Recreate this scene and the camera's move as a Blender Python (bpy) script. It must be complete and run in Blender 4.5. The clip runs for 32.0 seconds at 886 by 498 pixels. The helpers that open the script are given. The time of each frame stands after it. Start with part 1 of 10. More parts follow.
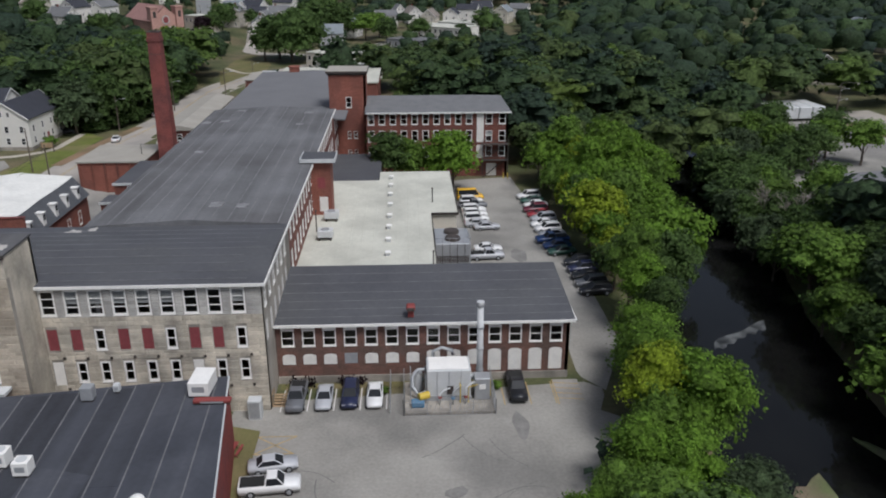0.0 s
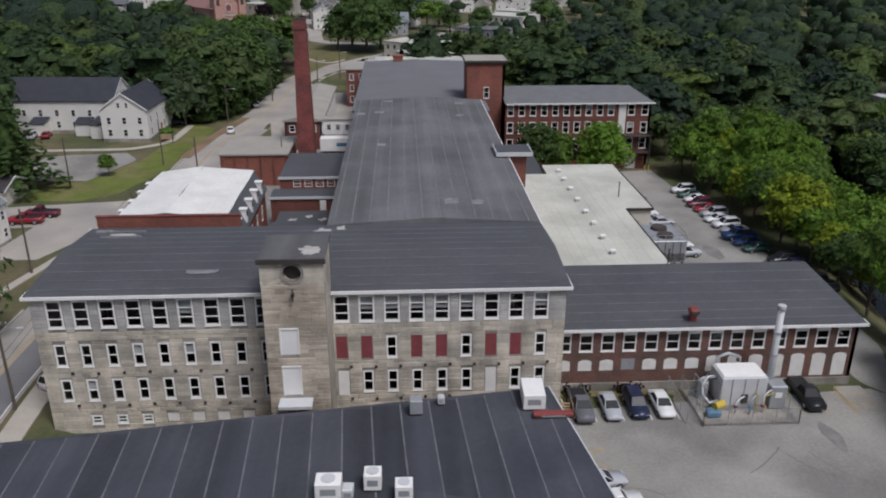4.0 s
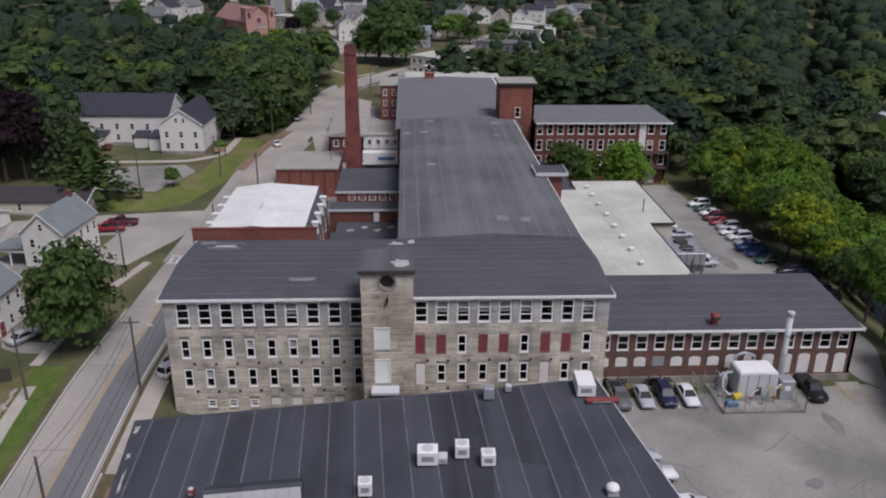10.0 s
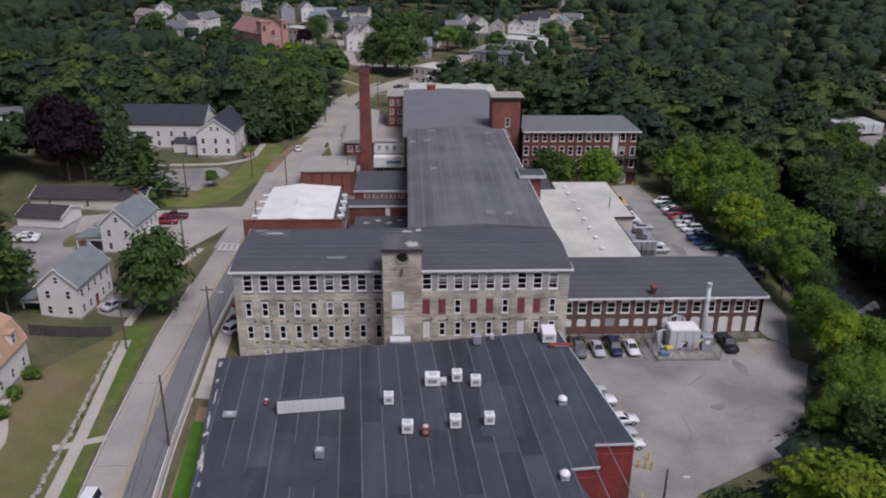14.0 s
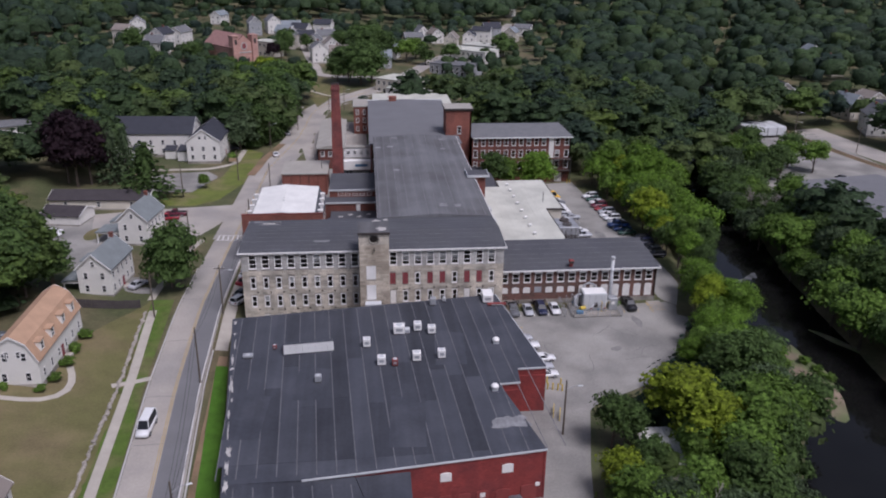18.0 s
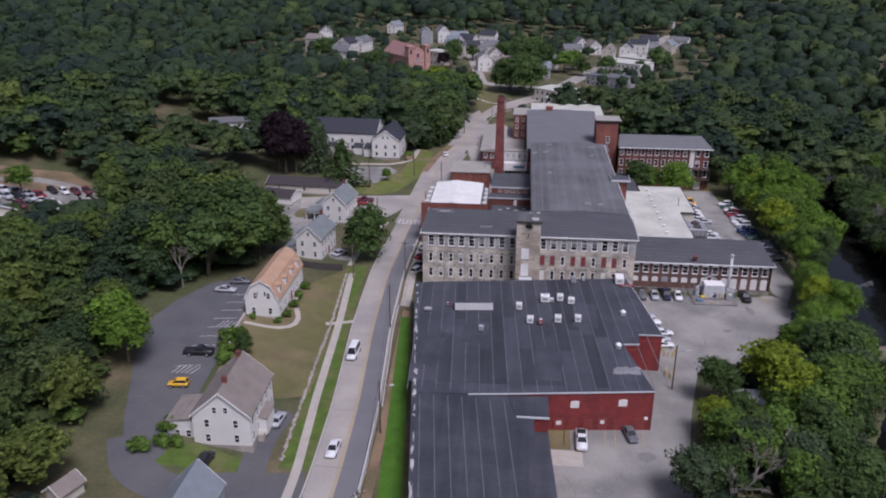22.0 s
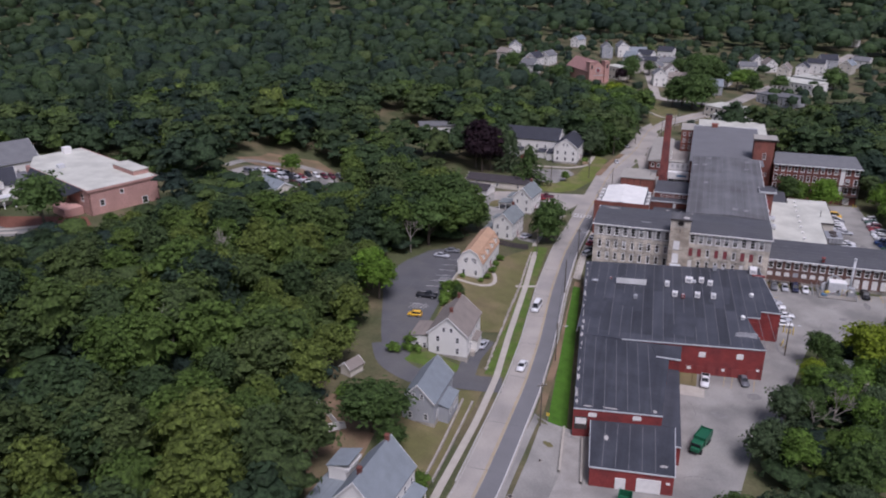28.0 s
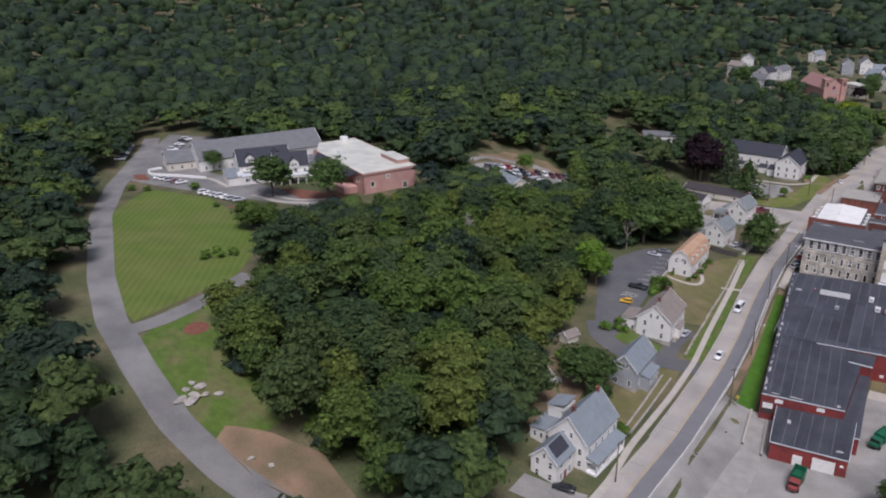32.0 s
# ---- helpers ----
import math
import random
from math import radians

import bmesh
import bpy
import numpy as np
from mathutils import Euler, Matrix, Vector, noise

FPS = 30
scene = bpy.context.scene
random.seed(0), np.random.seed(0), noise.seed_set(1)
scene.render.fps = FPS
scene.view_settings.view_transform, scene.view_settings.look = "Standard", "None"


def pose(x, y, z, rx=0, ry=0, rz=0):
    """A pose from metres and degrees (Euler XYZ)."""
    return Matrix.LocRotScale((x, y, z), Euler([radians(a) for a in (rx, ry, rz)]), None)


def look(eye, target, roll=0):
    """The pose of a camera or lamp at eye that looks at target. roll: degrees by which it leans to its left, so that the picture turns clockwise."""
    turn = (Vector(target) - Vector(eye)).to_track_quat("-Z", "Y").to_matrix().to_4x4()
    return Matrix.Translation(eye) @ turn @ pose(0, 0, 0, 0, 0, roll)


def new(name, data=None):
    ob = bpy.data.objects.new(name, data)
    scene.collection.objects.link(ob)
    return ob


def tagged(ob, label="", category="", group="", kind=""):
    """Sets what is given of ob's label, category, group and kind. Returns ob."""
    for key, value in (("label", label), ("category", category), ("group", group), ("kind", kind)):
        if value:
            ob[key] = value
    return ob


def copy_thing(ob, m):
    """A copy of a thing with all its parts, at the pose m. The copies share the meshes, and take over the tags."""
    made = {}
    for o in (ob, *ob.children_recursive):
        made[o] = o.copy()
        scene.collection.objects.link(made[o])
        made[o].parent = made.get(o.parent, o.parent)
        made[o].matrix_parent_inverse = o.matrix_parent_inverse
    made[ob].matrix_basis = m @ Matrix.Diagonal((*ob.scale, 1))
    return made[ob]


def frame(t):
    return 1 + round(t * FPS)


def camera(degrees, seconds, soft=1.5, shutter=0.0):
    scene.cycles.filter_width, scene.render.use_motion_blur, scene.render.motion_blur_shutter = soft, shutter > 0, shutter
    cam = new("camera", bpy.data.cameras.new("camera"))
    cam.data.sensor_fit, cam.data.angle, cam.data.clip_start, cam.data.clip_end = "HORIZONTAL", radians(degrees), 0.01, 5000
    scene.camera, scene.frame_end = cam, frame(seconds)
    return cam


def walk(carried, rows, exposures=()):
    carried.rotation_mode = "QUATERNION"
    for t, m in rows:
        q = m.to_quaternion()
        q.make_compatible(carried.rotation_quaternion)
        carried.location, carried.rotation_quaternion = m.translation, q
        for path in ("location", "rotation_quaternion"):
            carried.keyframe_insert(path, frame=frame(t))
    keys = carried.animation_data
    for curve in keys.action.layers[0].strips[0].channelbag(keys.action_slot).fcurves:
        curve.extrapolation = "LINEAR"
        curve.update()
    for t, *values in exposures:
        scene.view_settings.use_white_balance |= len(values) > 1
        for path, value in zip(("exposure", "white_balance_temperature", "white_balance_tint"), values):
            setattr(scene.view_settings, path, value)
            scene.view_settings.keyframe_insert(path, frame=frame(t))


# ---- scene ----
cam = camera(58.2, 32.0, soft=2.0)
METRES, EYE, TILT, LEAN, TURN = 245.0, 47.0, -21.0, 0.0, -2.7
ROWS = [
    (0.0, 0.0, 0.0, 0.0, 0.0, 0.0, -0.0),
    (0.5, -0.0152, 0.0027, 0.0009, -0.08, -0.12, 0.01),
    (1.0, -0.0306, 0.0056, 0.0016, -0.14, -0.24, 0.03),
    (1.5, -0.0463, 0.0086, 0.0022, -0.2, -0.33, -0.01),
    (2.0, -0.062, 0.0117, 0.0027, -0.25, -0.42, -0.02),
    (2.5, -0.0777, 0.0147, 0.0033, -0.26, -0.51, -0.02),
    (3.0, -0.0937, 0.0173, 0.0039, -0.32, -0.61, -0.06),
    (3.5, -0.1095, 0.0194, 0.0039, -0.32, -0.64, -0.03),
    (4.0, -0.1252, 0.0209, 0.0043, -0.3, -0.71, 0.0),
    (4.5, -0.1383, 0.0219, 0.0048, -0.18, -0.75, -0.02),
    (6.5, -0.1533, 0.0228, 0.004, 0.03, -0.51, -0.39),
    (7.0, -0.1532, 0.0189, 0.0063, 0.03, -0.53, -0.39),
    (7.5, -0.1532, 0.0132, 0.0081, 0.02, -0.54, -0.42),
    (8.0, -0.153, 0.0055, 0.0094, 0.01, -0.56, -0.42),
    (8.5, -0.153, -0.0036, 0.0102, 0.0, -0.58, -0.45),
    (9.0, -0.153, -0.014, 0.0106, -0.01, -0.59, -0.46),
    (9.5, -0.1531, -0.0255, 0.0107, -0.01, -0.61, -0.46),
    (10.0, -0.1531, -0.0379, 0.0105, -0.01, -0.65, -0.5),
    (10.5, -0.1531, -0.0511, 0.0101, -0.02, -0.66, -0.48),
    (11.0, -0.1532, -0.0647, 0.0095, -0.03, -0.7, -0.52),
    (11.5, -0.1532, -0.0792, 0.0088, -0.03, -0.73, -0.52),
    (12.0, -0.1532, -0.0938, 0.008, -0.04, -0.74, -0.51),
    (12.5, -0.1532, -0.1091, 0.007, -0.05, -0.74, -0.49),
    (13.0, -0.1532, -0.1249, 0.006, -0.05, -0.74, -0.52),
    (13.5, -0.1533, -0.1407, 0.0047, -0.07, -0.72, -0.52),
    (15.5, -0.1532, -0.2067, -0.0011, 0.27, -0.68, -0.65),
    (16.0, -0.1529, -0.2239, -0.0028, -0.21, -0.64, -0.49),
    (16.5, -0.1524, -0.2415, -0.0043, -1.73, -0.62, 0.02),
    (17.0, -0.153, -0.2589, -0.006, -2.77, -0.6, 0.37),
    (17.5, -0.1534, -0.2767, -0.0075, -2.76, -0.59, 0.39),
    (18.0, -0.1537, -0.2946, -0.0091, -2.75, -0.58, 0.4),
    (18.5, -0.1542, -0.3127, -0.011, -2.74, -0.55, 0.4),
    (19.0, -0.156, -0.3311, -0.0128, -1.9, -0.52, 0.13),
    (19.5, -0.1577, -0.3491, -0.0148, 2.44, -0.55, -1.37),
    (20.0, -0.1569, -0.3679, -0.0164, 5.41, -0.64, -2.31),
    (20.5, -0.1568, -0.3857, -0.0181, 5.47, -0.62, -2.37),
    (21.0, -0.1571, -0.4044, -0.02, 6.05, -0.64, -2.61),
    (21.5, -0.1567, -0.4229, -0.0219, 6.89, -0.66, -2.89),
    (22.0, -0.1561, -0.4416, -0.0235, 7.7, -0.69, -3.17),
    (22.5, -0.1547, -0.4599, -0.0254, 8.27, -0.71, -3.35),
    (23.0, -0.1535, -0.4787, -0.0271, 8.56, -0.72, -3.41),
    (23.5, -0.1523, -0.4975, -0.0288, 9.14, -0.76, -3.64),
    (24.0, -0.1506, -0.5161, -0.0306, 10.18, -0.82, -3.98),
    (24.5, -0.1486, -0.5346, -0.0323, 11.22, -0.9, -4.34),
    (26.5, -0.1384, -0.6118, -0.0392, 15.62, -1.27, -5.89),
    (27.0, -0.1349, -0.6299, -0.0409, 16.88, -1.4, -6.3),
    (27.5, -0.1312, -0.6483, -0.0424, 18.16, -1.54, -6.73),
    (28.0, -0.1271, -0.6665, -0.044, 19.44, -1.69, -7.17),
    (28.5, -0.1225, -0.6847, -0.0455, 20.76, -1.86, -7.6),
    (29.0, -0.1177, -0.7028, -0.0471, 22.11, -2.04, -8.05),
    (29.5, -0.1125, -0.7211, -0.0484, 23.5, -2.25, -8.51),
    (30.0, -0.1069, -0.7387, -0.0499, 25.21, -2.51, -9.05),
    (30.5, -0.1011, -0.7563, -0.0512, 27.21, -2.85, -9.68),
    (31.0, -0.0949, -0.7735, -0.0524, 29.62, -3.28, -10.42),
    (31.5, -0.0882, -0.7907, -0.0536, 32.16, -3.75, -11.18),
    (32.0, -0.0805, -0.8079, -0.0545, 34.63, -4.25, -11.92),
]
walk(cam, [(t, pose(0, 0, EYE, TILT, LEAN, TURN) @ pose(METRES * x, METRES * y, METRES * z, 90 + pitch, roll, yaw)) for t, x, y, z, yaw, pitch, roll in ROWS],
     exposures=[(0.0, -0.26, 6000, 11), (6.0, -0.4, 5980, 16), (12.0, -0.38, 5920, 20), (19.0, -0.24, 5780, 24), (24.0, -0.23, 5700, 27), (28.0, -0.2, 5760, 26), (32.0, -0.1, 5880, 20)])

# ---- world and sun ----
SUN_DIR = Vector((0.30, -0.42, 0.86)).normalized()
world = bpy.data.worlds.new("sky")
scene.world = world
world.use_nodes = True
wn = world.node_tree.nodes
sky = wn.new("ShaderNodeTexSky")
sky.sky_type = "NISHITA"
sky.sun_disc = False
sky.sun_elevation = math.asin(SUN_DIR.z)
sky.sun_rotation = math.atan2(SUN_DIR.x, SUN_DIR.y)
sky.air_density, sky.dust_density = 1.0, 4.0
haze = wn.new("ShaderNodeHueSaturation")
haze.inputs["Saturation"].default_value = 0.7
world.node_tree.links.new(sky.outputs[0], haze.inputs["Color"])
world.node_tree.links.new(haze.outputs[0], wn["Background"].inputs[0])
wn["Background"].inputs[1].default_value = 0.09
sun = new("sun", bpy.data.lights.new("sun", "SUN"))
sun.data.energy, sun.data.angle, sun.data.color = 3.0, radians(22), (1.0, 0.97, 0.93)
sun.matrix_world = look(SUN_DIR * 100, (0, 0, 0))


# ---- materials ----
def mat(name, col, rough=0.8, var=0.14, scale=0.4, fine=6.0, bump=0.0, metal=0.0, isl=0.0, obj=0.0, spec=0.3, second=None, patch=0.12, kind=""):
    """A surface with variation at two scales; second: a colour in patches; isl, obj: variation by piece."""
    m = bpy.data.materials.new(name)
    m.use_nodes = True
    nt = m.node_tree
    N, L = nt.nodes, nt.links
    b = N["Principled BSDF"]
    b.inputs["Roughness"].default_value = rough
    b.inputs["Metallic"].default_value = metal
    b.inputs["Specular IOR Level"].default_value = spec

    def math_(op, a, c):
        n = N.new("ShaderNodeMath")
        n.operation = op
        for i, v in enumerate((a, c)):
            if isinstance(v, (int, float)):
                n.inputs[i].default_value = v
            else:
                L.new(v, n.inputs[i])
        return n.outputs[0]

    geo = N.new("ShaderNodeNewGeometry")
    noises = []
    for s in (scale, fine):
        n = N.new("ShaderNodeTexNoise")
        n.inputs["Scale"].default_value = s
        n.inputs["Detail"].default_value = 3.0
        L.new(geo.outputs["Position"], n.inputs["Vector"])
        noises.append(n.outputs["Fac"])
    v = math_("ADD", math_("MULTIPLY", math_("SUBTRACT", noises[0], 0.5), var * 4), math_("MULTIPLY", math_("SUBTRACT", noises[1], 0.5), var * 3))
    if isl:
        v = math_("ADD", v, math_("MULTIPLY", math_("SUBTRACT", geo.outputs["Random Per Island"], 0.5), isl * 2))
    if obj:
        oi = N.new("ShaderNodeObjectInfo")
        v = math_("ADD", v, math_("MULTIPLY", math_("SUBTRACT", oi.outputs["Random"], 0.5), obj * 2))
    v = math_("ADD", v, 1.0)
    rgb = N.new("ShaderNodeRGB")
    rgb.outputs[0].default_value = (*col, 1)
    base = rgb.outputs[0]
    if second:
        n = N.new("ShaderNodeTexNoise")
        n.inputs["Scale"].default_value = patch
        n.inputs["Detail"].default_value = 5.0
        L.new(geo.outputs["Position"], n.inputs["Vector"])
        ramp = N.new("ShaderNodeValToRGB")
        ramp.color_ramp.elements[0].position, ramp.color_ramp.elements[1].position = 0.42, 0.62
        L.new(n.outputs["Fac"], ramp.inputs[0])
        mix = N.new("ShaderNodeMix")
        mix.data_type = "RGBA"
        L.new(ramp.outputs[0], mix.inputs["Factor"])
        L.new(base, mix.inputs["A"])
        mix.inputs["B"].default_value = (*second, 1)
        base = mix.outputs["Result"]
    height = noises[1]
    if kind in ("brick", "clapboard", "stripes", "shingle"):
        sep = N.new("ShaderNodeSeparateXYZ")
        L.new(geo.outputs["Position"], sep.inputs[0])
        comb = N.new("ShaderNodeCombineXYZ")
        L.new(math_("ADD", sep.outputs[0], sep.outputs[1]), comb.inputs[0])
        L.new(sep.outputs[2], comb.inputs[1])
        if kind == "brick":
            t = N.new("ShaderNodeTexBrick")
            t.inputs["Scale"].default_value = 1.0
            t.inputs["Brick Width"].default_value, t.inputs["Row Height"].default_value = 0.44, 0.15
            t.inputs["Mortar Size"].default_value = 0.012
            for k, g in (("Color1", 0.82), ("Color2", 1.15), ("Mortar", 1.35)):
                t.inputs[k].default_value = (g, g, g, 1)
            L.new(comb.outputs[0], t.inputs["Vector"])
            v = math_("MULTIPLY", v, t.outputs["Color"])
        elif kind == "clapboard":
            f = math_("FRACT", math_("MULTIPLY", sep.outputs[2], 6.0), 0)
            height = f
            v = math_("MULTIPLY", v, math_("ADD", math_("MULTIPLY", math_("LESS_THAN", f, 0.14), -0.16), 1.0))
        elif kind == "shingle":
            f = math_("FRACT", math_("MULTIPLY", sep.outputs[2], 7.0), 0)
            v = math_("MULTIPLY", v, math_("ADD", math_("MULTIPLY", math_("LESS_THAN", f, 0.2), -0.1), 1.0))
        else:
            f = math_("SINE", math_("MULTIPLY", math_("ADD", sep.outputs[0], math_("MULTIPLY", sep.outputs[1], 0.75)), 2.6), 0)
            v = math_("ADD", v, math_("MULTIPLY", f, 0.09))
    if kind in ("streak", "weathered"):
        mul = N.new("ShaderNodeVectorMath")
        mul.operation = "MULTIPLY"
        mul.inputs[1].default_value = (0.55, 0.022, 0.5) if kind == "streak" else (0.7, 0.7, 0.06)
        L.new(geo.outputs["Position"], mul.inputs[0])
        n = N.new("ShaderNodeTexNoise")
        n.inputs["Scale"].default_value = 1.0
        n.inputs["Detail"].default_value = 6.0
        L.new(mul.outputs[0], n.inputs["Vector"])
        v = math_("ADD", v, math_("MULTIPLY", math_("SUBTRACT", n.outputs["Fac"], 0.5), 0.9))
    hsv = N.new("ShaderNodeHueSaturation")
    L.new(base, hsv.inputs["Color"])
    L.new(v, hsv.inputs["Value"])
    L.new(hsv.outputs[0], b.inputs["Base Color"])
    if bump:
        bp = N.new("ShaderNodeBump")
        bp.inputs["Strength"].default_value = bump
        bp.inputs["Distance"].default_value = 0.05
        L.new(height, bp.inputs["Height"])
        L.new(bp.outputs[0], b.inputs["Normal"])
    return m


def leaf_mat(name, col, isl=0.2, obj=0.2, var=0.1, scale=0.07, second=None):
    """Foliage: leaf clusters at the size of a twig, their lit tips and shaded gaps put into the colour, in relief, with
    light coming through.
    """
    m = mat(name, col, rough=0.6, var=var, scale=scale, fine=2.2, isl=isl, obj=obj, spec=0.2, second=second, patch=0.05)
    nt = m.node_tree
    N, L = nt.nodes, nt.links
    b = N["Principled BSDF"]
    base = b.inputs["Base Color"].links[0].from_socket
    geo = next(n for n in N if n.type == "NEW_GEOMETRY")
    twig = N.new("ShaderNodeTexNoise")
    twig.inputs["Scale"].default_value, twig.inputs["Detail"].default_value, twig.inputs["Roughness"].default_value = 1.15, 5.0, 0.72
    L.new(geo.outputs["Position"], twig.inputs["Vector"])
    # wide value range paints highlights and shaded hollows into the leaf colour
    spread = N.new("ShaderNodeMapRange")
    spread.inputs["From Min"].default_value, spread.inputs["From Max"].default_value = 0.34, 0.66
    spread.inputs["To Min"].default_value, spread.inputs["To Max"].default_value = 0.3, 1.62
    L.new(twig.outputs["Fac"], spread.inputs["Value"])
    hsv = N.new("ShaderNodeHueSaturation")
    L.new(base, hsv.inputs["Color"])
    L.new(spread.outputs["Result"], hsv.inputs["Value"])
    bump = N.new("ShaderNodeBump")
    bump.inputs["Strength"].default_value, bump.inputs["Distance"].default_value = 0.9, 0.6
    L.new(twig.outputs["Fac"], bump.inputs["Height"])
    L.new(bump.outputs[0], b.inputs["Normal"])
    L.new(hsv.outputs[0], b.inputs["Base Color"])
    tr = N.new("ShaderNodeBsdfTranslucent")
    L.new(hsv.outputs[0], tr.inputs[0])
    mx = N.new("ShaderNodeMixShader")
    mx.inputs[0].default_value = 0.34
    L.new(b.outputs[0], mx.inputs[1])
    L.new(tr.outputs[0], mx.inputs[2])
    L.new(mx.outputs[0], N["Material Output"].inputs[0])
    return m


def glass_mat(name, tint=0.55):
    m = bpy.data.materials.new(name)
    m.use_nodes = True
    nt = m.node_tree
    nt.nodes.remove(nt.nodes["Principled BSDF"])
    tr, gl = nt.nodes.new("ShaderNodeBsdfTransparent"), nt.nodes.new("ShaderNodeBsdfGlossy")
    tr.inputs[0].default_value = (tint, tint * 1.02, tint * 1.03, 1)
    gl.inputs["Roughness"].default_value = 0.06
    fr = nt.nodes.new("ShaderNodeFresnel")
    fr.inputs[0].default_value = 1.5
    mx = nt.nodes.new("ShaderNodeMixShader")
    nt.links.new(fr.outputs[0], mx.inputs[0])
    nt.links.new(tr.outputs[0], mx.inputs[1])
    nt.links.new(gl.outputs[0], mx.inputs[2])
    nt.links.new(mx.outputs[0], nt.nodes["Material Output"].inputs[0])
    return m


M_GROUND = mat("rough_grass_ground", (0.075, 0.085, 0.035), var=0.25, scale=0.12, fine=1.5, second=(0.12, 0.10, 0.055), patch=0.06)
M_LAWN = mat("dry_lawn", (0.125, 0.118, 0.045), var=0.16, scale=0.25, fine=3, second=(0.16, 0.13, 0.065), patch=0.09)
M_VERGE = mat("green_verge", (0.075, 0.12, 0.018), var=0.2, scale=0.5, fine=4, second=(0.12, 0.12, 0.045), patch=0.15)
M_BANK = mat("sunlit_bank_grass", (0.115, 0.138, 0.028), var=0.22, scale=0.35, fine=3, second=(0.16, 0.145, 0.06), patch=0.12)
M_FADEDLINE = mat("worn_white_paint", (0.40, 0.385, 0.35), var=0.3, scale=1.5, fine=9)
M_LUSH = mat("lush_grass", (0.055, 0.135, 0.010), var=0.18, scale=0.6, fine=4)
M_MOWN = mat("mown_lawn", (0.094, 0.136, 0.021), var=0.12, scale=0.1, fine=2, kind="stripes", second=(0.112, 0.132, 0.03), patch=0.05)
M_DIRT = mat("sandy_dirt", (0.24, 0.16, 0.10), var=0.2, scale=0.3, fine=3, second=(0.14, 0.11, 0.06), patch=0.15)
M_MULCH = mat("red_mulch", (0.17, 0.07, 0.045), var=0.2, scale=0.8, fine=6)
M_ROAD = mat("worn_road_asphalt", (0.36, 0.328, 0.288), rough=0.9, var=0.1, scale=0.15, fine=3, second=(0.29, 0.27, 0.245), patch=0.08)
M_LANE = mat("bluish_newer_asphalt", (0.168, 0.166, 0.168), rough=0.9, var=0.08, scale=0.2, fine=4)
M_LOT = mat("grey_parking_asphalt", (0.285, 0.272, 0.245), rough=0.9, var=0.16, scale=0.12, fine=3, second=(0.20, 0.192, 0.176), patch=0.09)
M_DRIVE = mat("grey_drive_asphalt", (0.205, 0.198, 0.186), rough=0.9, var=0.14, scale=0.12, fine=3, second=(0.15, 0.146, 0.138), patch=0.09)
M_DARKLOT = mat("dark_cracked_asphalt", (0.10, 0.10, 0.105), rough=0.9, var=0.1, scale=0.2, fine=3, second=(0.115, 0.112, 0.11), patch=0.12)
M_RAMP = mat("worn_grey_concrete", (0.29, 0.272, 0.245), var=0.16, scale=0.4, fine=5)
M_CONC = mat("pale_concrete", (0.40, 0.365, 0.31), var=0.1, scale=0.5, fine=5)
M_KERB = mat("granite_kerb", (0.42, 0.40, 0.37), var=0.1, scale=1, fine=6)
M_YELLOW = mat("faded_yellow_paint", (0.38, 0.28, 0.13), var=0.2, scale=1, fine=8)
M_WHITELINE = mat("road_white_paint", (0.62, 0.60, 0.57), var=0.12, scale=1, fine=8)
M_WATER = mat("dark_river_water", (0.008, 0.008, 0.0075), rough=0.06, var=0.2, scale=0.2, fine=1.2, bump=0.08, spec=0.18)
M_GRAVEL = mat("gravel_bar", (0.22, 0.165, 0.12), var=0.25, scale=0.6, fine=5, second=(0.10, 0.12, 0.05), patch=0.15)
M_ROCK = mat("grey_rock", (0.33, 0.30, 0.26), var=0.25, scale=0.7, fine=4, bump=0.5)
M_GRANITE = mat("granite_ashlar", (0.54, 0.485, 0.395), var=0.15, scale=0.35, fine=5, bump=0.35, isl=0.17, second=(0.35, 0.322, 0.268), patch=0.28, kind="weathered")
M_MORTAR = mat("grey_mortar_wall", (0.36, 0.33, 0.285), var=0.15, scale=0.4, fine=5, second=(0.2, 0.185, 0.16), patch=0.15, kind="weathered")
M_BRICK = mat("old_red_brick", (0.165, 0.062, 0.045), var=0.14, scale=0.3, fine=4, kind="brick", bump=0.1, second=(0.125, 0.052, 0.042), patch=0.25)
M_BRICKO = mat("orange_red_brick", (0.225, 0.084, 0.060), var=0.13, scale=0.3, fine=4, kind="brick", bump=0.1, second=(0.17, 0.068, 0.052), patch=0.2)
M_REDPAINT = mat("red_painted_brick", (0.21, 0.04, 0.035), var=0.12, scale=0.4, fine=4, kind="brick", bump=0.1, second=(0.16, 0.036, 0.034), patch=0.3)
M_PINKBRICK = mat("pink_school_brick", (0.42, 0.245, 0.205), var=0.1, scale=0.3, fine=4, kind="brick", bump=0.1)
M_ROOF = mat("dark_membrane_roof", (0.078, 0.079, 0.087), rough=0.7, var=0.13, scale=0.15, fine=2, second=(0.086, 0.087, 0.092), patch=0.1, spec=0.25)
M_ROOFLONG = mat("grey_weathered_long_roof", (0.113, 0.111, 0.113), rough=0.75, var=0.11, scale=0.12, fine=2, second=(0.145, 0.146, 0.15), patch=0.06, spec=0.25, kind="streak")
M_SOFTSEAM = mat("faint_roof_lap", (0.165, 0.165, 0.168), rough=0.8, var=0.25, scale=0.5, fine=3)
M_STACKBRICK = mat("dark_chimney_brick", (0.20, 0.062, 0.052), var=0.16, scale=0.35, fine=4, kind="brick", bump=0.1, second=(0.14, 0.05, 0.045), patch=0.3)
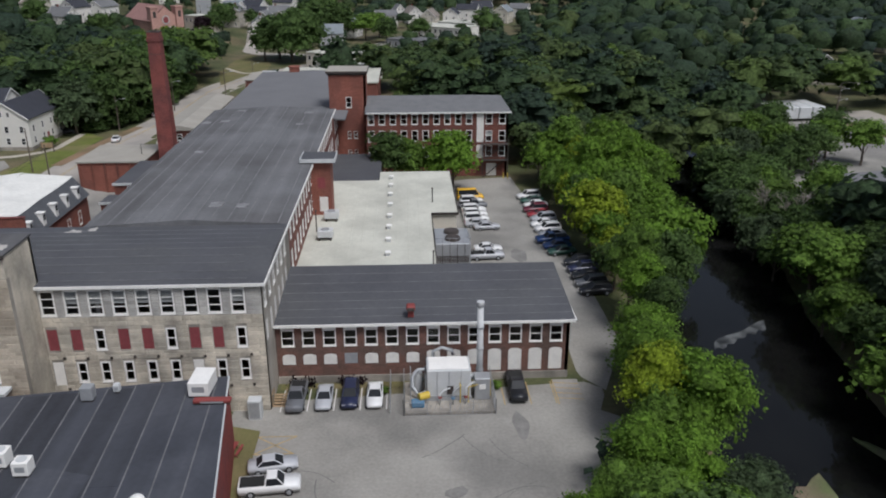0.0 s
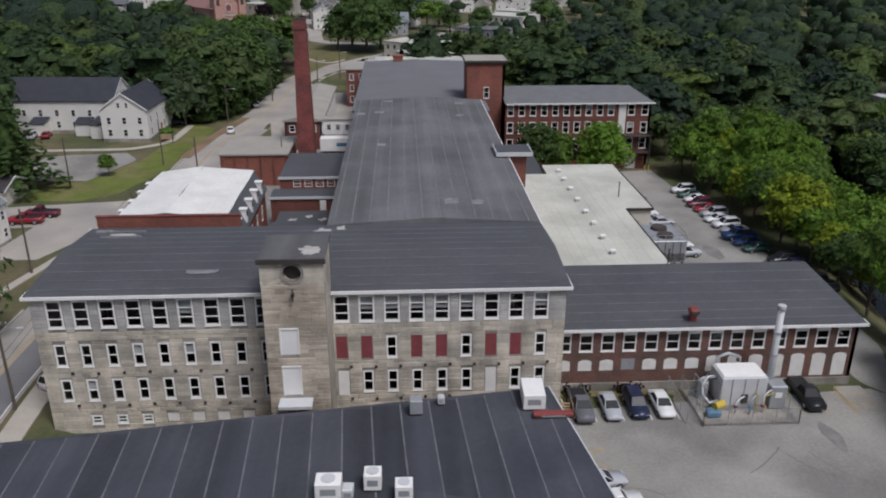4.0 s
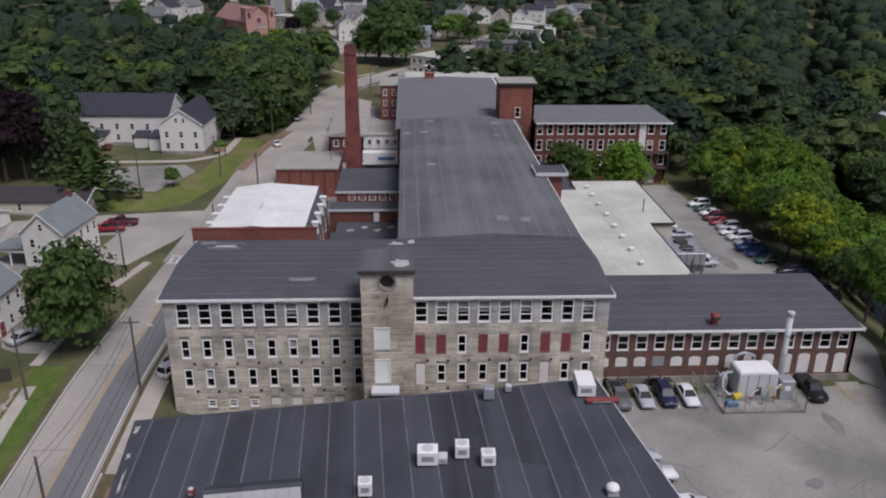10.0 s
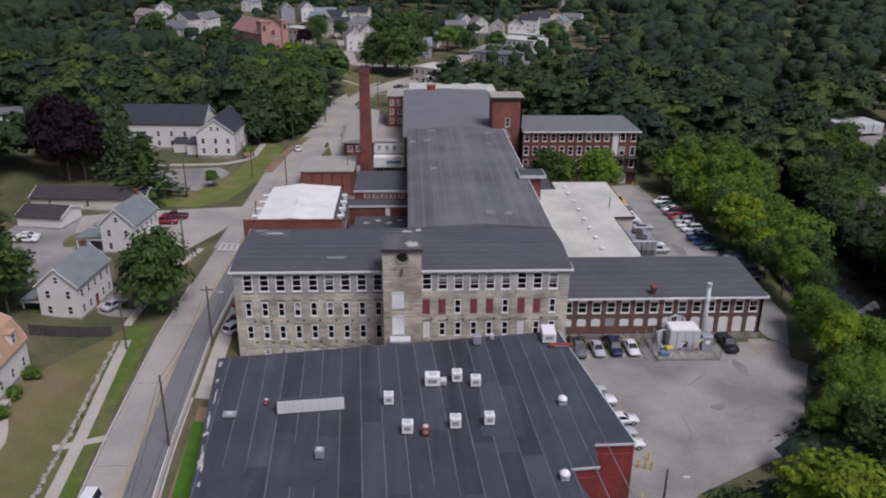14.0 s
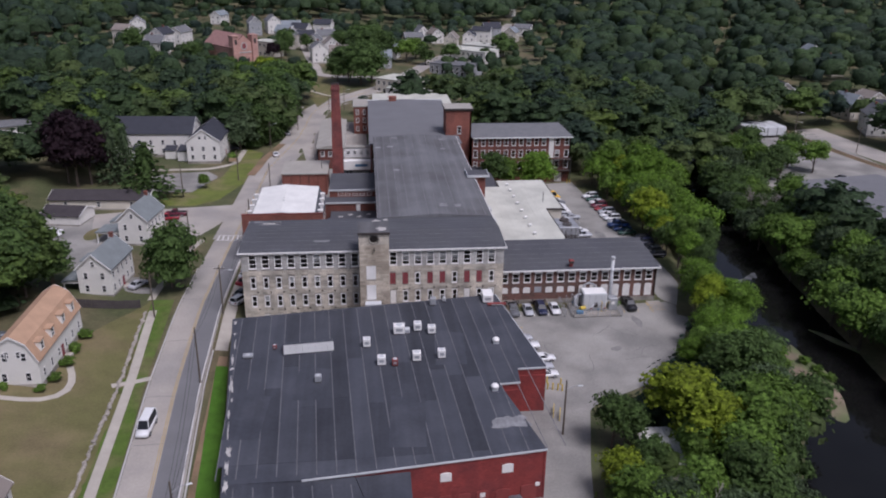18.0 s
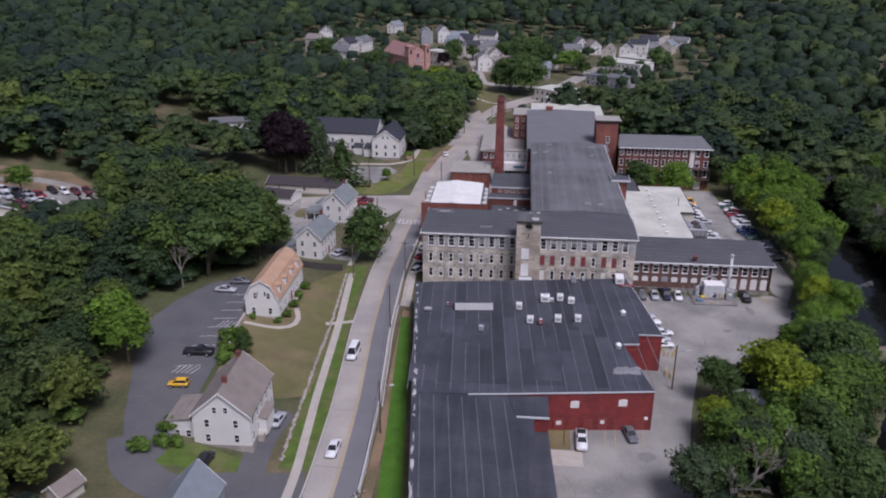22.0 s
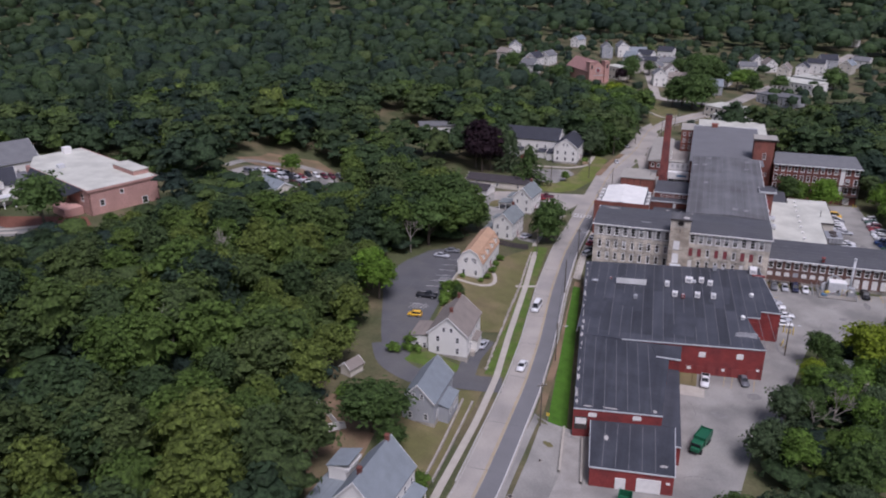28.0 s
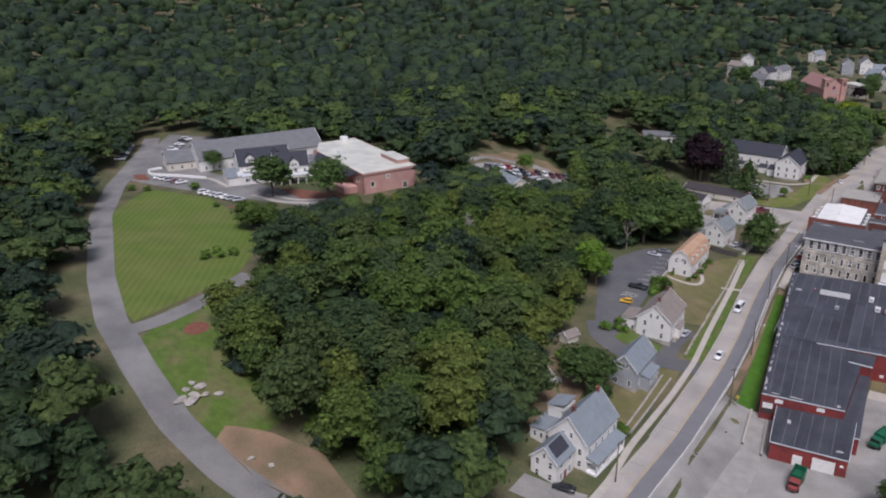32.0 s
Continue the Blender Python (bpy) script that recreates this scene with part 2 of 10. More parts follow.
M_WINGBRICK = mat("weathered_brown_brick", (0.155, 0.082, 0.064), var=0.16, scale=0.4, fine=4, kind="brick", bump=0.1, second=(0.105, 0.07, 0.058), patch=0.35)
M_ROOFSHED = mat("black_rubber_roof", (0.047, 0.050, 0.060), rough=0.65, var=0.12, scale=0.2, fine=2, second=(0.062, 0.065, 0.076), patch=0.15, spec=0.25, obj=0.14, kind="streak")
M_FELT = mat("rubber_roof_sheet", (0.050, 0.053, 0.063), rough=0.65, var=0.1, scale=0.2, fine=2, second=(0.060, 0.063, 0.074), patch=0.12, spec=0.25, obj=0.24, kind="streak")
M_GRANITEG = mat("pale_grey_upper_stone", (0.47, 0.455, 0.42), var=0.12, scale=0.35, fine=5, bump=0.3, isl=0.12, second=(0.34, 0.33, 0.31), patch=0.25)
M_ROOFFAR = mat("grey_aged_roof", (0.155, 0.155, 0.16), rough=0.8, var=0.08, scale=0.15, fine=2)
M_SEAM = mat("roof_seam", (0.135, 0.135, 0.14), rough=0.7, var=0.3, scale=0.6, fine=4)
M_PATCH = mat("roof_patch", (0.215, 0.215, 0.218), rough=0.7, var=0.25, scale=0.8, fine=4)
M_PALEPATCH = mat("white_roof_coating", (0.42, 0.40, 0.37), var=0.25, scale=0.8, fine=4)
M_WHITEROOF = mat("white_flat_roof", (0.53, 0.525, 0.455), rough=0.7, var=0.09, scale=0.2, fine=2, second=(0.45, 0.445, 0.385), patch=0.15)
M_TENT = mat("white_roof_sheet", (0.70, 0.69, 0.645), rough=0.6, var=0.09, scale=0.3, fine=2)
M_MONITOR = mat("white_glazed_panel", (0.80, 0.80, 0.78), rough=0.5, var=0.04, scale=0.5, fine=4)
M_TANROOF = mat("tan_gravel_roof", (0.33, 0.31, 0.27), var=0.09, scale=0.3, fine=3)
M_GREYROOF = mat("grey_shingle_roof", (0.15, 0.152, 0.155), var=0.12, scale=0.5, fine=5, kind="shingle")
M_TEALROOF = mat("grey_green_shingle_roof", (0.185, 0.205, 0.205), var=0.12, scale=0.5, fine=5, kind="shingle")
M_BROWNROOF = mat("dark_brown_shingle_roof", (0.05, 0.043, 0.045), var=0.14, scale=0.5, fine=5, kind="shingle")
M_DARKBOARD = mat("dark_stained_board", (0.065, 0.055, 0.055), var=0.2, scale=0.6, fine=6)
M_NAVYROOF = mat("dark_blue_shingle_roof", (0.04, 0.042, 0.052), var=0.12, scale=0.5, fine=5, kind="shingle")
M_BLUEROOF = mat("blue_grey_shingle_roof", (0.20, 0.225, 0.24), var=0.1, scale=0.5, fine=5, kind="shingle")
M_PEACHROOF = mat("peach_shingle_roof", (0.43, 0.275, 0.175), var=0.12, scale=0.5, fine=5, kind="shingle")
M_TAUPEROOF = mat("taupe_shingle_roof", (0.22, 0.19, 0.165), var=0.12, scale=0.5, fine=5, kind="shingle")
M_SLATE = mat("slate_mansard", (0.10, 0.105, 0.115), var=0.15, scale=0.6, fine=5, kind="shingle")
M_WHITE = mat("white_paint", (0.76, 0.745, 0.71), rough=0.6, var=0.06, scale=0.6, fine=5)
M_CLAP = mat("white_clapboard", (0.70, 0.68, 0.63), rough=0.65, var=0.05, scale=0.4, fine=4, kind="clapboard")
M_CLAPGREY = mat("grey_clapboard", (0.33, 0.34, 0.35), rough=0.65, var=0.06, scale=0.4, fine=4, kind="clapboard")
M_CLAPCREAM = mat("cream_clapboard", (0.55, 0.51, 0.43), rough=0.65, var=0.06, scale=0.4, fine=4, kind="clapboard", obj=0.12)
M_PANELW = mat("weathered_white_board", (0.70, 0.68, 0.64), rough=0.7, var=0.09, scale=0.9, fine=6)
M_REDDOOR = mat("faded_red_board", (0.22, 0.055, 0.06), rough=0.7, var=0.15, scale=1.0, fine=6)
M_GREYMETAL = mat("galvanised_metal", (0.36, 0.37, 0.38), rough=0.5, metal=0.35, var=0.1, scale=0.8, fine=5)
M_PALEMETAL = mat("pale_grey_metal", (0.52, 0.53, 0.53), rough=0.5, var=0.07, scale=0.8, fine=5)
M_DARKMETAL = mat("dark_rusty_metal", (0.06, 0.05, 0.045), rough=0.7, var=0.25, scale=1, fine=6)
M_REDMETAL = mat("red_vent_metal", (0.22, 0.05, 0.045), rough=0.6, var=0.12, scale=1, fine=6)
M_BLUEPAINT = mat("blue_machine_paint", (0.09, 0.20, 0.32), rough=0.5, var=0.1, scale=1, fine=6)
M_YELLOWPAINT = mat("yellow_machine_paint", (0.55, 0.40, 0.06), rough=0.5, var=0.1, scale=1, fine=6)
M_GREENPAINT = mat("dark_green_truck_paint", (0.015, 0.10, 0.05), rough=0.45, var=0.12, scale=1, fine=6)
M_WOOD = mat("weathered_pole_wood", (0.11, 0.09, 0.07), var=0.2, scale=1, fine=6)
M_PALEWOOD = mat("pale_timber", (0.32, 0.23, 0.14), var=0.2, scale=1, fine=6)
# window blinds; in the mill's top row also painted sky reflection
M_BLINDSHEEN = mat("pale_window_blind", (0.60, 0.60, 0.58), var=0.2, scale=0.7, fine=5)
M_BARK = mat("grey_brown_bark", (0.12, 0.095, 0.075), var=0.25, scale=1, fine=8, bump=0.4)
M_DEADWOOD = mat("bleached_dead_branches", (0.26, 0.235, 0.2), var=0.2, scale=1, fine=8)
M_RUBBER = mat("black_rubber", (0.02, 0.02, 0.02), var=0.1, scale=1, fine=6)
M_TAIL = mat("red_lens", (0.30, 0.02, 0.02), rough=0.3, var=0.05, scale=1, fine=5)
M_LAMPLENS = mat("clear_lens", (0.6, 0.6, 0.6), rough=0.2, var=0.05, scale=1, fine=5)
M_CARGLASS = mat("dark_car_glass", (0.02, 0.022, 0.025), rough=0.3, var=0.05, scale=1, fine=5, spec=0.14)
M_GLASS = glass_mat("window_glass", 0.7)
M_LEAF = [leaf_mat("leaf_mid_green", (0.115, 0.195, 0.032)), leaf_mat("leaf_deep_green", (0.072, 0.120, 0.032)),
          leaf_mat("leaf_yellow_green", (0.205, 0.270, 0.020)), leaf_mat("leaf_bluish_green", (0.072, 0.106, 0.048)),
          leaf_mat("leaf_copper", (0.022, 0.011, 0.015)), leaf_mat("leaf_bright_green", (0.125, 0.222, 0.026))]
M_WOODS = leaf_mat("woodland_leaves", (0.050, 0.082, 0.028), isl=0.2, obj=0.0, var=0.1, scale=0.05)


def tint_by_tree(m, tints):
    """Shifts the leaf colour from tree to tree: (position, colour) along the scale."""
    nt = m.node_tree
    at, ramp = nt.nodes.new("ShaderNodeAttribute"), nt.nodes.new("ShaderNodeValToRGB")
    at.attribute_name = "tree_tint"
    e = ramp.color_ramp.elements
    e[0].position, e[1].position = tints[0][0], tints[-1][0]
    e[0].color, e[1].color = (*tints[0][1], 1), (*tints[-1][1], 1)
    for p, c in tints[1:-1]:
        e.new(p).color = (*c, 1)
    nt.links.new(at.outputs["Fac"], ramp.inputs[0])
    hsv = nt.nodes["Hue/Saturation/Value"]
    nt.links.new(ramp.outputs[0], hsv.inputs["Color"])


# the low end leans blue: distance haze put into the leaf colour
tint_by_tree(M_WOODS, ((0.0, (0.028, 0.048, 0.035)), (0.22, (0.038, 0.064, 0.032)), (0.45, (0.052, 0.087, 0.031)), (0.62, (0.084, 0.118, 0.037)), (0.8, (0.090, 0.146, 0.030)), (1.0, (0.125, 0.165, 0.035))))


# ---- building helpers ----
def thing(name, label, category, at=(0, 0, 0), turn=0.0, group="", kind=""):
    ob = new(name)
    ob.matrix_basis = pose(*at, 0, 0, turn)
    return tagged(ob, label, category, group, kind)


def part(name, bm, material, parent=None, label="", smooth=False):
    me = bpy.data.meshes.new(name)
    bm.to_mesh(me)
    bm.free()
    for m in (material if isinstance(material, (list, tuple)) else (material,)):
        me.materials.append(m)
    if smooth:
        me.shade_smooth()
    ob = new(name, me)
    ob.parent = parent
    return tagged(ob, label)


def share(name, data, parent, m):
    ob = new(name, data)
    ob.parent = parent
    ob.matrix_basis = m
    return ob


def box(bm, x0, x1, y0, y1, z0, z1, mi=0):
    v = [bm.verts.new((x, y, z)) for z in (z0, z1) for x, y in ((x0, y0), (x1, y0), (x1, y1), (x0, y1))]
    for f in ((3, 2, 1, 0), (4, 5, 6, 7), (0, 1, 5, 4), (1, 2, 6, 5), (2, 3, 7, 6), (3, 0, 4, 7)):
        bm.faces.new([v[i] for i in f]).material_index = mi
    return bm


def boxes(*bs):
    bm = bmesh.new()
    for b in bs:
        box(bm, *b)
    return bm


def bevel_box(x0, x1, y0, y1, z0, z1, r=0.05):
    bm = boxes((x0, x1, y0, y1, z0, z1))
    bmesh.ops.bevel(bm, geom=bm.edges[:], offset=r, segments=1, affect="EDGES")
    return bm


def face(bm, pts, mi=0):
    f = bm.faces.new([bm.verts.new(p) for p in pts])
    f.material_index = mi
    return f


def prism(bm, poly, z0, z1, mi=0):
    """poly: (x, y) anticlockwise; z1 may be a function of x, y."""
    zt = z1 if callable(z1) else (lambda x, y: z1)
    lo = [bm.verts.new((x, y, z0)) for x, y in poly]
    hi = [bm.verts.new((x, y, zt(x, y))) for x, y in poly]
    bm.faces.new(hi).material_index = mi
    bm.faces.new(lo[::-1]).material_index = mi
    for i in range(len(poly)):
        j = (i + 1) % len(poly)
        bm.faces.new((lo[i], lo[j], hi[j], hi[i])).material_index = mi
    return bm


def tube(bm, pts, radii, n=8, cap=True):
    """A tapered tube along points."""
    rings = []
    for i, p in enumerate(pts):
        a, b = Vector(pts[max(i - 1, 0)]), Vector(pts[min(i + 1, len(pts) - 1)])
        q = (b - a).to_track_quat("Z", "Y")
        rings.append([bm.verts.new(Vector(p) + q @ Vector((radii[i] * math.cos(k * math.tau / n), radii[i] * math.sin(k * math.tau / n), 0))) for k in range(n)])
    for r0, r1 in zip(rings, rings[1:]):
        for k in range(n):
            bm.faces.new((r0[k], r0[(k + 1) % n], r1[(k + 1) % n], r1[k]))
    if cap:
        bm.faces.new(rings[0][::-1])
        bm.faces.new(rings[-1])
    return bm


def wall(parent, name, p0, ang, length, z0, z1, holes, material, thick=0.4, label=""):
    """A wall with real openings. Its outer face starts at p0 and runs along ang; holes: (u0, u1, z0, z1)."""
    us = sorted({0.0, length, *[h_[0] for h_ in holes], *[h_[1] for h_ in holes]})
    zs = sorted({z0, z1, *[h_[2] for h_ in holes], *[h_[3] for h_ in holes]})
    bm = bmesh.new()
    made = {}

    def vert(u, d, z):
        k = (round(u, 4), d, round(z, 4))
        if k not in made:
            made[k] = bm.verts.new((u, d, z))
        return made[k]

    for ua, ub in zip(us, us[1:]):
        for za, zb in zip(zs, zs[1:]):
            um, zm = (ua + ub) / 2, (za + zb) / 2
            if ub - ua < 1e-4 or zb - za < 1e-4 or any(h_[0] < um < h_[1] and h_[2] < zm < h_[3] for h_ in holes):
                continue
            for d, flip in ((0.0, False), (thick, True)):
                q = [vert(ua, d, za), vert(ub, d, za), vert(ub, d, zb), vert(ua, d, zb)]
                bm.faces.new(q[::-1] if flip else q)
    for a, b, c, e in holes:
        for (u0, w0), (u1, w1) in (((a, c), (b, c)), ((b, c), (b, e)), ((b, e), (a, e)), ((a, e), (a, c))):
            face(bm, [(u0, 0, w0), (u1, 0, w1), (u1, thick, w1), (u0, thick, w0)])
    for u in (0.0, length):
        face(bm, [(u, 0, z0), (u, thick, z0), (u, thick, z1), (u, 0, z1)])
    face(bm, [(0, 0, z1), (length, 0, z1), (length, thick, z1), (0, thick, z1)])
    ob = part(name, bm, material, parent, label)
    ob.matrix_basis = pose(p0[0], p0[1], 0, 0, 0, ang)
    return ob


def frame_mesh(w, h_, holes, d0, d1):
    """One connected frame with its lights cut out."""
    us = sorted({0.0, w, *[q[0] for q in holes], *[q[1] for q in holes]})
    zs = sorted({0.0, h_, *[q[2] for q in holes], *[q[3] for q in holes]})
    bm = bmesh.new()
    made = {}

    def vert(*k):
        if k not in made:
            made[k] = bm.verts.new(k)
        return made[k]

    for ua, ub in zip(us, us[1:]):
        for za, zb in zip(zs, zs[1:]):
            if not any(q[0] < (ua + ub) / 2 < q[1] and q[2] < (za + zb) / 2 < q[3] for q in holes):
                bm.faces.new([vert(ua, d0, za), vert(ub, d0, za), vert(ub, d0, zb), vert(ua, d0, zb)])
    for a, b, c, e in [(0.0, w, 0.0, h_)] + holes:
        for (u0, w0), (u1, w1) in (((a, c), (b, c)), ((b, c), (b, e)), ((b, e), (a, e)), ((a, e), (a, c))):
            bm.faces.new([vert(u0, d0, w0), vert(u1, d0, w1), vert(u1, d1, w1), vert(u0, d1, w0)])
    return bm


WINDOWS = {}


def window_meshes(w, h_, rails, b):
    k = (round(w, 2), round(h_, 2), rails, b)
    if k not in WINDOWS:
        zs = [b] + [h_ * (i + 1) / (rails + 1) + o_ for i in range(rails) for o_ in (-0.03, 0.03)] + [h_ - b]
        bm = frame_mesh(w, h_, [(b, w - b, zs[2 * i], zs[2 * i + 1]) for i in range(rails + 1)], -0.03, 0.12)
        me = bpy.data.meshes.new("window")
        bm.to_mesh(me)
        bm.free()
        me.materials.append(M_WHITE)
        pm = bpy.data.meshes.new("pane")
        bm = bmesh.new()
        face(bm, [(b, 0.05, b), (w - b, 0.05, b), (w - b, 0.05, h_ - b), (b, 0.05, h_ - b)])
        bm.to_mesh(pm)
        bm.free()
        pm.materials.append(M_GLASS)
        sm_ = bpy.data.meshes.new("sill")
        bm = boxes((-0.04, w + 0.04, -0.08, 0.1, -0.08, -0.003))
        bm.to_mesh(sm_)
        bm.free()
        sm_.materials.append(M_WHITE)
        im = bpy.data.meshes.new("blind")
        bm = boxes((b, w - b, 0.14, 0.16, h_ * 0.45, h_ - b))
        bm.to_mesh(im)
        bm.free()
        im.materials.append(M_BLINDSHEEN)
        WINDOWS[k] = me, pm, sm_, im
    return WINDOWS[k]


wrng = random.Random(5)


def window(parent, p0, ang, u, z, w, h_, rails=1, b=0.13, sill=True, blind=0.0):
    """A framed sash window whose lower left corner is at u, z on a wall."""
    me, pm, sm_, im = window_meshes(w, h_, rails, b)
    win = share("window", me, parent, pose(p0[0], p0[1], 0, 0, 0, ang) @ pose(u, 0, z))
    share("pane", pm, win, Matrix.Identity(4)).visible_shadow = False
    if sill:
        share("sill", sm_, win, Matrix.Identity(4))
    if wrng.random() < blind:
        share("blind", im, win, Matrix.Identity(4))
    return win


def board(parent, p0, ang, u, z, w, h_, material, name="panel", arch=0.0, proud=0.04, label=""):
    """A board that fills an opening, with a segmental head if arch is above 0."""
    bm = bmesh.new()
    pts = [(0, 0), (w, 0), (w, h_ - arch)]
    if arch:
        pts += [(w / 2 + w / 2 * math.cos(a), h_ - arch + arch * math.sin(a)) for a in [math.pi * i / 8 for i in range(1, 8)]]
    pts.append((0, h_ - arch))
    fr = [bm.verts.new((x, -proud, y)) for x, y in pts]
    bk = [bm.verts.new((x, 0.1, y)) for x, y in pts]
    bm.faces.new(fr)
    for i in range(len(pts)):
        j = (i + 1) % len(pts)
        bm.faces.new((fr[j], fr[i], bk[i], bk[j]))
    ob = part(name, bm, material, parent, label)
    ob.matrix_basis = pose(p0[0], p0[1], 0, 0, 0, ang) @ pose(u, 0, z)
    return ob


def seams(parent, lines, material=None, w=0.13, h_=0.015):
    """Raised laps of roofing felt; lines: pairs of points on the roof."""
    for a, b in lines:
        a, b = Vector(a), Vector(b)
        d = (b - a).normalized()
        s = d.cross(Vector((0, 0, 1))).normalized() * w / 2
        up = Vector((0, 0, h_))
        bm = bmesh.new()
        q = [bm.verts.new(p) for p in (a - s, b - s, b + s, a + s)]
        t_ = [bm.verts.new(p + up) for p in (a - s * 0.7, b - s * 0.7, b + s * 0.7, a + s * 0.7)]
        bm.faces.new(t_)
        for i in range(4):
            j = (i + 1) % 4
            bm.faces.new((q[i], q[j], t_[j], t_[i]))
        part("seam", bm, material or M_SEAM, parent)


def patch(parent, x, y, z, w, d, material=None, turn=0.0, rag=0.15, seed=1):
    """A thin ragged repair on a roof."""
    r = random.Random(seed)
    bm = bmesh.new()
    pts = []
    n = 20
    for i in range(n):
        a = math.tau * i / n
        c, s = math.cos(a), math.sin(a)
        k = 1 / max(abs(c), abs(s)) * (1 - rag * r.random())
        pts.append((c * k * w / 2, s * k * d / 2))
    prism(bm, pts, 0, 0.02)
    ob = part("roof_patch", bm, material or M_PATCH, parent)
    ob.matrix_basis = pose(x, y, z, 0, 0, turn)


# ---- terrain ----
def sm(a, b, v):
    t = min(1.0, max(0.0, (v - a) / (b - a)))
    return t * t * (3 - 2 * t)


def along(pts, y):
    for (a, xa), (b, xb) in zip(pts, pts[1:]):
        if y <= b:
            return xa + (xb - xa) * min(1, max(0, (y - a) / (b - a)))
    return pts[-1][1]


ROAD = [(-400, -75), (-60, -70), (-40, -69), (0, -69.3), (20, -70.3), (50, -73), (80, -74.5), (110, -74), (140, -73), (180, -72), (220, -65.5), (260, -62.5), (275, -57), (290, -45), (312, -30), (345, -18), (378, -6), (427, 15), (600, 90)]
RIVER = [(-900, -330), (-300, -120), (-60, -5), (10, 25), (38, 40.5), (65, 43), (82, 45), (104, 48), (130, 54), (170, 62), (240, 88), (400, 170), (1500, 700)]


def road_x(y):
    return along(ROAD, y)


def river_x(y):
    return along(RIVER, y)


def height(x, y):
    road = 1.5 + 2.0 * sm(0, -70, y) + 3.0 * sm(200, 330, y)
    u = (-79 + (road_x(y) + 74) * 0.5) - x - 45 * sm(70, 120, y) * (1 - 0.6 * sm(200, 320, y))
    z = road + 3.6 * sm(0, 26, u) + 13.5 * sm(34, 105, u) * (1 - 0.6 * sm(150, 320, y))
    lot = 3.2 * sm(215, 330, y) - 1.5 * sm(95, 160, y) * (1 - sm(190, 260, y)) * sm(-30, 0, x)
    k = sm(road_x(y) + 5.5, road_x(y) + 12, x)
    z = z * (1 - k) + lot * k
    if x > -60:
        z += (-5.2 - z) * (1 - sm(9, 19, abs(x - river_x(y))))
    return z + 75 * sm(380, 1500, math.hypot(x + 30, y - 60))


def axis(lo, hi, step, far_lo, far_hi):
    a = list(np.arange(lo, hi + 0.01, step))
    s = step
    while a[-1] < far_hi:
        s *= 1.12
        a.append(a[-1] + s)
    s = step
    while a[0] > far_lo:
        s *= 1.12
        a.insert(0, a[0] - s)
    return a


GX, GY = axis(-345, 165, 3.0, -2600, 2600), axis(-150, 420, 3.0, -2400, 3000)
GXA, GYA = np.array(GX), np.array(GY)
GZ = [[height(x, y) for x in GX] for y in GY]


def ground(x, y):
    """Height of the ground sheet."""
    i = min(max(int(np.searchsorted(GXA, x, "right")) - 1, 0), len(GX) - 2)
    j = min(max(int(np.searchsorted(GYA, y, "right")) - 1, 0), len(GY) - 2)
    a, b = (x - GX[i]) / (GX[i + 1] - GX[i]), (y - GY[j]) / (GY[j + 1] - GY[j])
    z00, z10, z01, z11 = GZ[j][i], GZ[j][i + 1], GZ[j + 1][i], GZ[j + 1][i + 1]
    return z00 + a * (z10 - z00) + b * (z11 - z10) if a >= b else z00 + a * (z11 - z01) + b * (z01 - z00)


def sheet(name, verts, faces, material, label, category, kind="structure"):
    me = bpy.data.meshes.new(name)
    me.from_pydata(verts, [], faces)
    me.materials.append(material)
    return tagged(new(name, me), label, category, kind=kind)


nx = len(GX)
gv = [(x, y, GZ[j][i]) for j, y in enumerate(GY) for i, x in enumerate(GX)]
gf = []
for j in range(len(GY) - 1):
    for i in range(nx - 1):
        a = j * nx + i
        gf += [(a, a + 1, a + nx + 1), (a, a + nx + 1, a + nx)]
sheet("ground", gv, gf, M_GROUND, "rolling ground of rough dry grass and leaf litter", "ground").data.shade_smooth()


def area(name, poly, lift, material, label, category, step=1.5, kind="structure"):
    """A sheet laid over the ground within a polygon."""
    ys = [p[1] for p in poly]
    n = max(2, int((max(ys) - min(ys)) / step) + 1)
    verts, faces = [], []
    rows = []
    for j in range(n + 1):
        y = min(ys) + (max(ys) - min(ys)) * (j + 1e-3) / (n + 2e-3)
        xs = sorted(xa + (xb - xa) * (y - ya) / (yb - ya) for (xa, ya), (xb, yb) in zip(poly, poly[1:] + poly[:1]) if (ya > y) != (yb > y))
        rows.append((y, xs[0], xs[-1]))
    m = max(2, int(max(r[2] - r[1] for r in rows) / step) + 1)
    for y, xa, xb in rows:
        for i in range(m + 1):
            x = xa + (xb - xa) * i / m
            verts.append((x, y, ground(x, y) + lift))
    w = m + 1
    for j in range(n):
        for i in range(m):
            a = j * w + i
            faces.append((a, a + 1, a + w + 1, a + w))
    return sheet(name, verts, faces, material, label, category, kind)


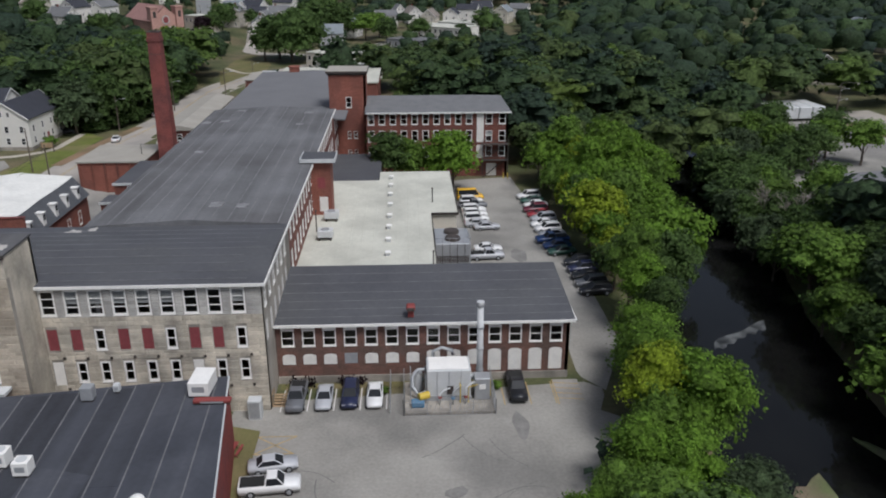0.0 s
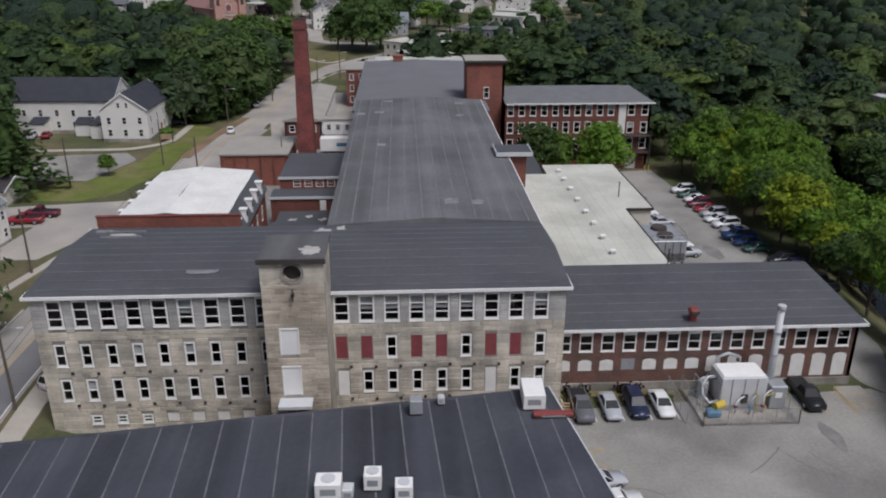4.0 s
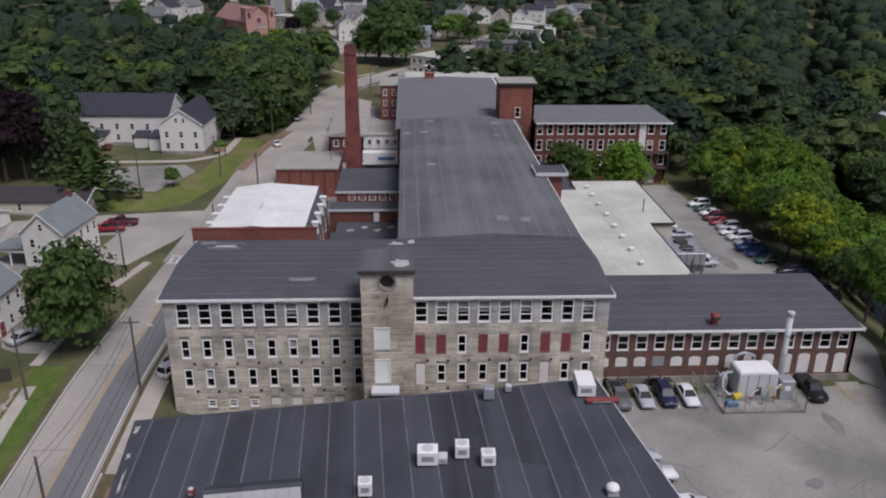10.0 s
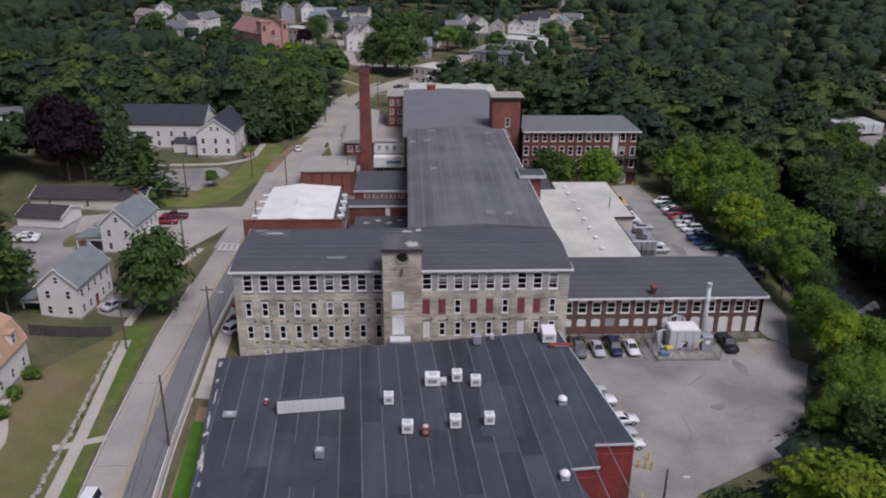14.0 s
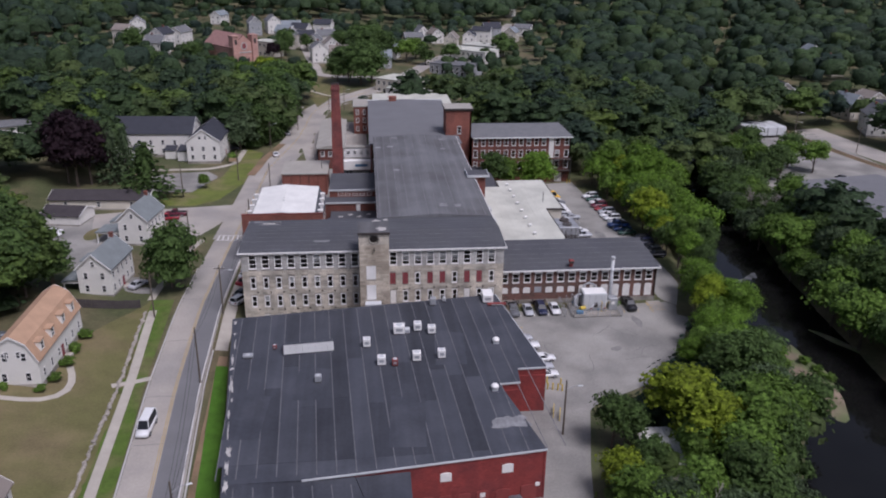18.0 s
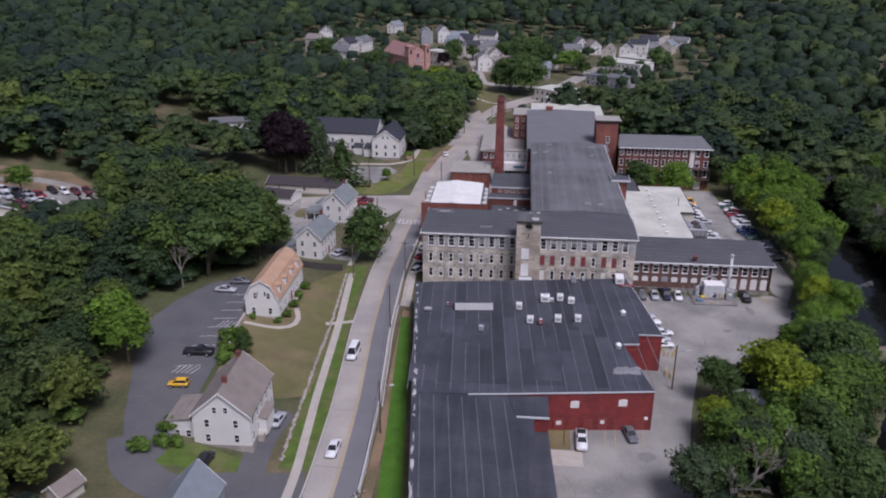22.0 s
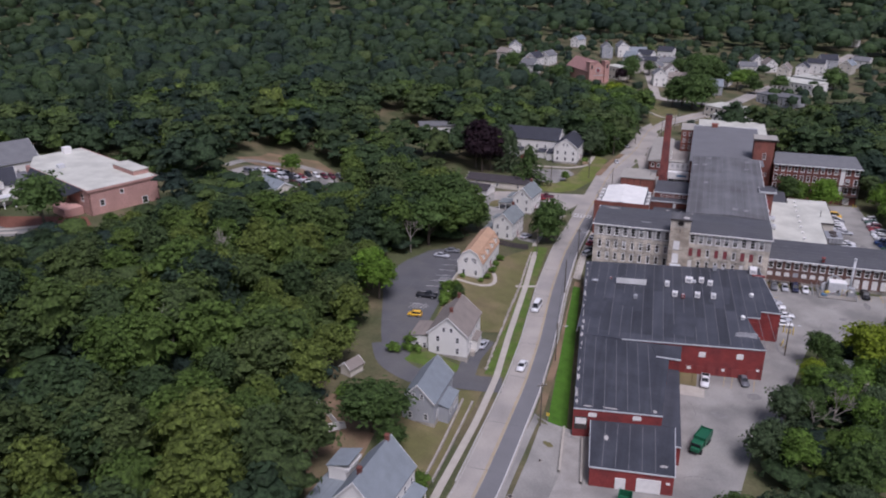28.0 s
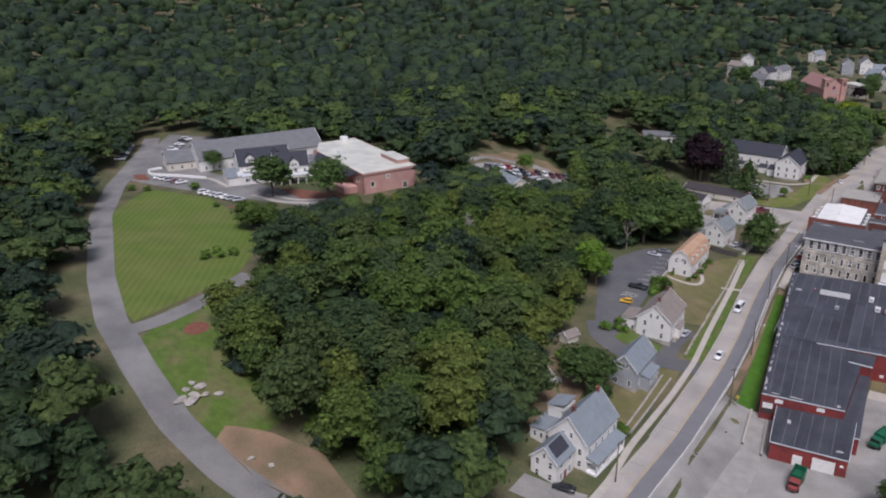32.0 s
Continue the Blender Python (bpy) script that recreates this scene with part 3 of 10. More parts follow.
def ribbon(name, pts, width, lift, material, label="", category="", step=2.0, thick=0.0, kind="structure", parent=None):
    """A band along a line of points, laid on the ground; thick: it stands up as a kerbed slab."""
    line = []
    for (xa, ya), (xb, yb) in zip(pts, pts[1:]):
        k = max(1, int(math.hypot(xb - xa, yb - ya) / step))
        line += [(xa + (xb - xa) * i / k, ya + (yb - ya) * i / k) for i in range(k)]
    line.append(pts[-1])
    for _ in range(2):
        line = [line[0]] + [tuple((p[i] + 2 * q[i] + r[i]) / 4 for i in (0, 1)) for p, q, r in zip(line, line[1:], line[2:])] + [line[-1]]
    cols = max(1, int(width / 2.5))
    verts, faces = [], []
    for i, (x, y) in enumerate(line):
        a, b = line[max(i - 1, 0)], line[min(i + 1, len(line) - 1)]
        d = math.hypot(b[0] - a[0], b[1] - a[1]) or 1
        nxx, nyy = (b[1] - a[1]) / d, -(b[0] - a[0]) / d
        for c in range(cols + 1):
            o = width * (c / cols - 0.5)
            px, py = x + nxx * o, y + nyy * o
            verts.append((px, py, ground(px, py) + lift))
        if thick:
            for o in (-width / 2, width / 2):
                px, py = x + nxx * o, y + nyy * o
                verts.append((px, py, ground(px, py) + lift - thick))
    w = cols + 1 + (2 if thick else 0)
    for i in range(len(line) - 1):
        for c in range(cols):
            a = i * w + c
            faces.append((a, a + w, a + w + 1, a + 1))
        if thick:
            a, b = i * w, (i + 1) * w
            faces += [(a + cols + 1, b + cols + 1, b, a), (a + cols, b + cols, b + cols + 2, a + cols + 2)]
    me = bpy.data.meshes.new(name)
    me.from_pydata(verts, [], faces)
    me.materials.append(material)
    ob = new(name, me)
    ob.parent = parent
    return tagged(ob, label, category, kind=kind if not parent else "")

# ---- roads, lots, lawns and water ----
def shifted(off, y0, y1, step=6.0):
    n = int((y1 - y0) / step)
    return [(road_x(y0 + (y1 - y0) * i / n) + off, y0 + (y1 - y0) * i / n) for i in range(n + 1)]


road = ribbon("road", shifted(0, -360, 560), 8.6, 0.06, M_ROAD, "worn grey two-lane asphalt road", "road")
ribbon("road_widening", shifted(0.6, 118, 300), 11.0, 0.055, M_ROAD, "wide worn asphalt of the upper road", "road")
ribbon("lane_overlay", shifted(2.15, -360, 118), 3.6, 0.075, M_LANE, "newer dark asphalt on one lane", "road")
for o in (-0.15, 0.15):
    ribbon("road_marking", shifted(o, -360, 330), 0.13, 0.09, M_YELLOW, "faded double yellow centre line", "road marking")
ribbon("road_marking", shifted(3.85, -110, 118), 0.16, 0.09, M_WHITELINE, "white edge line along the road", "road marking")
for y in (117.1, 120.3):
    ribbon("crosswalk_line", [(road_x(118) - 4.0, y + 0.4), (road_x(118) + 3.6, y - 0.3)], 0.25, 0.095, M_WHITELINE, "worn white crosswalk line", "road marking")
for i in range(7):
    ribbon("crosswalk_bar", [(road_x(118) - 3.6 + i * 1.15, 117.5), (road_x(118) - 3.6 + i * 1.15, 120.0)], 0.3, 0.095, M_WHITELINE, "worn crosswalk bar", "road marking")
ribbon("road_marking", shifted(-3.9, -110, -22), 0.12, 0.09, M_FADEDLINE, "worn white edge line", "road marking")
# kerbs beside the road
ribbon("kerb", shifted(4.6, 20, 62), 0.25, 0.16, M_KERB, "granite kerb beside the road", "kerb", thick=0.2)
ribbon("kerb", shifted(-4.5, -40, 100), 0.25, 0.16, M_KERB, "granite kerb beside the road", "kerb", thick=0.2)
# east verge and footway
ribbon("footway", shifted(6.0, 62, 118), 2.2, 0.12, M_CONC, "pale concrete footway below the stone mill", "footway", thick=0.15)
ribbon("footway", [(road_x(60) + 6.6, 60), (road_x(20) + 5.6, 20), (road_x(-12) + 5.6, -12)], 1.6, 0.07, M_DIRT, "bare dirt strip beside the road", "verge")
area("lush_verge", [(-67.6, 56.5), (-65.6, 56.5), (-57.5, -13.5), (-61.5, -13.5)], 0.1, M_LUSH, "bright green grass strip along the shed", "verge")
# lots
area("parking_lot", [(-19, 76), (20, 79), (22, 77.2), (19, 69), (23, 72.5), (15.7, 58.4), (11, 50), (-6, 41), (-10, 26), (-12.5, 14), (-14, 0), (-20, -4), (-30, -60), (-36, -60), (-36, 18), (-20, 41), (-19, 68)], 0.05, M_LOT, "grey worn parking lot asphalt", "parking lot")
area("lane_lot", [(19.5, 80.5), (20, 97), (-0, 98), (8, 122), (9, 168), (23, 170), (25.5, 133), (26.5, 102), (26.5, 88), (22, 77)], 0.055, M_LOT, "grey asphalt lane with parked cars", "parking lot")
area("south_yard", [(-66.3, -62), (-30, -62), (-31, -28), (-36, -16), (-58, -14), (-64.6, -12), (-65.2, -30)], 0.035, M_LOT, "patched asphalt forecourt beside the road", "parking lot")
area("loading_ramp", [(-57.9, -13.5), (-56.2, -28.2), (-57.1, -37.6), (-58.5, -62), (-51.2, -62), (-51.3, -34.9), (-54.0, -14.2)], 0.09, M_RAMP, "worn concrete ramp to the loading dock", "ramp", step=1.5)
ribbon("ramp_wall", [(-58.0, -13.6), (-57.3, -20), (-56.4, -28.2)], 0.4, 0.7, M_CONC, "low concrete wall beside the loading ramp", "wall", thick=0.7)
ribbon("ramp_wall", [(-53.8, -16.5), (-52.9, -23), (-51.9, -30.5)], 0.35, 0.8, M_CONC, "low concrete wall beside the loading ramp", "wall", thick=0.8)
area("grass_tuft", [(-60 + 1.1 * math.cos(math.tau * k / 9), -20.9 + 0.9 * math.sin(math.tau * k / 9)) for k in range(9)], 0.1, M_LAWN, "tuft of dry grass in the asphalt", "grass", step=0.5)
area("parking_lot_dark", [(-119, 38.6), (-117.1, 51.1), (-112.9, 62), (-107, 65.5), (-100.6, 60), (-100.3, 46), (-97.5, 12), (-96.6, -2), (-99, -8), (-101, -7), (-107.6, 8.2)], 0.08, M_DARKLOT, "dark cracked asphalt lot behind the houses", "parking lot")
ribbon("driveway", [(-104, 2), (-99.5, -6.5), (-93, -9.5), (-84, -5), (-74, -3)], 6.5, 0.09, M_DARKLOT, "dark asphalt drive between the houses", "driveway")
ribbon("driveway", [(-82.5, -4), (-83.6, 6), (-82.6, 16)], 4.2, 0.1, M_DARKLOT, "asphalt drive beside the white house", "driveway")
for i in range(9):
    ribbon("bay_line", [(-105.5, 24 + 4 * i), (-101.0, 25 + 4 * i)], 0.13, 0.11, M_WHITELINE, "worn white bay line", "bay line")
for i in range(5):
    ribbon("hatch_line", [(-105.2 + 0.9 * i, 21.6), (-104.4 + 0.9 * i, 24.4)], 0.12, 0.11, M_WHITELINE, "white hatched bay line", "bay line")
    ribbon("hatch_line", [(-103.6 + 0.8 * i, 40.6), (-102.9 + 0.8 * i, 43.6)], 0.12, 0.11, M_WHITELINE, "white hatched bay line", "bay line")
area("driveway", [(-89, -69.5), (-76.2, -67), (-75.6, -74), (-89, -76)], 0.07, M_LOT, "short asphalt drive before the carriage house", "driveway")
# lawns and paths west of the road
area("lawn", [(-99.6, 46), (-84.8, 84), (-81.2, 52), (-79.6, 22), (-83.5, 20), (-96.5, 14)], 0.06, M_LAWN, "dry sloping lawn between the houses", "lawn")
area("verge", [(-84.6, 84), (-80.4, 84), (-78.2, 52), (-75.0, 20), (-73.9, 0.5), (-79, 0.5), (-80.4, 22), (-82.6, 52)], 0.06, M_VERGE, "grassy verge beside the footpath", "verge")
PATHPTS = [(-83.4, 79), (-80.6, 52), (-78.2, 22), (-76.0, 0), (-75.4, -20), (-75.6, -46), (-74.6, -60), (-77, -110)]
ribbon("footpath", PATHPTS, 1.5, 0.11, M_CONC, "pale concrete footpath beside the road", "footpath", thick=0.15)
ribbon("footpath", [(-83.2, 50.4), (-80.6, 51.6), (-77.5, 53)], 1.2, 0.12, M_CONC, "short concrete path to the road", "footpath", thick=0.15)
ribbon("footpath", [(-99, 43.9), (-92, 43.8), (-89.2, 45.5), (-88.8, 50.5), (-91, 55)], 1.1, 0.1, M_CONC, "curved concrete path round the house", "footpath", thick=0.15)
ribbon("footpath", [(-85, 84), (-84.4, 104), (-81, 118)], 1.4, 0.11, M_CONC, "concrete footpath below a shade tree", "footpath", thick=0.15)
area("yard", [(-91, -26), (-84, -10), (-77.4, -6), (-77.6, -44), (-90, -44)], 0.05, M_LAWN, "dry brown yard beside the grey house", "yard")
area("yard", [(-108, -40), (-106, -24), (-94, -15), (-91, -44), (-94, -58)], 0.05, M_DIRT, "bare sandy yard behind the houses", "yard")
area("yard", [(-98, -4.5), (-85, -3), (-85, 2), (-93, 2.5), (-97, 0)], 0.07, M_VERGE, "small front lawn of the white house", "yard")
# side street and ground round the northern houses
ribbon("side_street", [(-72, 139.5), (-86, 137.6), (-100, 135.6), (-111, 133)], 11.5, 0.065, M_ROAD, "grey side street", "road")
area("forecourt", [(-84, 117), (-79.2, 128), (-77.5, 134), (-90, 134), (-92, 117)], 0.06, M_ROAD, "asphalt corner by the white houses", "driveway")
area("parking_lot_small", [(-126, 108), (-112, 101), (-101, 103), (-99.5, 116), (-99.5, 130), (-111, 139), (-124, 137)], 0.06, M_LOT, "small asphalt lot behind the houses", "parking lot")
area("grass_island", [(-108 + 2.2 * math.cos(math.tau * k / 14), 123.6 + 4.4 * math.sin(math.tau * k / 14)) for k in range(14)], 0.1, M_LAWN, "dry grass island in the small lot", "lawn", step=0.6)
ribbon("driveway", [(-84, 88.5), (-91, 89), (-91.2, 96)], 3.0, 0.09, M_LOT, "short asphalt drive", "driveway")
area("parking_lot_apartments", [(-106, 158), (-91, 157), (-86, 172), (-90, 178), (-106, 176)], 0.06, M_LOT, "cracked pale lot before the apartment house", "parking lot")
area("lawn_bank", [(-112, 145.5), (-88, 144.4), (-82.5, 148.4), (-77.2, 166), (-75.6, 200), (-82, 206), (-85, 172), (-92, 155), (-106, 156)], 0.04, M_BANK, "green grassy bank beside the road", "lawn")
ribbon("dirt_shoulder", [(-76.6, 173), (-75.3, 183), (-74.6, 192), (-73.0, 199), (-70.5, 212)], 2.6, 0.075, M_DIRT, "bare sandy shoulder between the road and the woods", "verge")
ribbon("footpath", [(-112, 180.5), (-90, 181), (-83, 187), (-82.5, 204)], 1.8, 0.1, M_CONC, "pale path round the apartment house", "footpath", thick=0.15)
# far roads, town ground
ribbon("side_street", [(-25, 327), (-44, 335), (-58, 337), (-65, 345), (-68, 371), (-80, 446), (-84, 471)], 6.0, 0.08, M_ROAD, "street climbing into the town", "road")
area("town_ground", [(-150, 372), (-70, 296), (-30, 268), (30, 290), (80, 430), (100, 520), (-60, 540), (-150, 480)], 0.03, M_GROUND, "rough grassy town yards", "ground", step=4.0)
area("junction_green", [(-61, 268), (-66, 290), (-66, 318), (-63, 334), (-55, 326), (-50, 306), (-50, 296), (-57, 281)], 0.07, M_LAWN, "dry grass in the fork of the roads", "lawn", step=2.0)
ribbon("footpath", [(-65.4, 300), (-60, 292), (-55, 288), (-50, 295)], 1.6, 0.12, M_CONC, "pale path across the fork of the roads", "footpath")
area("forecourt", [(-60, 186), (-66, 222), (-58, 250), (-44, 250), (-41, 230), (-41, 186)], 0.05, M_ROAD, "asphalt yard beside the mill", "yard")
area("forecourt", [(-68, 100), (-69, 182), (-40, 186), (-40, 100)], 0.04, M_LOT, "asphalt yard between the mill buildings", "yard")
# school hill
MEADOW = [(-278, -13), (-262, -41), (-196, -84), (-184.8, -88), (-185.2, -56), (-198, -34), (-228, -16), (-250, -8)]
area("school_lawn", MEADOW, 0.06, M_MOWN, "mown green lawn with mower stripes", "lawn")
area("lawn_bank", [(-176, -93), (-184, -78), (-168, -52), (-150, -62), (-136, -90), (-138, -103), (-156, -101)], 0.05, M_VERGE, "grass bank beside the drive", "lawn")
area("dirt_bank", [(-141, -103), (-143, -98), (-136, -93), (-124, -90), (-110, -96), (-112, -102.5), (-128, -104)], 0.06, M_DIRT, "bare sandy bank with rocks", "bank")
DRIVE = [(-345, 40), (-330, 26), (-292, -17), (-262, -44), (-215, -76), (-189, -91), (-168, -99.5), (-150, -105), (-134, -106.5), (-118, -106), (-90, -110), (-76, -118)]
area("mulch_bed", [(-171 + 2.6 * math.cos(math.tau * k / 12), -81 + 3.2 * math.sin(math.tau * k / 12)) for k in range(12)], 0.1, M_MULCH, "patch of red bark mulch on the grass", "mulch bed", step=0.6)
ribbon("school_drive", DRIVE, 7.2, 0.1, M_DRIVE, "grey asphalt drive curving up to the school", "road")
ribbon("school_drive", [(-182.5, -93), (-180, -85), (-179.9, -74), (-181.2, -64), (-183.5, -52)], 5.4, 0.12, M_DRIVE, "narrow asphalt spur between lawns", "road")
area("school_lot", [(-345, 50), (-318, 58), (-292, 2), (-214, 14), (-214, 4), (-246, -3), (-282, -9), (-300, -10)], 0.09, M_DRIVE, "asphalt lot before the school", "parking lot")
area("mulch_bed", [(-240, 14), (-207, 24), (-200, 18), (-222, 9)], 0.11, M_MULCH, "red mulch bed before the school", "bed")
ribbon("driveway", [(-199, 86), (-197, 104), (-190, 119), (-178, 122), (-172, 118)], 4.0, 0.13, M_LOT, "narrow drive behind the far lot", "driveway")
area("far_lot", [(-196, 74), (-190, 96), (-176, 121), (-164, 114), (-165, 92), (-172, 72)], 0.12, M_LOT, "pale lot full of parked cars", "parking lot")
area("sand_bank", [(-203, 98), (-202, 121), (-185, 131), (-174, 126), (-180, 116), (-192, 94)], 0.1, M_DIRT, "bare sandy slope above the lot", "bank")
# east of the river
area("east_yard", [(72, 108), (84, 200), (100, 226), (134, 226), (136, 170), (140, 110)], 0.05, M_LOT, "sandy asphalt yard across the river", "yard")
area("rail_bed", [(121, 235), (125, 235), (148, 120), (144, 120)], 0.09, M_DIRT, "gravel bed of a railway track", "rail bed")
for o in (-0.75, 0.75):
    ribbon("rail", [(123 + o, 235), (146 + o, 120)], 0.12, 0.2, M_DARKMETAL, "rusty steel rail", "rail", thick=0.1)
area("east_street", [(128, 232), (140, 234), (165, 120), (152, 120)], 0.05, M_ROAD, "street across the river", "road")
ribbon("river", [(x, y) for y, x in RIVER[1:-1]], 40, 0, M_WATER, "dark slow river water", "water")
for v in bpy.data.objects["river"].data.vertices:
    v.co.z = -4.55
def shoal(label, cx, cy, lx, ly, turn, top, seed):
    """A low gravel shoal with an uneven shore, highest in the middle."""
    ob = thing("gravel_bar", label, "gravel bar", (cx, cy, 0), turn, kind="structure")
    r_ = random.Random(seed)
    w = [1 + 0.16 * math.sin(2 * math.tau * i / 28 + seed) + 0.09 * math.sin(5 * math.tau * i / 28) + r_.uniform(-0.06, 0.06) for i in range(28)]
    bm = bmesh.new()
    rings = []
    for k, z in ((1.0, -4.95), (0.86, -4.5), (0.6, (top - 4.5) / 2), (0.3, top)):
        rings.append([bm.verts.new((lx * k * w[i] * math.cos(math.tau * i / 28), ly * k * w[i] * math.sin(math.tau * i / 28), z + r_.uniform(-0.05, 0.05))) for i in range(28)])
    for p, q in zip(rings, rings[1:]):
        for i in range(28):
            bm.faces.new((p[i], p[(i + 1) % 28], q[(i + 1) % 28], q[i]))
    bm.faces.new(rings[-1])
    part("gravel", bm, M_GRAVEL, ob, "", True)


shoal("sandy gravel bar with weeds in the river", 39.0, 53.5, 4.6, 14.5, -14, -3.9, 3)
shoal("narrow gravel spit along the far river bank", 52.6, 67.0, 1.3, 6.5, 28, -4.2, 5)
# painted marks of the lot
for i in range(6):
    ribbon("bay_line", [(-14.0 + 2.85 * i, 74.2), (-14.0 + 2.85 * i, 79.0)], 0.12, 0.07, M_WHITELINE, "worn white bay line", "bay line")
ribbon("weed_strip", [(-14.6, 79.3), (-4, 79.4), (3.2, 79.2), (4.6, 77.4)], 1.3, 0.085, M_LAWN, "strip of dry weeds along the brick wall", "verge", step=0.8)
for x in (10.3, 13.2, 16.0):
    ribbon("bay_line", [(x, 74.5), (x, 79.2)], 0.12, 0.075, M_YELLOW, "faded yellow bay line", "bay line")
for a, b in (((-15.6, 66.6), (-11.6, 66.6)), ((-15.6, 69.6), (-11.6, 69.6)), ((-15.6, 66.6), (-11.6, 69.6)), ((-15.6, 69.6), (-11.6, 66.6))):
    ribbon("hatch_line", [a, b], 0.14, 0.07, M_YELLOW, "faded yellow hatched bay line", "bay line")
for x in (-33.5, -26.5, -24.8, -20.0):
    ribbon("bay_line", [(x, 14.0), (x + 0.4, 19.2)], 0.12, 0.07, M_YELLOW, "faded yellow bay line", "bay line")
area("grass_patch", [(-36, 12.5), (-32.3, 12.5), (-32.3, 19), (-36, 19)], 0.07, M_LAWN, "small dry grass patch by the shed", "grass")
area("concrete_pad", [(-36, 8.0), (-30.5, 8.0), (-30.5, 12.3), (-36, 12.3)], 0.075, M_CONC, "pale concrete slab by the shed", "slab")
area("grass_patch", [(-19.5, 60), (-15.5, 60), (-15.5, 71.5), (-19.5, 72)], 0.07, M_LAWN, "dry grass beside the shed", "grass")
area("sand_patch", [(16.2, 74.2), (19.2, 75.5), (19.2, 79.6), (16.2, 79.6)], 0.08, M_RAMP, "worn hatched concrete corner", "slab")
for i in range(4):
    ribbon("hatch_line", [(16.3, 75.6 + 1.1 * i), (19.1, 76.1 + 1.1 * i - 0.9)], 0.12, 0.1, M_YELLOW, "faded yellow hatch line", "bay line")
ribbon("hatch_line", [(16.25, 74.3), (16.25, 79.5)], 0.12, 0.1, M_YELLOW, "faded yellow hatch line", "bay line")

# stains and cracks in the lot
M_STAIN = mat("oily_asphalt_stain", (0.20, 0.192, 0.18), rough=0.85, var=0.2, scale=0.5, fine=3)
cr0 = random.Random(12)
for x, y, w, d in ((11.5, 70.5, 1.0, 2.6), (-12.5, 62, 0.9, 1.6), (4, 60, 1.4, 1.0), (-20, 12, 2.2, 1.5), (-27, 2, 1.8, 1.6), (16, 90, 1.6, 2.6), (18, 120, 1.4, 3.2)):
    area("stain", [(x + w * math.cos(a) * cr0.uniform(0.6, 1.2), y + d * math.sin(a) * cr0.uniform(0.6, 1.2)) for a in [math.tau * k / 11 for k in range(11)]], 0.062, M_STAIN, "dark oily stain on the asphalt", "stain", step=0.8)
M_CRACK = mat("asphalt_crack", (0.14, 0.137, 0.13), rough=0.95, var=0.2, scale=1, fine=5)
for i in range(26):
    x, y = (cr0.uniform(-14, 16), cr0.uniform(50, 72)) if i < 10 else (cr0.uniform(-34, -16), cr0.uniform(-30, 14)) if i < 16 else (cr0.uniform(-116, -100), cr0.uniform(8, 58))
    if i >= 16 and not (-112 < x < -101 and y > 26 or -106 < x < -99 and y < 30):
        x = -105
    a = cr0.uniform(0, 3.1)
    pts = [(x, y)]
    for k in range(6):
        a += cr0.uniform(-0.5, 0.5)
        pts.append((pts[-1][0] + 1.0 * math.cos(a), pts[-1][1] + 1.0 * math.sin(a)))
    ribbon("crack", pts, cr0.uniform(0.05, 0.11), 0.064 if i < 16 else 0.095, M_CRACK, "tarred crack in the asphalt", "crack", step=1.0)
for y in (-52, -35, -18, 2, 18, 34, 47, 66, 84, 101):
    x = road_x(y)
    ribbon("crack", [(x - 4.0, y), (x - 1.5, y + cr0.uniform(-0.5, 0.5)), (x + 1.2, y + cr0.uniform(-0.5, 0.5)), (x + 3.9, y + 0.2)], 0.09, 0.082, M_CRACK, "tarred crack across the road", "crack", step=1.0)

# ---- stone mill ----
mill = thing("stone_mill", "large grey granite mill with white sash windows and a dark roof", "mill")
SX0, SX1, SY = -65.0, -15.0, 74.7
holes, wins = [], []
for i in range(9):
    wins.append((-63.65 + 2.4 * i, 11.65, 1.5, 2.85, 2, "w"))
    wins.append((-63.56 + 2.42 * i, 7.55, 1.06, 2.4, 1, "w"))
    wins.append((-63.56 + 2.42 * i, 3.75, 1.06, 2.4, 1, "w"))
    wins.append((-37.15 + 2.375 * i, 11.7, 1.5, 2.8, 2, "w"))
    wins.append((-37.06 + 2.4 * i, 7.75, 1.06, 2.4, 1, "r" if i in (0, 1, 3, 4, 6, 7) else "w"))
    wins.append((-37.0 + 2.4 * i, 4.0, 1.06, 2.4, 1, "d" if i in (0, 6) else "w"))
for i in range(3):
    wins.append((-61.25 + 2.45 * i, 1.1, 1.05, 1.0, 1, "w"))
for i in range(3, 7):
    wins.append((-61.25 + 2.45 * i, 1.2, 1.15, 1.0, 1, "b"))
for x, z, w, hh, r, k in wins:
    holes.append((x - SX0, x - SX0 + w, z, z + hh))
wall(mill, "wall", (SX0, SY), 0, SX1 - SX0, -0.5, 14.75, holes, M_MORTAR, 0.6)
for x, z, w, hh, r, k in wins:
    if k == "w":
        # top row: pale blinds added to half the windows in place of reflected sky
        window(mill, (SX0, SY), 0, x - SX0, z, w, hh, r, 0.17, blind=0.5 if z > 11 else 0.06)
    elif k == "r":
        board(mill, (SX0, SY), 0, x - SX0, z, w, hh, M_REDDOOR, "shutter", proud=-0.04, label="faded red boarded opening")
    elif k == "d":
        board(mill, (SX0, SY), 0, x - SX0, z - 0.6, w, hh + 0.6, M_PANELW, "door", proud=0.02, label="weathered white door")
    else:
        board(mill, (SX0, SY), 0, x - SX0, z, w, hh, M_PANELW, "panel", proud=-0.05)
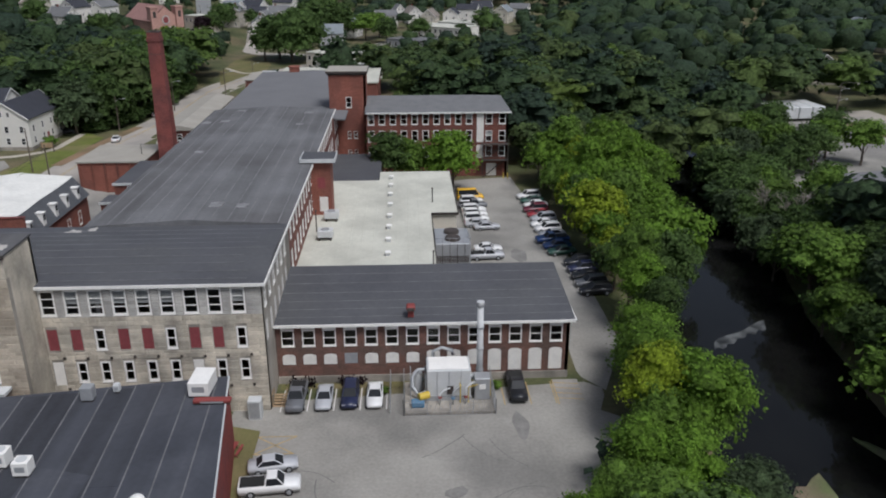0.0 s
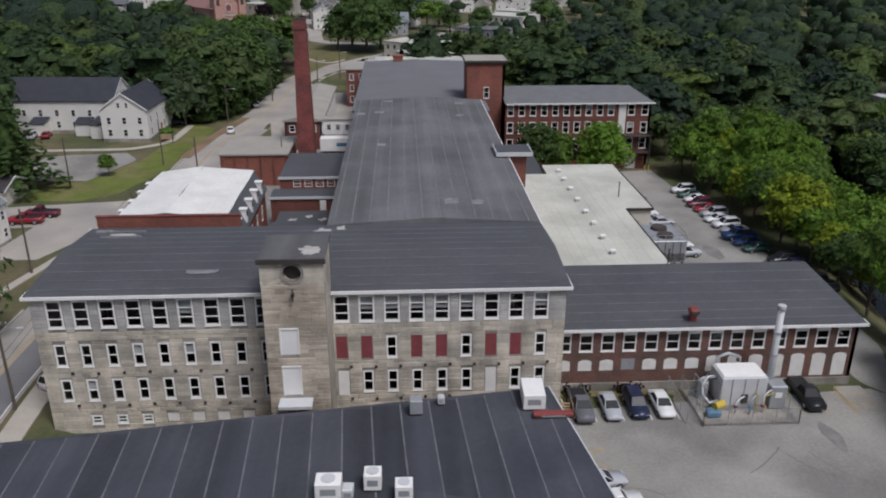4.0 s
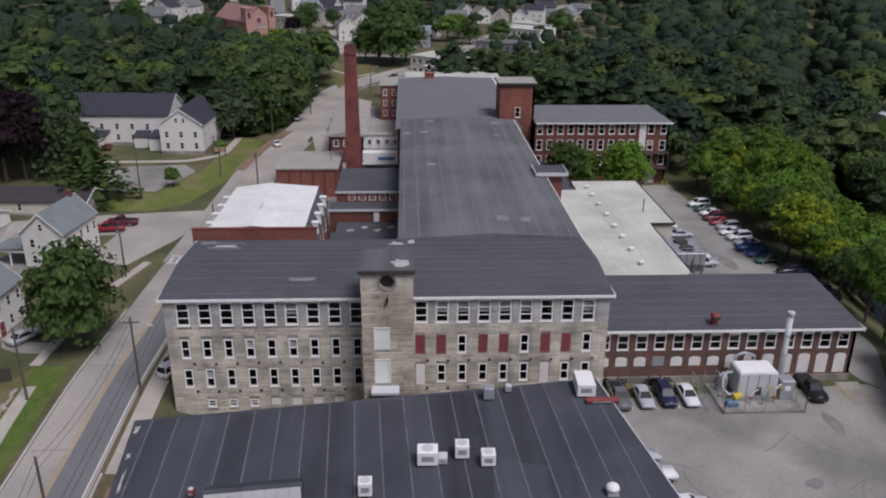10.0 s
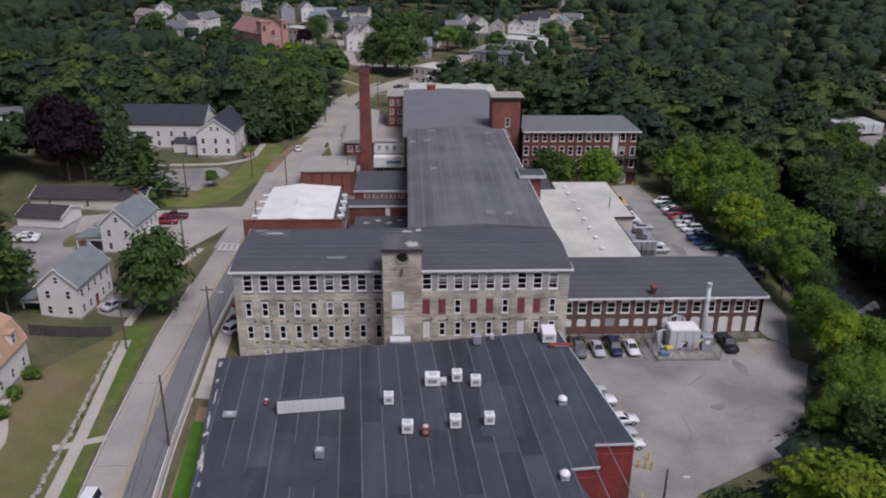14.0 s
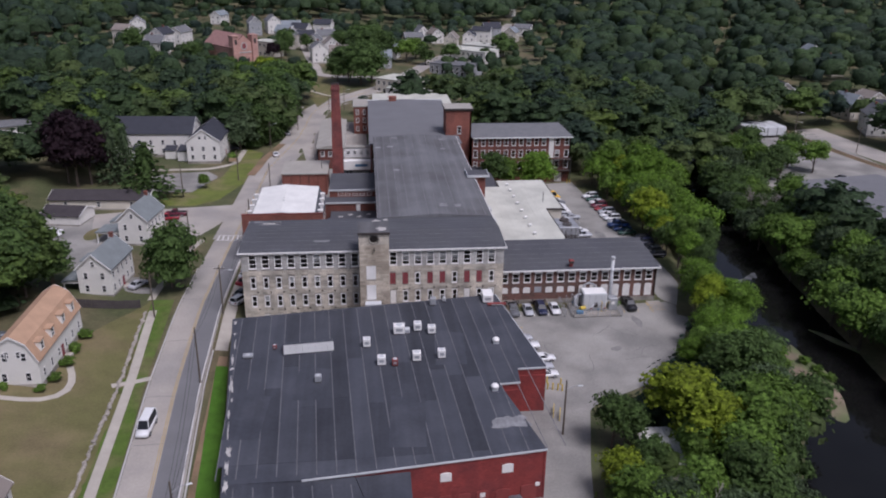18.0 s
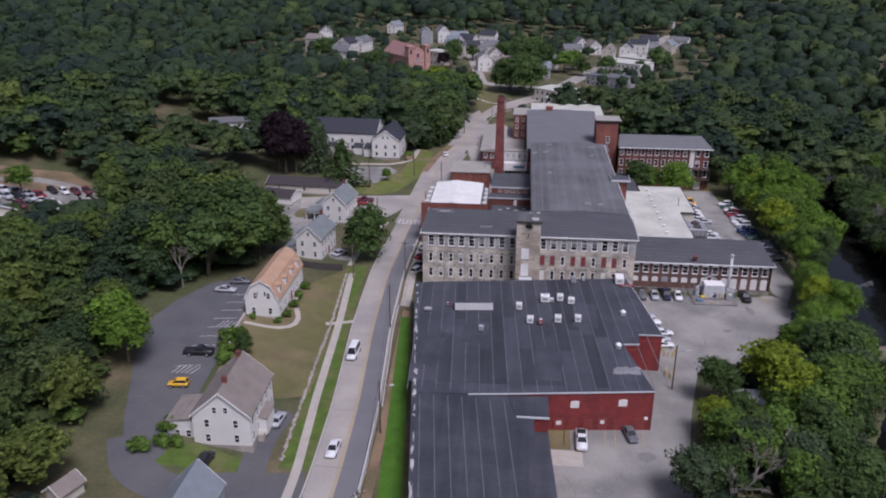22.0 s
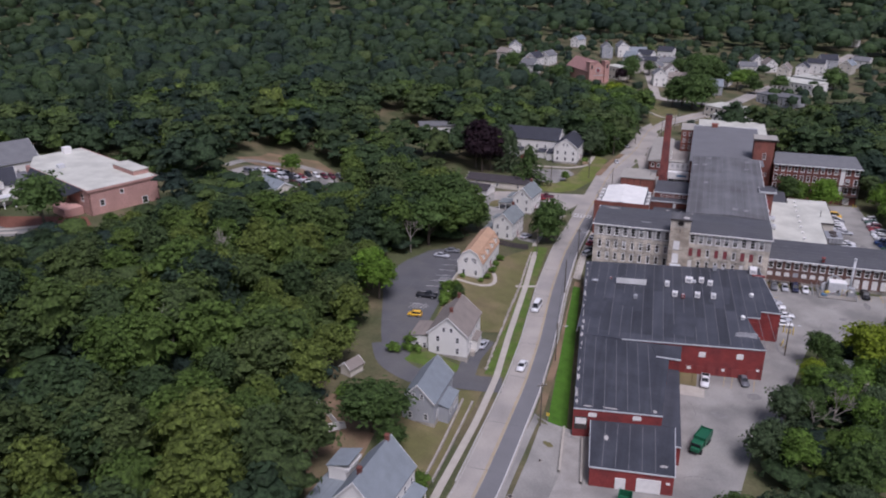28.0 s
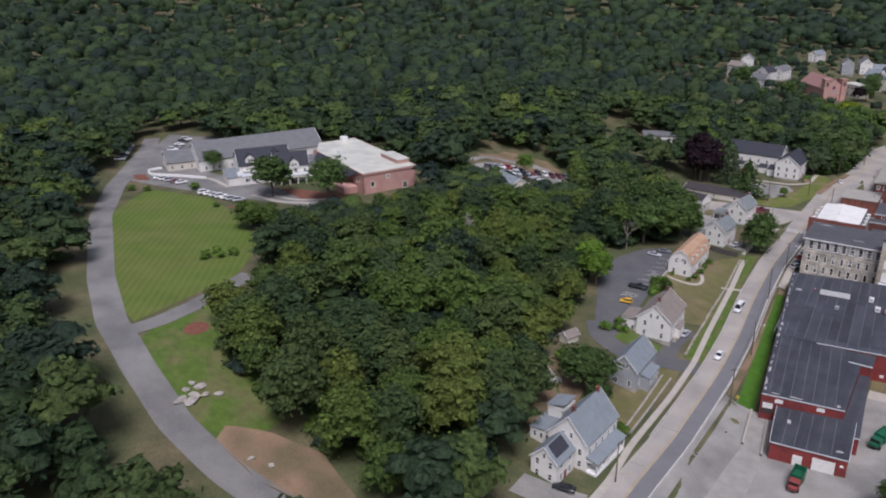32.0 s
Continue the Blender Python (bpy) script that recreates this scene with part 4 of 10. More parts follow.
for i in range(9):
    for z in (6.75, 3.15):
        for x in (-62.2 + 2.42 * i, -35.7 + 2.4 * i):
            if x < -16:
                tp_ = part("tie_plate", boxes((-0.13, 0.13, -0.16, 0.05, 0, 0.26)), M_DARKMETAL, mill)
                tp_.matrix_basis = pose(x, SY, z + 0.06 * math.sin(5 * i))
# granite blocks of the front, laid in courses between the openings
brng = random.Random(11)
near_blocks, far_blocks = [], []


def courses(x0, x1, z0, z1, rects, ch, y, target):
    z = z0
    while z < z1 - 0.1:
        zt = min(z + ch * brng.choice((0.85, 1, 1.15)), z1)
        free = [(x0, x1)]
        for a, b, c, e in rects:
            if c < zt - 0.03 and e > z + 0.03:
                free = [s for p in free for s in ((p[0], min(p[1], a)), (max(p[0], b), p[1])) if s[1] - s[0] > 0.05]
        for a, b in free:
            x = a
            while x < b - 0.02:
                w = brng.uniform(0.7, 1.7)
                xe = b if b - x - w < 0.5 else x + w
                target.append((x + 0.012, xe - 0.012, z + 0.012, zt - 0.012, y - brng.uniform(0.02, 0.06)))
                x = xe
        z = zt


rects = [(x - 0.06, x + w + 0.06, z - 0.14, z + hh + 0.04) for x, z, w, hh, r, k in wins]
courses(SX0, -42.8, -0.4, 14.7, [r for r in rects], 0.45, SY, far_blocks)
courses(-37.3, SX1, -0.4, 14.7, [r for r in rects], 0.45, SY, far_blocks)


def block_geometry(bs):
    vs, fs = [], []
    for a, b, c, e, y in bs:
        n = len(vs)
        g = 0.025
        vs += [(a, SY + 0.0, c), (b, SY + 0.0, c), (b, SY + 0.0, e), (a, SY + 0.0, e), (a + g, y, c + g), (b - g, y, c + g), (b - g, y, e - g), (a + g, y, e - g)]
        fs += [(n + 4, n + 5, n + 6, n + 7), (n, n + 1, n + 5, n + 4), (n + 1, n + 2, n + 6, n + 5), (n + 2, n + 3, n + 7, n + 6), (n + 3, n, n + 4, n + 7)]
    return vs, fs


# tower
TX0, TX1, TY0, TY1, TZ = -42.8, -37.3, 69.8, 75.6, 20.2
th = [(1.4, 2.85, 11.05, 13.55), (1.4, 2.85, 6.9, 9.75)]
wall(mill, "tower_wall", (TX0, TY0), 0, TX1 - TX0, -0.5, 17.9, th, M_MORTAR, 0.6, "granite stair tower wall")
tb = []
courses(TX0, TX1, -0.4, 17.85, [(TX0 + a - 0.05, TX0 + b + 0.05, c - 0.1, e + 0.04) for a, b, c, e in th], 0.42, TY0, tb)
# round opening in the upper tower wall
bm = bmesh.new()
cx, cz, rr = TX0 + 2.75, 18.93, 0.78
ring = [(cx + rr * math.cos(math.tau * i / 32), cz + rr * math.sin(math.tau * i / 32)) for i in range(32)]
outer = []
for i in range(32):
    c, s = math.cos(math.tau * i / 32), math.sin(math.tau * i / 32)
    k = min((TX1 - cx) / abs(c) if abs(c) > 1e-6 else 99, ((TZ - 0.1 - cz) if s > 0 else (cz - 17.9)) / abs(s) if abs(s) > 1e-6 else 99)
    outer.append((cx + c * k, cz + s * k))
corner_pts = [(TX1, TZ - 0.1), (TX0, TZ - 0.1), (TX0, 17.9), (TX1, 17.9)]
for i in range(32):
    j = (i + 1) % 32
    face(bm, [(ring[i][0], TY0, ring[i][1]), (outer[i][0], TY0, outer[i][1]), (outer[j][0], TY0, outer[j][1]), (ring[j][0], TY0, ring[j][1])])
    face(bm, [(ring[i][0], TY0, ring[i][1]), (ring[j][0], TY0, ring[j][1]), (ring[j][0], TY0 + 0.6, ring[j][1]), (ring[i][0], TY0 + 0.6, ring[i][1])])
    cs = [p for p in corner_pts if min(outer[i][0], outer[j][0]) - 1e-3 <= p[0] <= max(outer[i][0], outer[j][0]) + 1e-3 and min(outer[i][1], outer[j][1]) - 1e-3 <= p[1] <= max(outer[i][1], outer[j][1]) + 1e-3]
    for p in cs:
        if abs(outer[i][0] - outer[j][0]) > 1e-3 and abs(outer[i][1] - outer[j][1]) > 1e-3:
            face(bm, [(outer[i][0], TY0, outer[i][1]), (p[0], TY0, p[1]), (outer[j][0], TY0, outer[j][1])])
part("tower_wall", bm, M_GRANITE, mill)
for x in (TX0, TX1 - 0.5):
    part("tower_wall", boxes((x, x + 0.5, TY0 + 0.006, TY0 + 0.605, 17.905, TZ - 0.1)), M_GRANITE, mill)
bm = bmesh.new()
for i in range(32):
    j = (i + 1) % 32
    c0, s0, c1, s1 = math.cos(math.tau * i / 32), math.sin(math.tau * i / 32), math.cos(math.tau * j / 32), math.sin(math.tau * j / 32)
    for (ra, ya), (rb, yb) in (((0.78, TY0 - 0.08), (1.02, TY0 - 0.08)), ((1.02, TY0 - 0.08), (1.02, TY0 + 0.05)), ((0.78, TY0 + 0.3), (0.78, TY0 - 0.08))):
        face(bm, [(cx + ra * c0, ya, cz + ra * s0), (cx + rb * c0, yb, cz + rb * s0), (cx + rb * c1, yb, cz + rb * s1), (cx + ra * c1, ya, cz + ra * s1)])
part("round_surround", bm, M_MORTAR, mill, "round stone surround of the tower opening")
part("round_infill", boxes((cx - 0.85, cx + 0.85, TY0 + 0.62, TY0 + 0.68, cz - 0.85, cz + 0.85)), M_DARKMETAL, mill, "dark infill of the round opening")
part("bracket", boxes((cx - 0.12, cx + 0.12, TY0 - 0.5, TY0 + 0.1, 16.9, 17.15), (cx - 0.06, cx + 0.06, TY0 - 0.5, TY0 - 0.38, 16.5, 17.6)), M_DARKMETAL, mill, "rusty hoist bracket")
wall(mill, "tower_wall", (TX1, TY0 + 0.61), 90, TY1 - TY0 - 0.61, -0.5, TZ - 0.1, [], M_GRANITE, 0.5)
wall(mill, "tower_wall", (TX0, TY1), -90, TY1 - TY0 - 0.61, -0.5, TZ - 0.1, [], M_GRANITE, 0.5)
wall(mill, "tower_wall", (TX1, TY1), 180, TX1 - TX0, 14.0, TZ - 0.1, [], M_GRANITE, 0.4)
bm = boxes((TX0 - 0.1, TX1 + 0.1, TY0 - 0.12, TY1 + 0.1, TZ - 0.12, TZ + 0.1))
part("tower_roof", bm, M_ROOFLONG, mill, "weathered flat tower roof")
part("tower_coping", boxes((TX0 - 0.2, TX1 + 0.2, TY0 - 0.3, TY0 - 0.121, TZ - 0.3, TZ + 0.13)), M_DARKMETAL, mill, "dark metal coping")
patch(mill, -38.6, 71.6, TZ + 0.1, 2.2, 2.4, M_PALEPATCH, 10, 0.5, 3)
for a, b, c, e in th:
    board(mill, (TX0, TY0), 0, a, c, b - a, e - c, M_WHITE, "door", proud=0.0, label="white panelled tower door")
    part("door_frame", boxes((TX0 + a - 0.14, TX0 + a, TY0 - 0.08, TY0 + 0.05, c, e), (TX0 + b, TX0 + b + 0.14, TY0 - 0.08, TY0 + 0.05, c, e), (TX0 + a - 0.14, TX0 + b + 0.14, TY0 - 0.08, TY0 + 0.05, e, e + 0.14)), M_WHITE, mill)
part("landing", boxes((TX0 + 0.9, TX0 + 3.9, TY0 - 1.6, TY0 - 0.06, 6.3, 6.6)), M_PALEMETAL, mill, "white landing below the tower door")

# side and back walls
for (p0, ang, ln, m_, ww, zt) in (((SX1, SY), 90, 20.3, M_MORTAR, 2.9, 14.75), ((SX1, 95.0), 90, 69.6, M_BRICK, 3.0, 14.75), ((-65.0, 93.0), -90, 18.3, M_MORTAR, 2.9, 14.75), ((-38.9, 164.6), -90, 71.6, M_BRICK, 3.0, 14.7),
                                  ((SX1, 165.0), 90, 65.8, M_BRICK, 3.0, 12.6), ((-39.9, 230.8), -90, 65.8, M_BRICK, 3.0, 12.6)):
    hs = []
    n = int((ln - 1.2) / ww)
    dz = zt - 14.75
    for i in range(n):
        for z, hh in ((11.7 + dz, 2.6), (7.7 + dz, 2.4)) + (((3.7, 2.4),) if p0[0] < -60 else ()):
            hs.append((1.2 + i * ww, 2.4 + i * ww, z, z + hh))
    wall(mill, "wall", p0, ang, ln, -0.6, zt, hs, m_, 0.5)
    for a, b, c, e in hs:
        if c < 8 and p0[0] > -20 and p0[1] < 95:
            board(mill, p0, ang, a, c, b - a, e - c, M_PANELW, "panel", 0.2, proud=-0.03)
        else:
            window(mill, p0, ang, a, c, b - a, e - c, 1, 0.14)
wall(mill, "wall", (-39.45, 93.0), 180, 25.5, -0.5, 14.75, [], M_MORTAR, 0.5)
wall(mill, "wall", (-15.0, 230.8), 180, 24.9, -0.5, 12.6, [], M_BRICK, 0.5)
wall(mill, "wall", (-15.0, 165.0), 180, 23.9, 12.0, 14.7, [], M_BRICK, 0.4)


def low_roof(parent, x0, x1, y0, y1, z, rise, along_x, material, name="roof", label=""):
    bm = bmesh.new()
    t = 0.28
    if along_x:
        ym = (y0 + y1) / 2
        prof = [(y0, z), (ym, z + rise), (y1, z)]
        for (ya, za), (yb, zb) in zip(prof, prof[1:]):
            face(bm, [(x0, ya, za), (x1, ya, za), (x1, yb, zb), (x0, yb, zb)])
        for x in (x0, x1):
            face(bm, [(x, y0, z - t), (x, y1, z - t), (x, y1, z), (x, ym, z + rise), (x, y0, z)])
        for y in (y0, y1):
            face(bm, [(x0, y, z - t), (x1, y, z - t), (x1, y, z), (x0, y, z)])
    else:
        xm = (x0 + x1) / 2
        prof = [(x0, z), (xm, z + rise), (x1, z)]
        for (xa, za), (xb, zb) in zip(prof, prof[1:]):
            face(bm, [(xa, y0, za), (xb, y0, zb), (xb, y1, zb), (xa, y1, za)])
        for y in (y0, y1):
            face(bm, [(x0, y, z - t), (x1, y, z - t), (x1, y, z), (xm, y, z + rise), (x0, y, z)])
        for x in (x0, x1):
            face(bm, [(x, y0, z - t), (x, y1, z - t), (x, y1, z), (x, y0, z)])
    face(bm, [(x0, y0, z - t), (x1, y0, z - t), (x1, y1, z - t), (x0, y1, z - t)])
    return part(name, bm, material, parent, label)


low_roof(mill, -65.4, -14.6, 74.36, 92.6, 15.05, 0.7, True, M_ROOF, "roof", "dark membrane roof with pale seams")
low_roof(mill, -39.15, -14.6, 92.604, 165.05, 15.05, 0.7, False, M_ROOFLONG, "roof", "long dark membrane roof with lengthwise seams")
low_roof(mill, -40.3, -12.6, 165.06, 231.2, 12.9, 0.5, False, M_ROOFFAR, "roof", "paler aged grey roof")
part("fascia", boxes((-65.5, TX0 - 0.02, 74.24, 74.358, 14.76, 15.08), (TX1 + 0.02, -14.5, 74.24, 74.358, 14.76, 15.08)), M_WHITE, mill, "white eaves board")
part("fascia", boxes((-14.598, -14.48, 74.36, 165.0, 14.68, 15.06)), M_WHITE, mill)
part("fascia", boxes((-65.52, -65.402, 74.36, 92.6, 14.68, 15.06)), M_WHITE, mill)
part("soffit", boxes((-65.3, -14.7, 74.37, 74.7, 14.72, 14.76)), M_WHITE, mill)
part("parapet_cap", boxes((-40.3, -36.6, 230.9, 231.3, 12.95, 13.3), (-28.0, -12.6, 230.9, 231.3, 12.95, 13.25)), M_PALEMETAL, mill)
rng = random.Random(3)
zr = lambda y: 15.05 + 0.7 * (1 - abs(y - 83.3) / 9.3)
seams(mill, [((-65.2 + rng.uniform(0, 2), y, zr(y) + 0.005), (-14.8 - rng.uniform(0, 3), y + rng.uniform(-0.1, 0.1), zr(y) + 0.005)) for y in (75.6, 77.4, 79.3, 81.1, 82.9, 84.9, 86.7, 88.6, 90.4)])
zl = lambda x: 15.05 + 0.7 * (1 - abs(x + 26.875) / 12.275)
seams(mill, [((x, 92.8, zl(x) + 0.005), (x + rng.uniform(-0.15, 0.15), 164.8, zl(x) + 0.005)) for x in np.arange(-38.4, -15, 2.05)], M_SOFTSEAM, 0.16)
for i, (x, y, w, d, m_) in enumerate([(-39.2, 90.4, 2.6, 1.5, M_PALEPATCH), (-37.4, 91.0, 1.3, 2.0, M_PALEPATCH), (-61.0, 89.6, 3.2, 1.4, M_PALEPATCH), (-24.8, 99, 2.6, 2.2, M_PATCH), (-21.5, 99, 2.2, 2.0, M_PATCH), (-33.5, 128, 2.0, 1.8, M_PATCH), (-37.6, 152, 2.5, 2.2, M_PATCH), (-34.2, 152.2, 2.6, 2, M_PATCH), (-32.8, 162, 2.4, 1.6, M_PATCH), (-19.6, 160, 2.5, 2.5, M_PATCH), (-20, 149, 1.8, 1.5, M_PATCH), (-50, 78.8, 3.4, 1.2, M_PATCH), (-63.5, 91.3, 2.2, 0.9, M_PATCH)]):
    zz = zr(y) if y < 92.6 else zl(x)
    patch(mill, x, y, zz + 0.012, w, d, m_, rng.uniform(-5, 5), 0.6 if m_ == M_PALEPATCH else 0.3, i + 5)
part("roof_curb", boxes((-63.2, -58.8, 88.9, 89.0, 15.3, 15.5), (-63.2, -58.8, 90.6, 90.7, 15.25, 15.45)), M_PATCH, mill)
part("chimney_stub", boxes((-32.4, -29.8, 228.2, 230.6, 13.0, 14.5), (-32.6, -29.6, 228.0, 230.8, 14.5, 14.8)), M_BRICKO, mill, "short brick chimney")

# stair tower on the mill's side
stair = thing("stair_tower", "slim brick stair tower with an overhanging dark flat roof", "tower")
part("wall", boxes((-15.4, -11.9, 121.2, 125.2, -1.5, 15.4)), M_BRICKO, stair)
part("roof", boxes((-16.4, -11.2, 120.6, 125.9, 15.4, 15.75)), M_ROOF, stair)
part("roof_edge", boxes((-16.5, -11.1, 120.45, 120.59, 15.3, 15.9), (-11.19, -11.05, 120.6, 125.9, 15.3, 15.9), (-16.55, -16.41, 120.6, 125.9, 15.3, 15.9)), M_PALEMETAL, stair, "pale metal roof edge")
board(stair, (-15.0, 121.2), 0, 1.2, 7.2, 1.3, 2.4, M_PANELW, "door")
board(stair, (-15.0, 121.2), 0, 1.0, 11.0, 1.2, 1.8, M_REDDOOR, "panel", 0.2)

# brick tower
bt = thing("brick_tower", "tall orange-red brick tower with a flat overhanging cap", "tower")
wall(bt, "wall", (-16.6, 174.6), 0, 8.0, -1.6, 20.9, [(3.6, 4.8, 13.4, 15.8), (3.7, 4.5, 6.6, 8.2), (5.1, 5.9, 6.6, 8.2), (3.7, 4.5, 2.6, 4.0), (5.1, 5.9, 2.6, 4.0)], M_BRICKO, 0.5)
for u, z, w, hh in ((3.6, 13.4, 1.2, 2.4), (3.7, 6.6, 0.8, 1.6), (5.1, 6.6, 0.8, 1.6), (3.7, 2.6, 0.8, 1.4), (5.1, 2.6, 0.8, 1.4)):
    window(bt, (-16.6, 174.6), 0, u, z, w, hh, 1, 0.12 if z > 10 else 0.06)
wall(bt, "wall", (-8.6, 174.6), 90, 7.6, -1.6, 20.9, [], M_BRICKO, 0.5)
wall(bt, "wall", (-16.6, 182.2), -90, 7.6, -1.6, 20.9, [], M_BRICKO, 0.5)
wall(bt, "wall", (-8.6, 182.2), 180, 8.0, -1.6, 20.9, [], M_BRICKO, 0.5)
part("cap", boxes((-17.1, -8.1, 174.1, 182.7, 20.9, 21.3), (-16.8, -8.4, 174.35, 182.4, 20.5, 20.9)), M_DARKMETAL, bt, "dark overhanging roof cap")
part("roof_deck", boxes((-17.0, -8.2, 174.2, 182.6, 21.3, 21.36)), M_TANROOF, bt)

# north wing
nw = thing("north_wing", "three-storey brick mill wing with white windows and a grey roof", "mill wing")
NX0, NX1, NY0, NY1 = -8.6, 22.3, 171.4, 190.6
hs = []
for i in range(11):
    hs.append((0.35 + 2.37 * i, 1.75 + 2.37 * i, 10.2, 12.55))
    hs.append((0.35 + 2.37 * i, 1.75 + 2.37 * i, 6.5, 8.95))
    hs.append((0.35 + 2.37 * i, 1.75 + 2.37 * i, 2.9, 5.3))
for x in (26.0, 28.9):
    for z in (10.2, 6.4, 3.0):
        hs.append((x, x + 1.5, z, z + 2.4))
wall(nw, "wall", (NX0, NY0), 0, NX1 - NX0, -2, 12.9, hs, M_BRICK, 0.5)
for a, b, c, e in hs:
    window(nw, (NX0, NY0), 0, a, c, b - a, e - c, 1, 0.15, blind=0.2)
board(nw, (NX0, NY0), 0, 24.1, 6.2, 1.5, 6.5, M_PANELW, "panel", label="tall white panel between windows")
board(nw, (NX0, NY0), 0, 24.1, 2.6, 1.5, 3.0, M_PANELW, "panel")
board(nw, (NX0, NY0), 0, 26.3, -1.4, 2.2, 2.8, M_PANELW, "loading_door", label="white loading door")
wall(nw, "wall", (NX1, NY0), 90, NY1 - NY0, -2, 12.9, [], M_BRICK, 0.5)
wall(nw, "wall", (NX1, NY1), 180, NX1 - NX0, -2, 12.9, [], M_BRICK, 0.5)
bm = bmesh.new()
e = [(NX0 - 0.2, NY0 - 0.6, 12.95), (NX1 + 0.6, NY0 - 0.6, 12.95), (NX1 + 0.6, NY1 + 0.6, 12.95), (NX0 - 0.2, NY1 + 0.6, 12.95)]
r = [(NX0 - 0.2, 181, 14.9), (NX1 - 6.5, 181, 14.9)]
face(bm, [e[0], e[1], r[1], r[0]])
face(bm, [e[1], e[2], r[1]])
face(bm, [e[2], e[3], r[0], r[1]])
face(bm, [e[3], e[0], r[0]])
face(bm, [(x, y, z - 0.2) for x, y, z in e])
part("roof", bm, M_GREYROOF, nw, "grey low hipped roof")
part("fascia", boxes((NX0, NX1 + 0.7, NY0 - 0.7, NY0 - 0.61, 12.7, 13.0)), M_WHITE, nw)
fe = thing("fire_escape", "dark iron fire escape with landings and ladders", "fire escape")
for z in (5.9, 2.3):
    part("landing", boxes((16.5, 22.4, 169.7, 171.2, z, z + 0.1)), M_DARKMETAL, fe)
    part("rail", boxes((16.5, 22.4, 169.68, 169.74, z + 0.95, z + 1.05), *[(16.5 + 0.73 * i, 16.56 + 0.73 * i, 169.68, 169.74, z, z + 1.0) for i in range(9)]), M_DARKMETAL, fe)
for x in (16.6, 22.2):
    part("post", boxes((x, x + 0.15, 169.7, 169.85, -1.6, 6.0)), M_DARKMETAL, fe)
for za, zb in ((2.4, 5.9), (-1.5, 2.3)):
    part("ladder", tube(tube(bmesh.new(), [(17, 170.2, za), (21.5, 170.2, zb)], [0.06, 0.06], 4), [(17, 170.9, za), (21.5, 170.9, zb)], [0.06, 0.06], 4), M_DARKMETAL, fe)
for x, y, lab in ((21.3, 169, "yellow and white post beside the loading door"), (22.2, 169, "yellow and white post beside the loading door"), (-11.7, 47.0, "yellow steel post beside the red shed"), (-10.9, 46.8, "yellow steel post beside the red shed"), (-10.1, 46.5, "yellow steel post beside the red shed"), (-9.4, 46.3, "yellow steel post beside the red shed"), (-9.2, 48.2, "yellow steel post beside the red shed"), (-11.4, 49.0, "yellow steel post beside the red shed")):
    pb = thing("bollard", lab, "bollard", (x, y, ground(x, y)))
    part("post", tube(bmesh.new(), [(0, 0, -0.1), (0, 0, 1.3)], [0.12, 0.12], 8), M_YELLOWPAINT, pb)

# white-roofed annex
an = thing("white_roof_annex", "low annex with a pale flat roof and roof vents", "annex")
AP = [(-15.0, 98.6), (3.6, 98.6), (3.6, 121.4), (7.9, 121.4), (7.9, 146.2), (-5.0, 146.2), (-5.0, 140.6), (-15.0, 140.6)]
part("wall", prism(bmesh.new(), AP, -2, 6.2), M_CLAPCREAM, an, "pale metal-clad wall")
part("roof", prism(bmesh.new(), [(-14.98, 98.4), (3.8, 98.4), (3.8, 121.2), (8.1, 121.2), (8.1, 146.4), (-5.0, 146.4), (-5.0, 140.604), (-14.98, 140.604)], 6.202, 6.6), M_WHITEROOF, an, "pale flat membrane roof")
part("roof_edge", boxes((-15, 3.9, 98.26, 98.39, 6.3, 6.72), (3.81, 3.93, 98.26, 121.1, 6.3, 6.72), (3.81, 8.2, 121.06, 121.19, 6.3, 6.72), (8.11, 8.23, 121.2, 146.4, 6.3, 6.72)), M_DARKMETAL, an)
seams(an, [((x, 98.8, 6.602), (x, 140, 6.602)) for x in np.arange(-13.5, 3.4, 1.7)], M_WHITEROOF, 0.1, 0.02)
part("low_roof", boxes((-15, -5.0, 140.61, 163.2, -2, 5.9)), M_ROOF, an, "lower dark flat roof")
for i, y in enumerate((103.0, 108.6, 114.2, 119.4, 125.2, 131, 136.4, 141.5)):
    v = thing("roof_vent", "small white box vent on the pale roof", "roof vent", (-2.8, y, 6.6), group="roof vents")
    part("curb", bevel_box(-0.32, 0.32, -0.32, 0.32, 0, 0.35, 0.04), M_PALEMETAL, v)
    part("hood", bevel_box(-0.42, 0.42, -0.42, 0.42, 0.36, 0.62, 0.08), M_WHITE, v)
for x, y in ((-11.8, 118.5), (-12.0, 110.0)):
    v = thing("rooftop_unit", "pale rooftop air unit on a dark stand", "air unit", (x, y, 6.6), group="rooftop units")
    part("stand", boxes((-0.9, -0.7, -0.8, 0.8, 0, 0.5), (0.7, 0.9, -0.8, 0.8, 0, 0.5)), M_DARKMETAL, v)
    part("casing", bevel_box(-1.1, 1.1, -0.9, 0.9, 0.5, 1.5, 0.06), M_PALEMETAL, v)
    part("fan_grille", tube(bmesh.new(), [(0, 0, 1.5), (0, 0, 1.62)], [0.6, 0.6], 16), M_GREYMETAL, v)
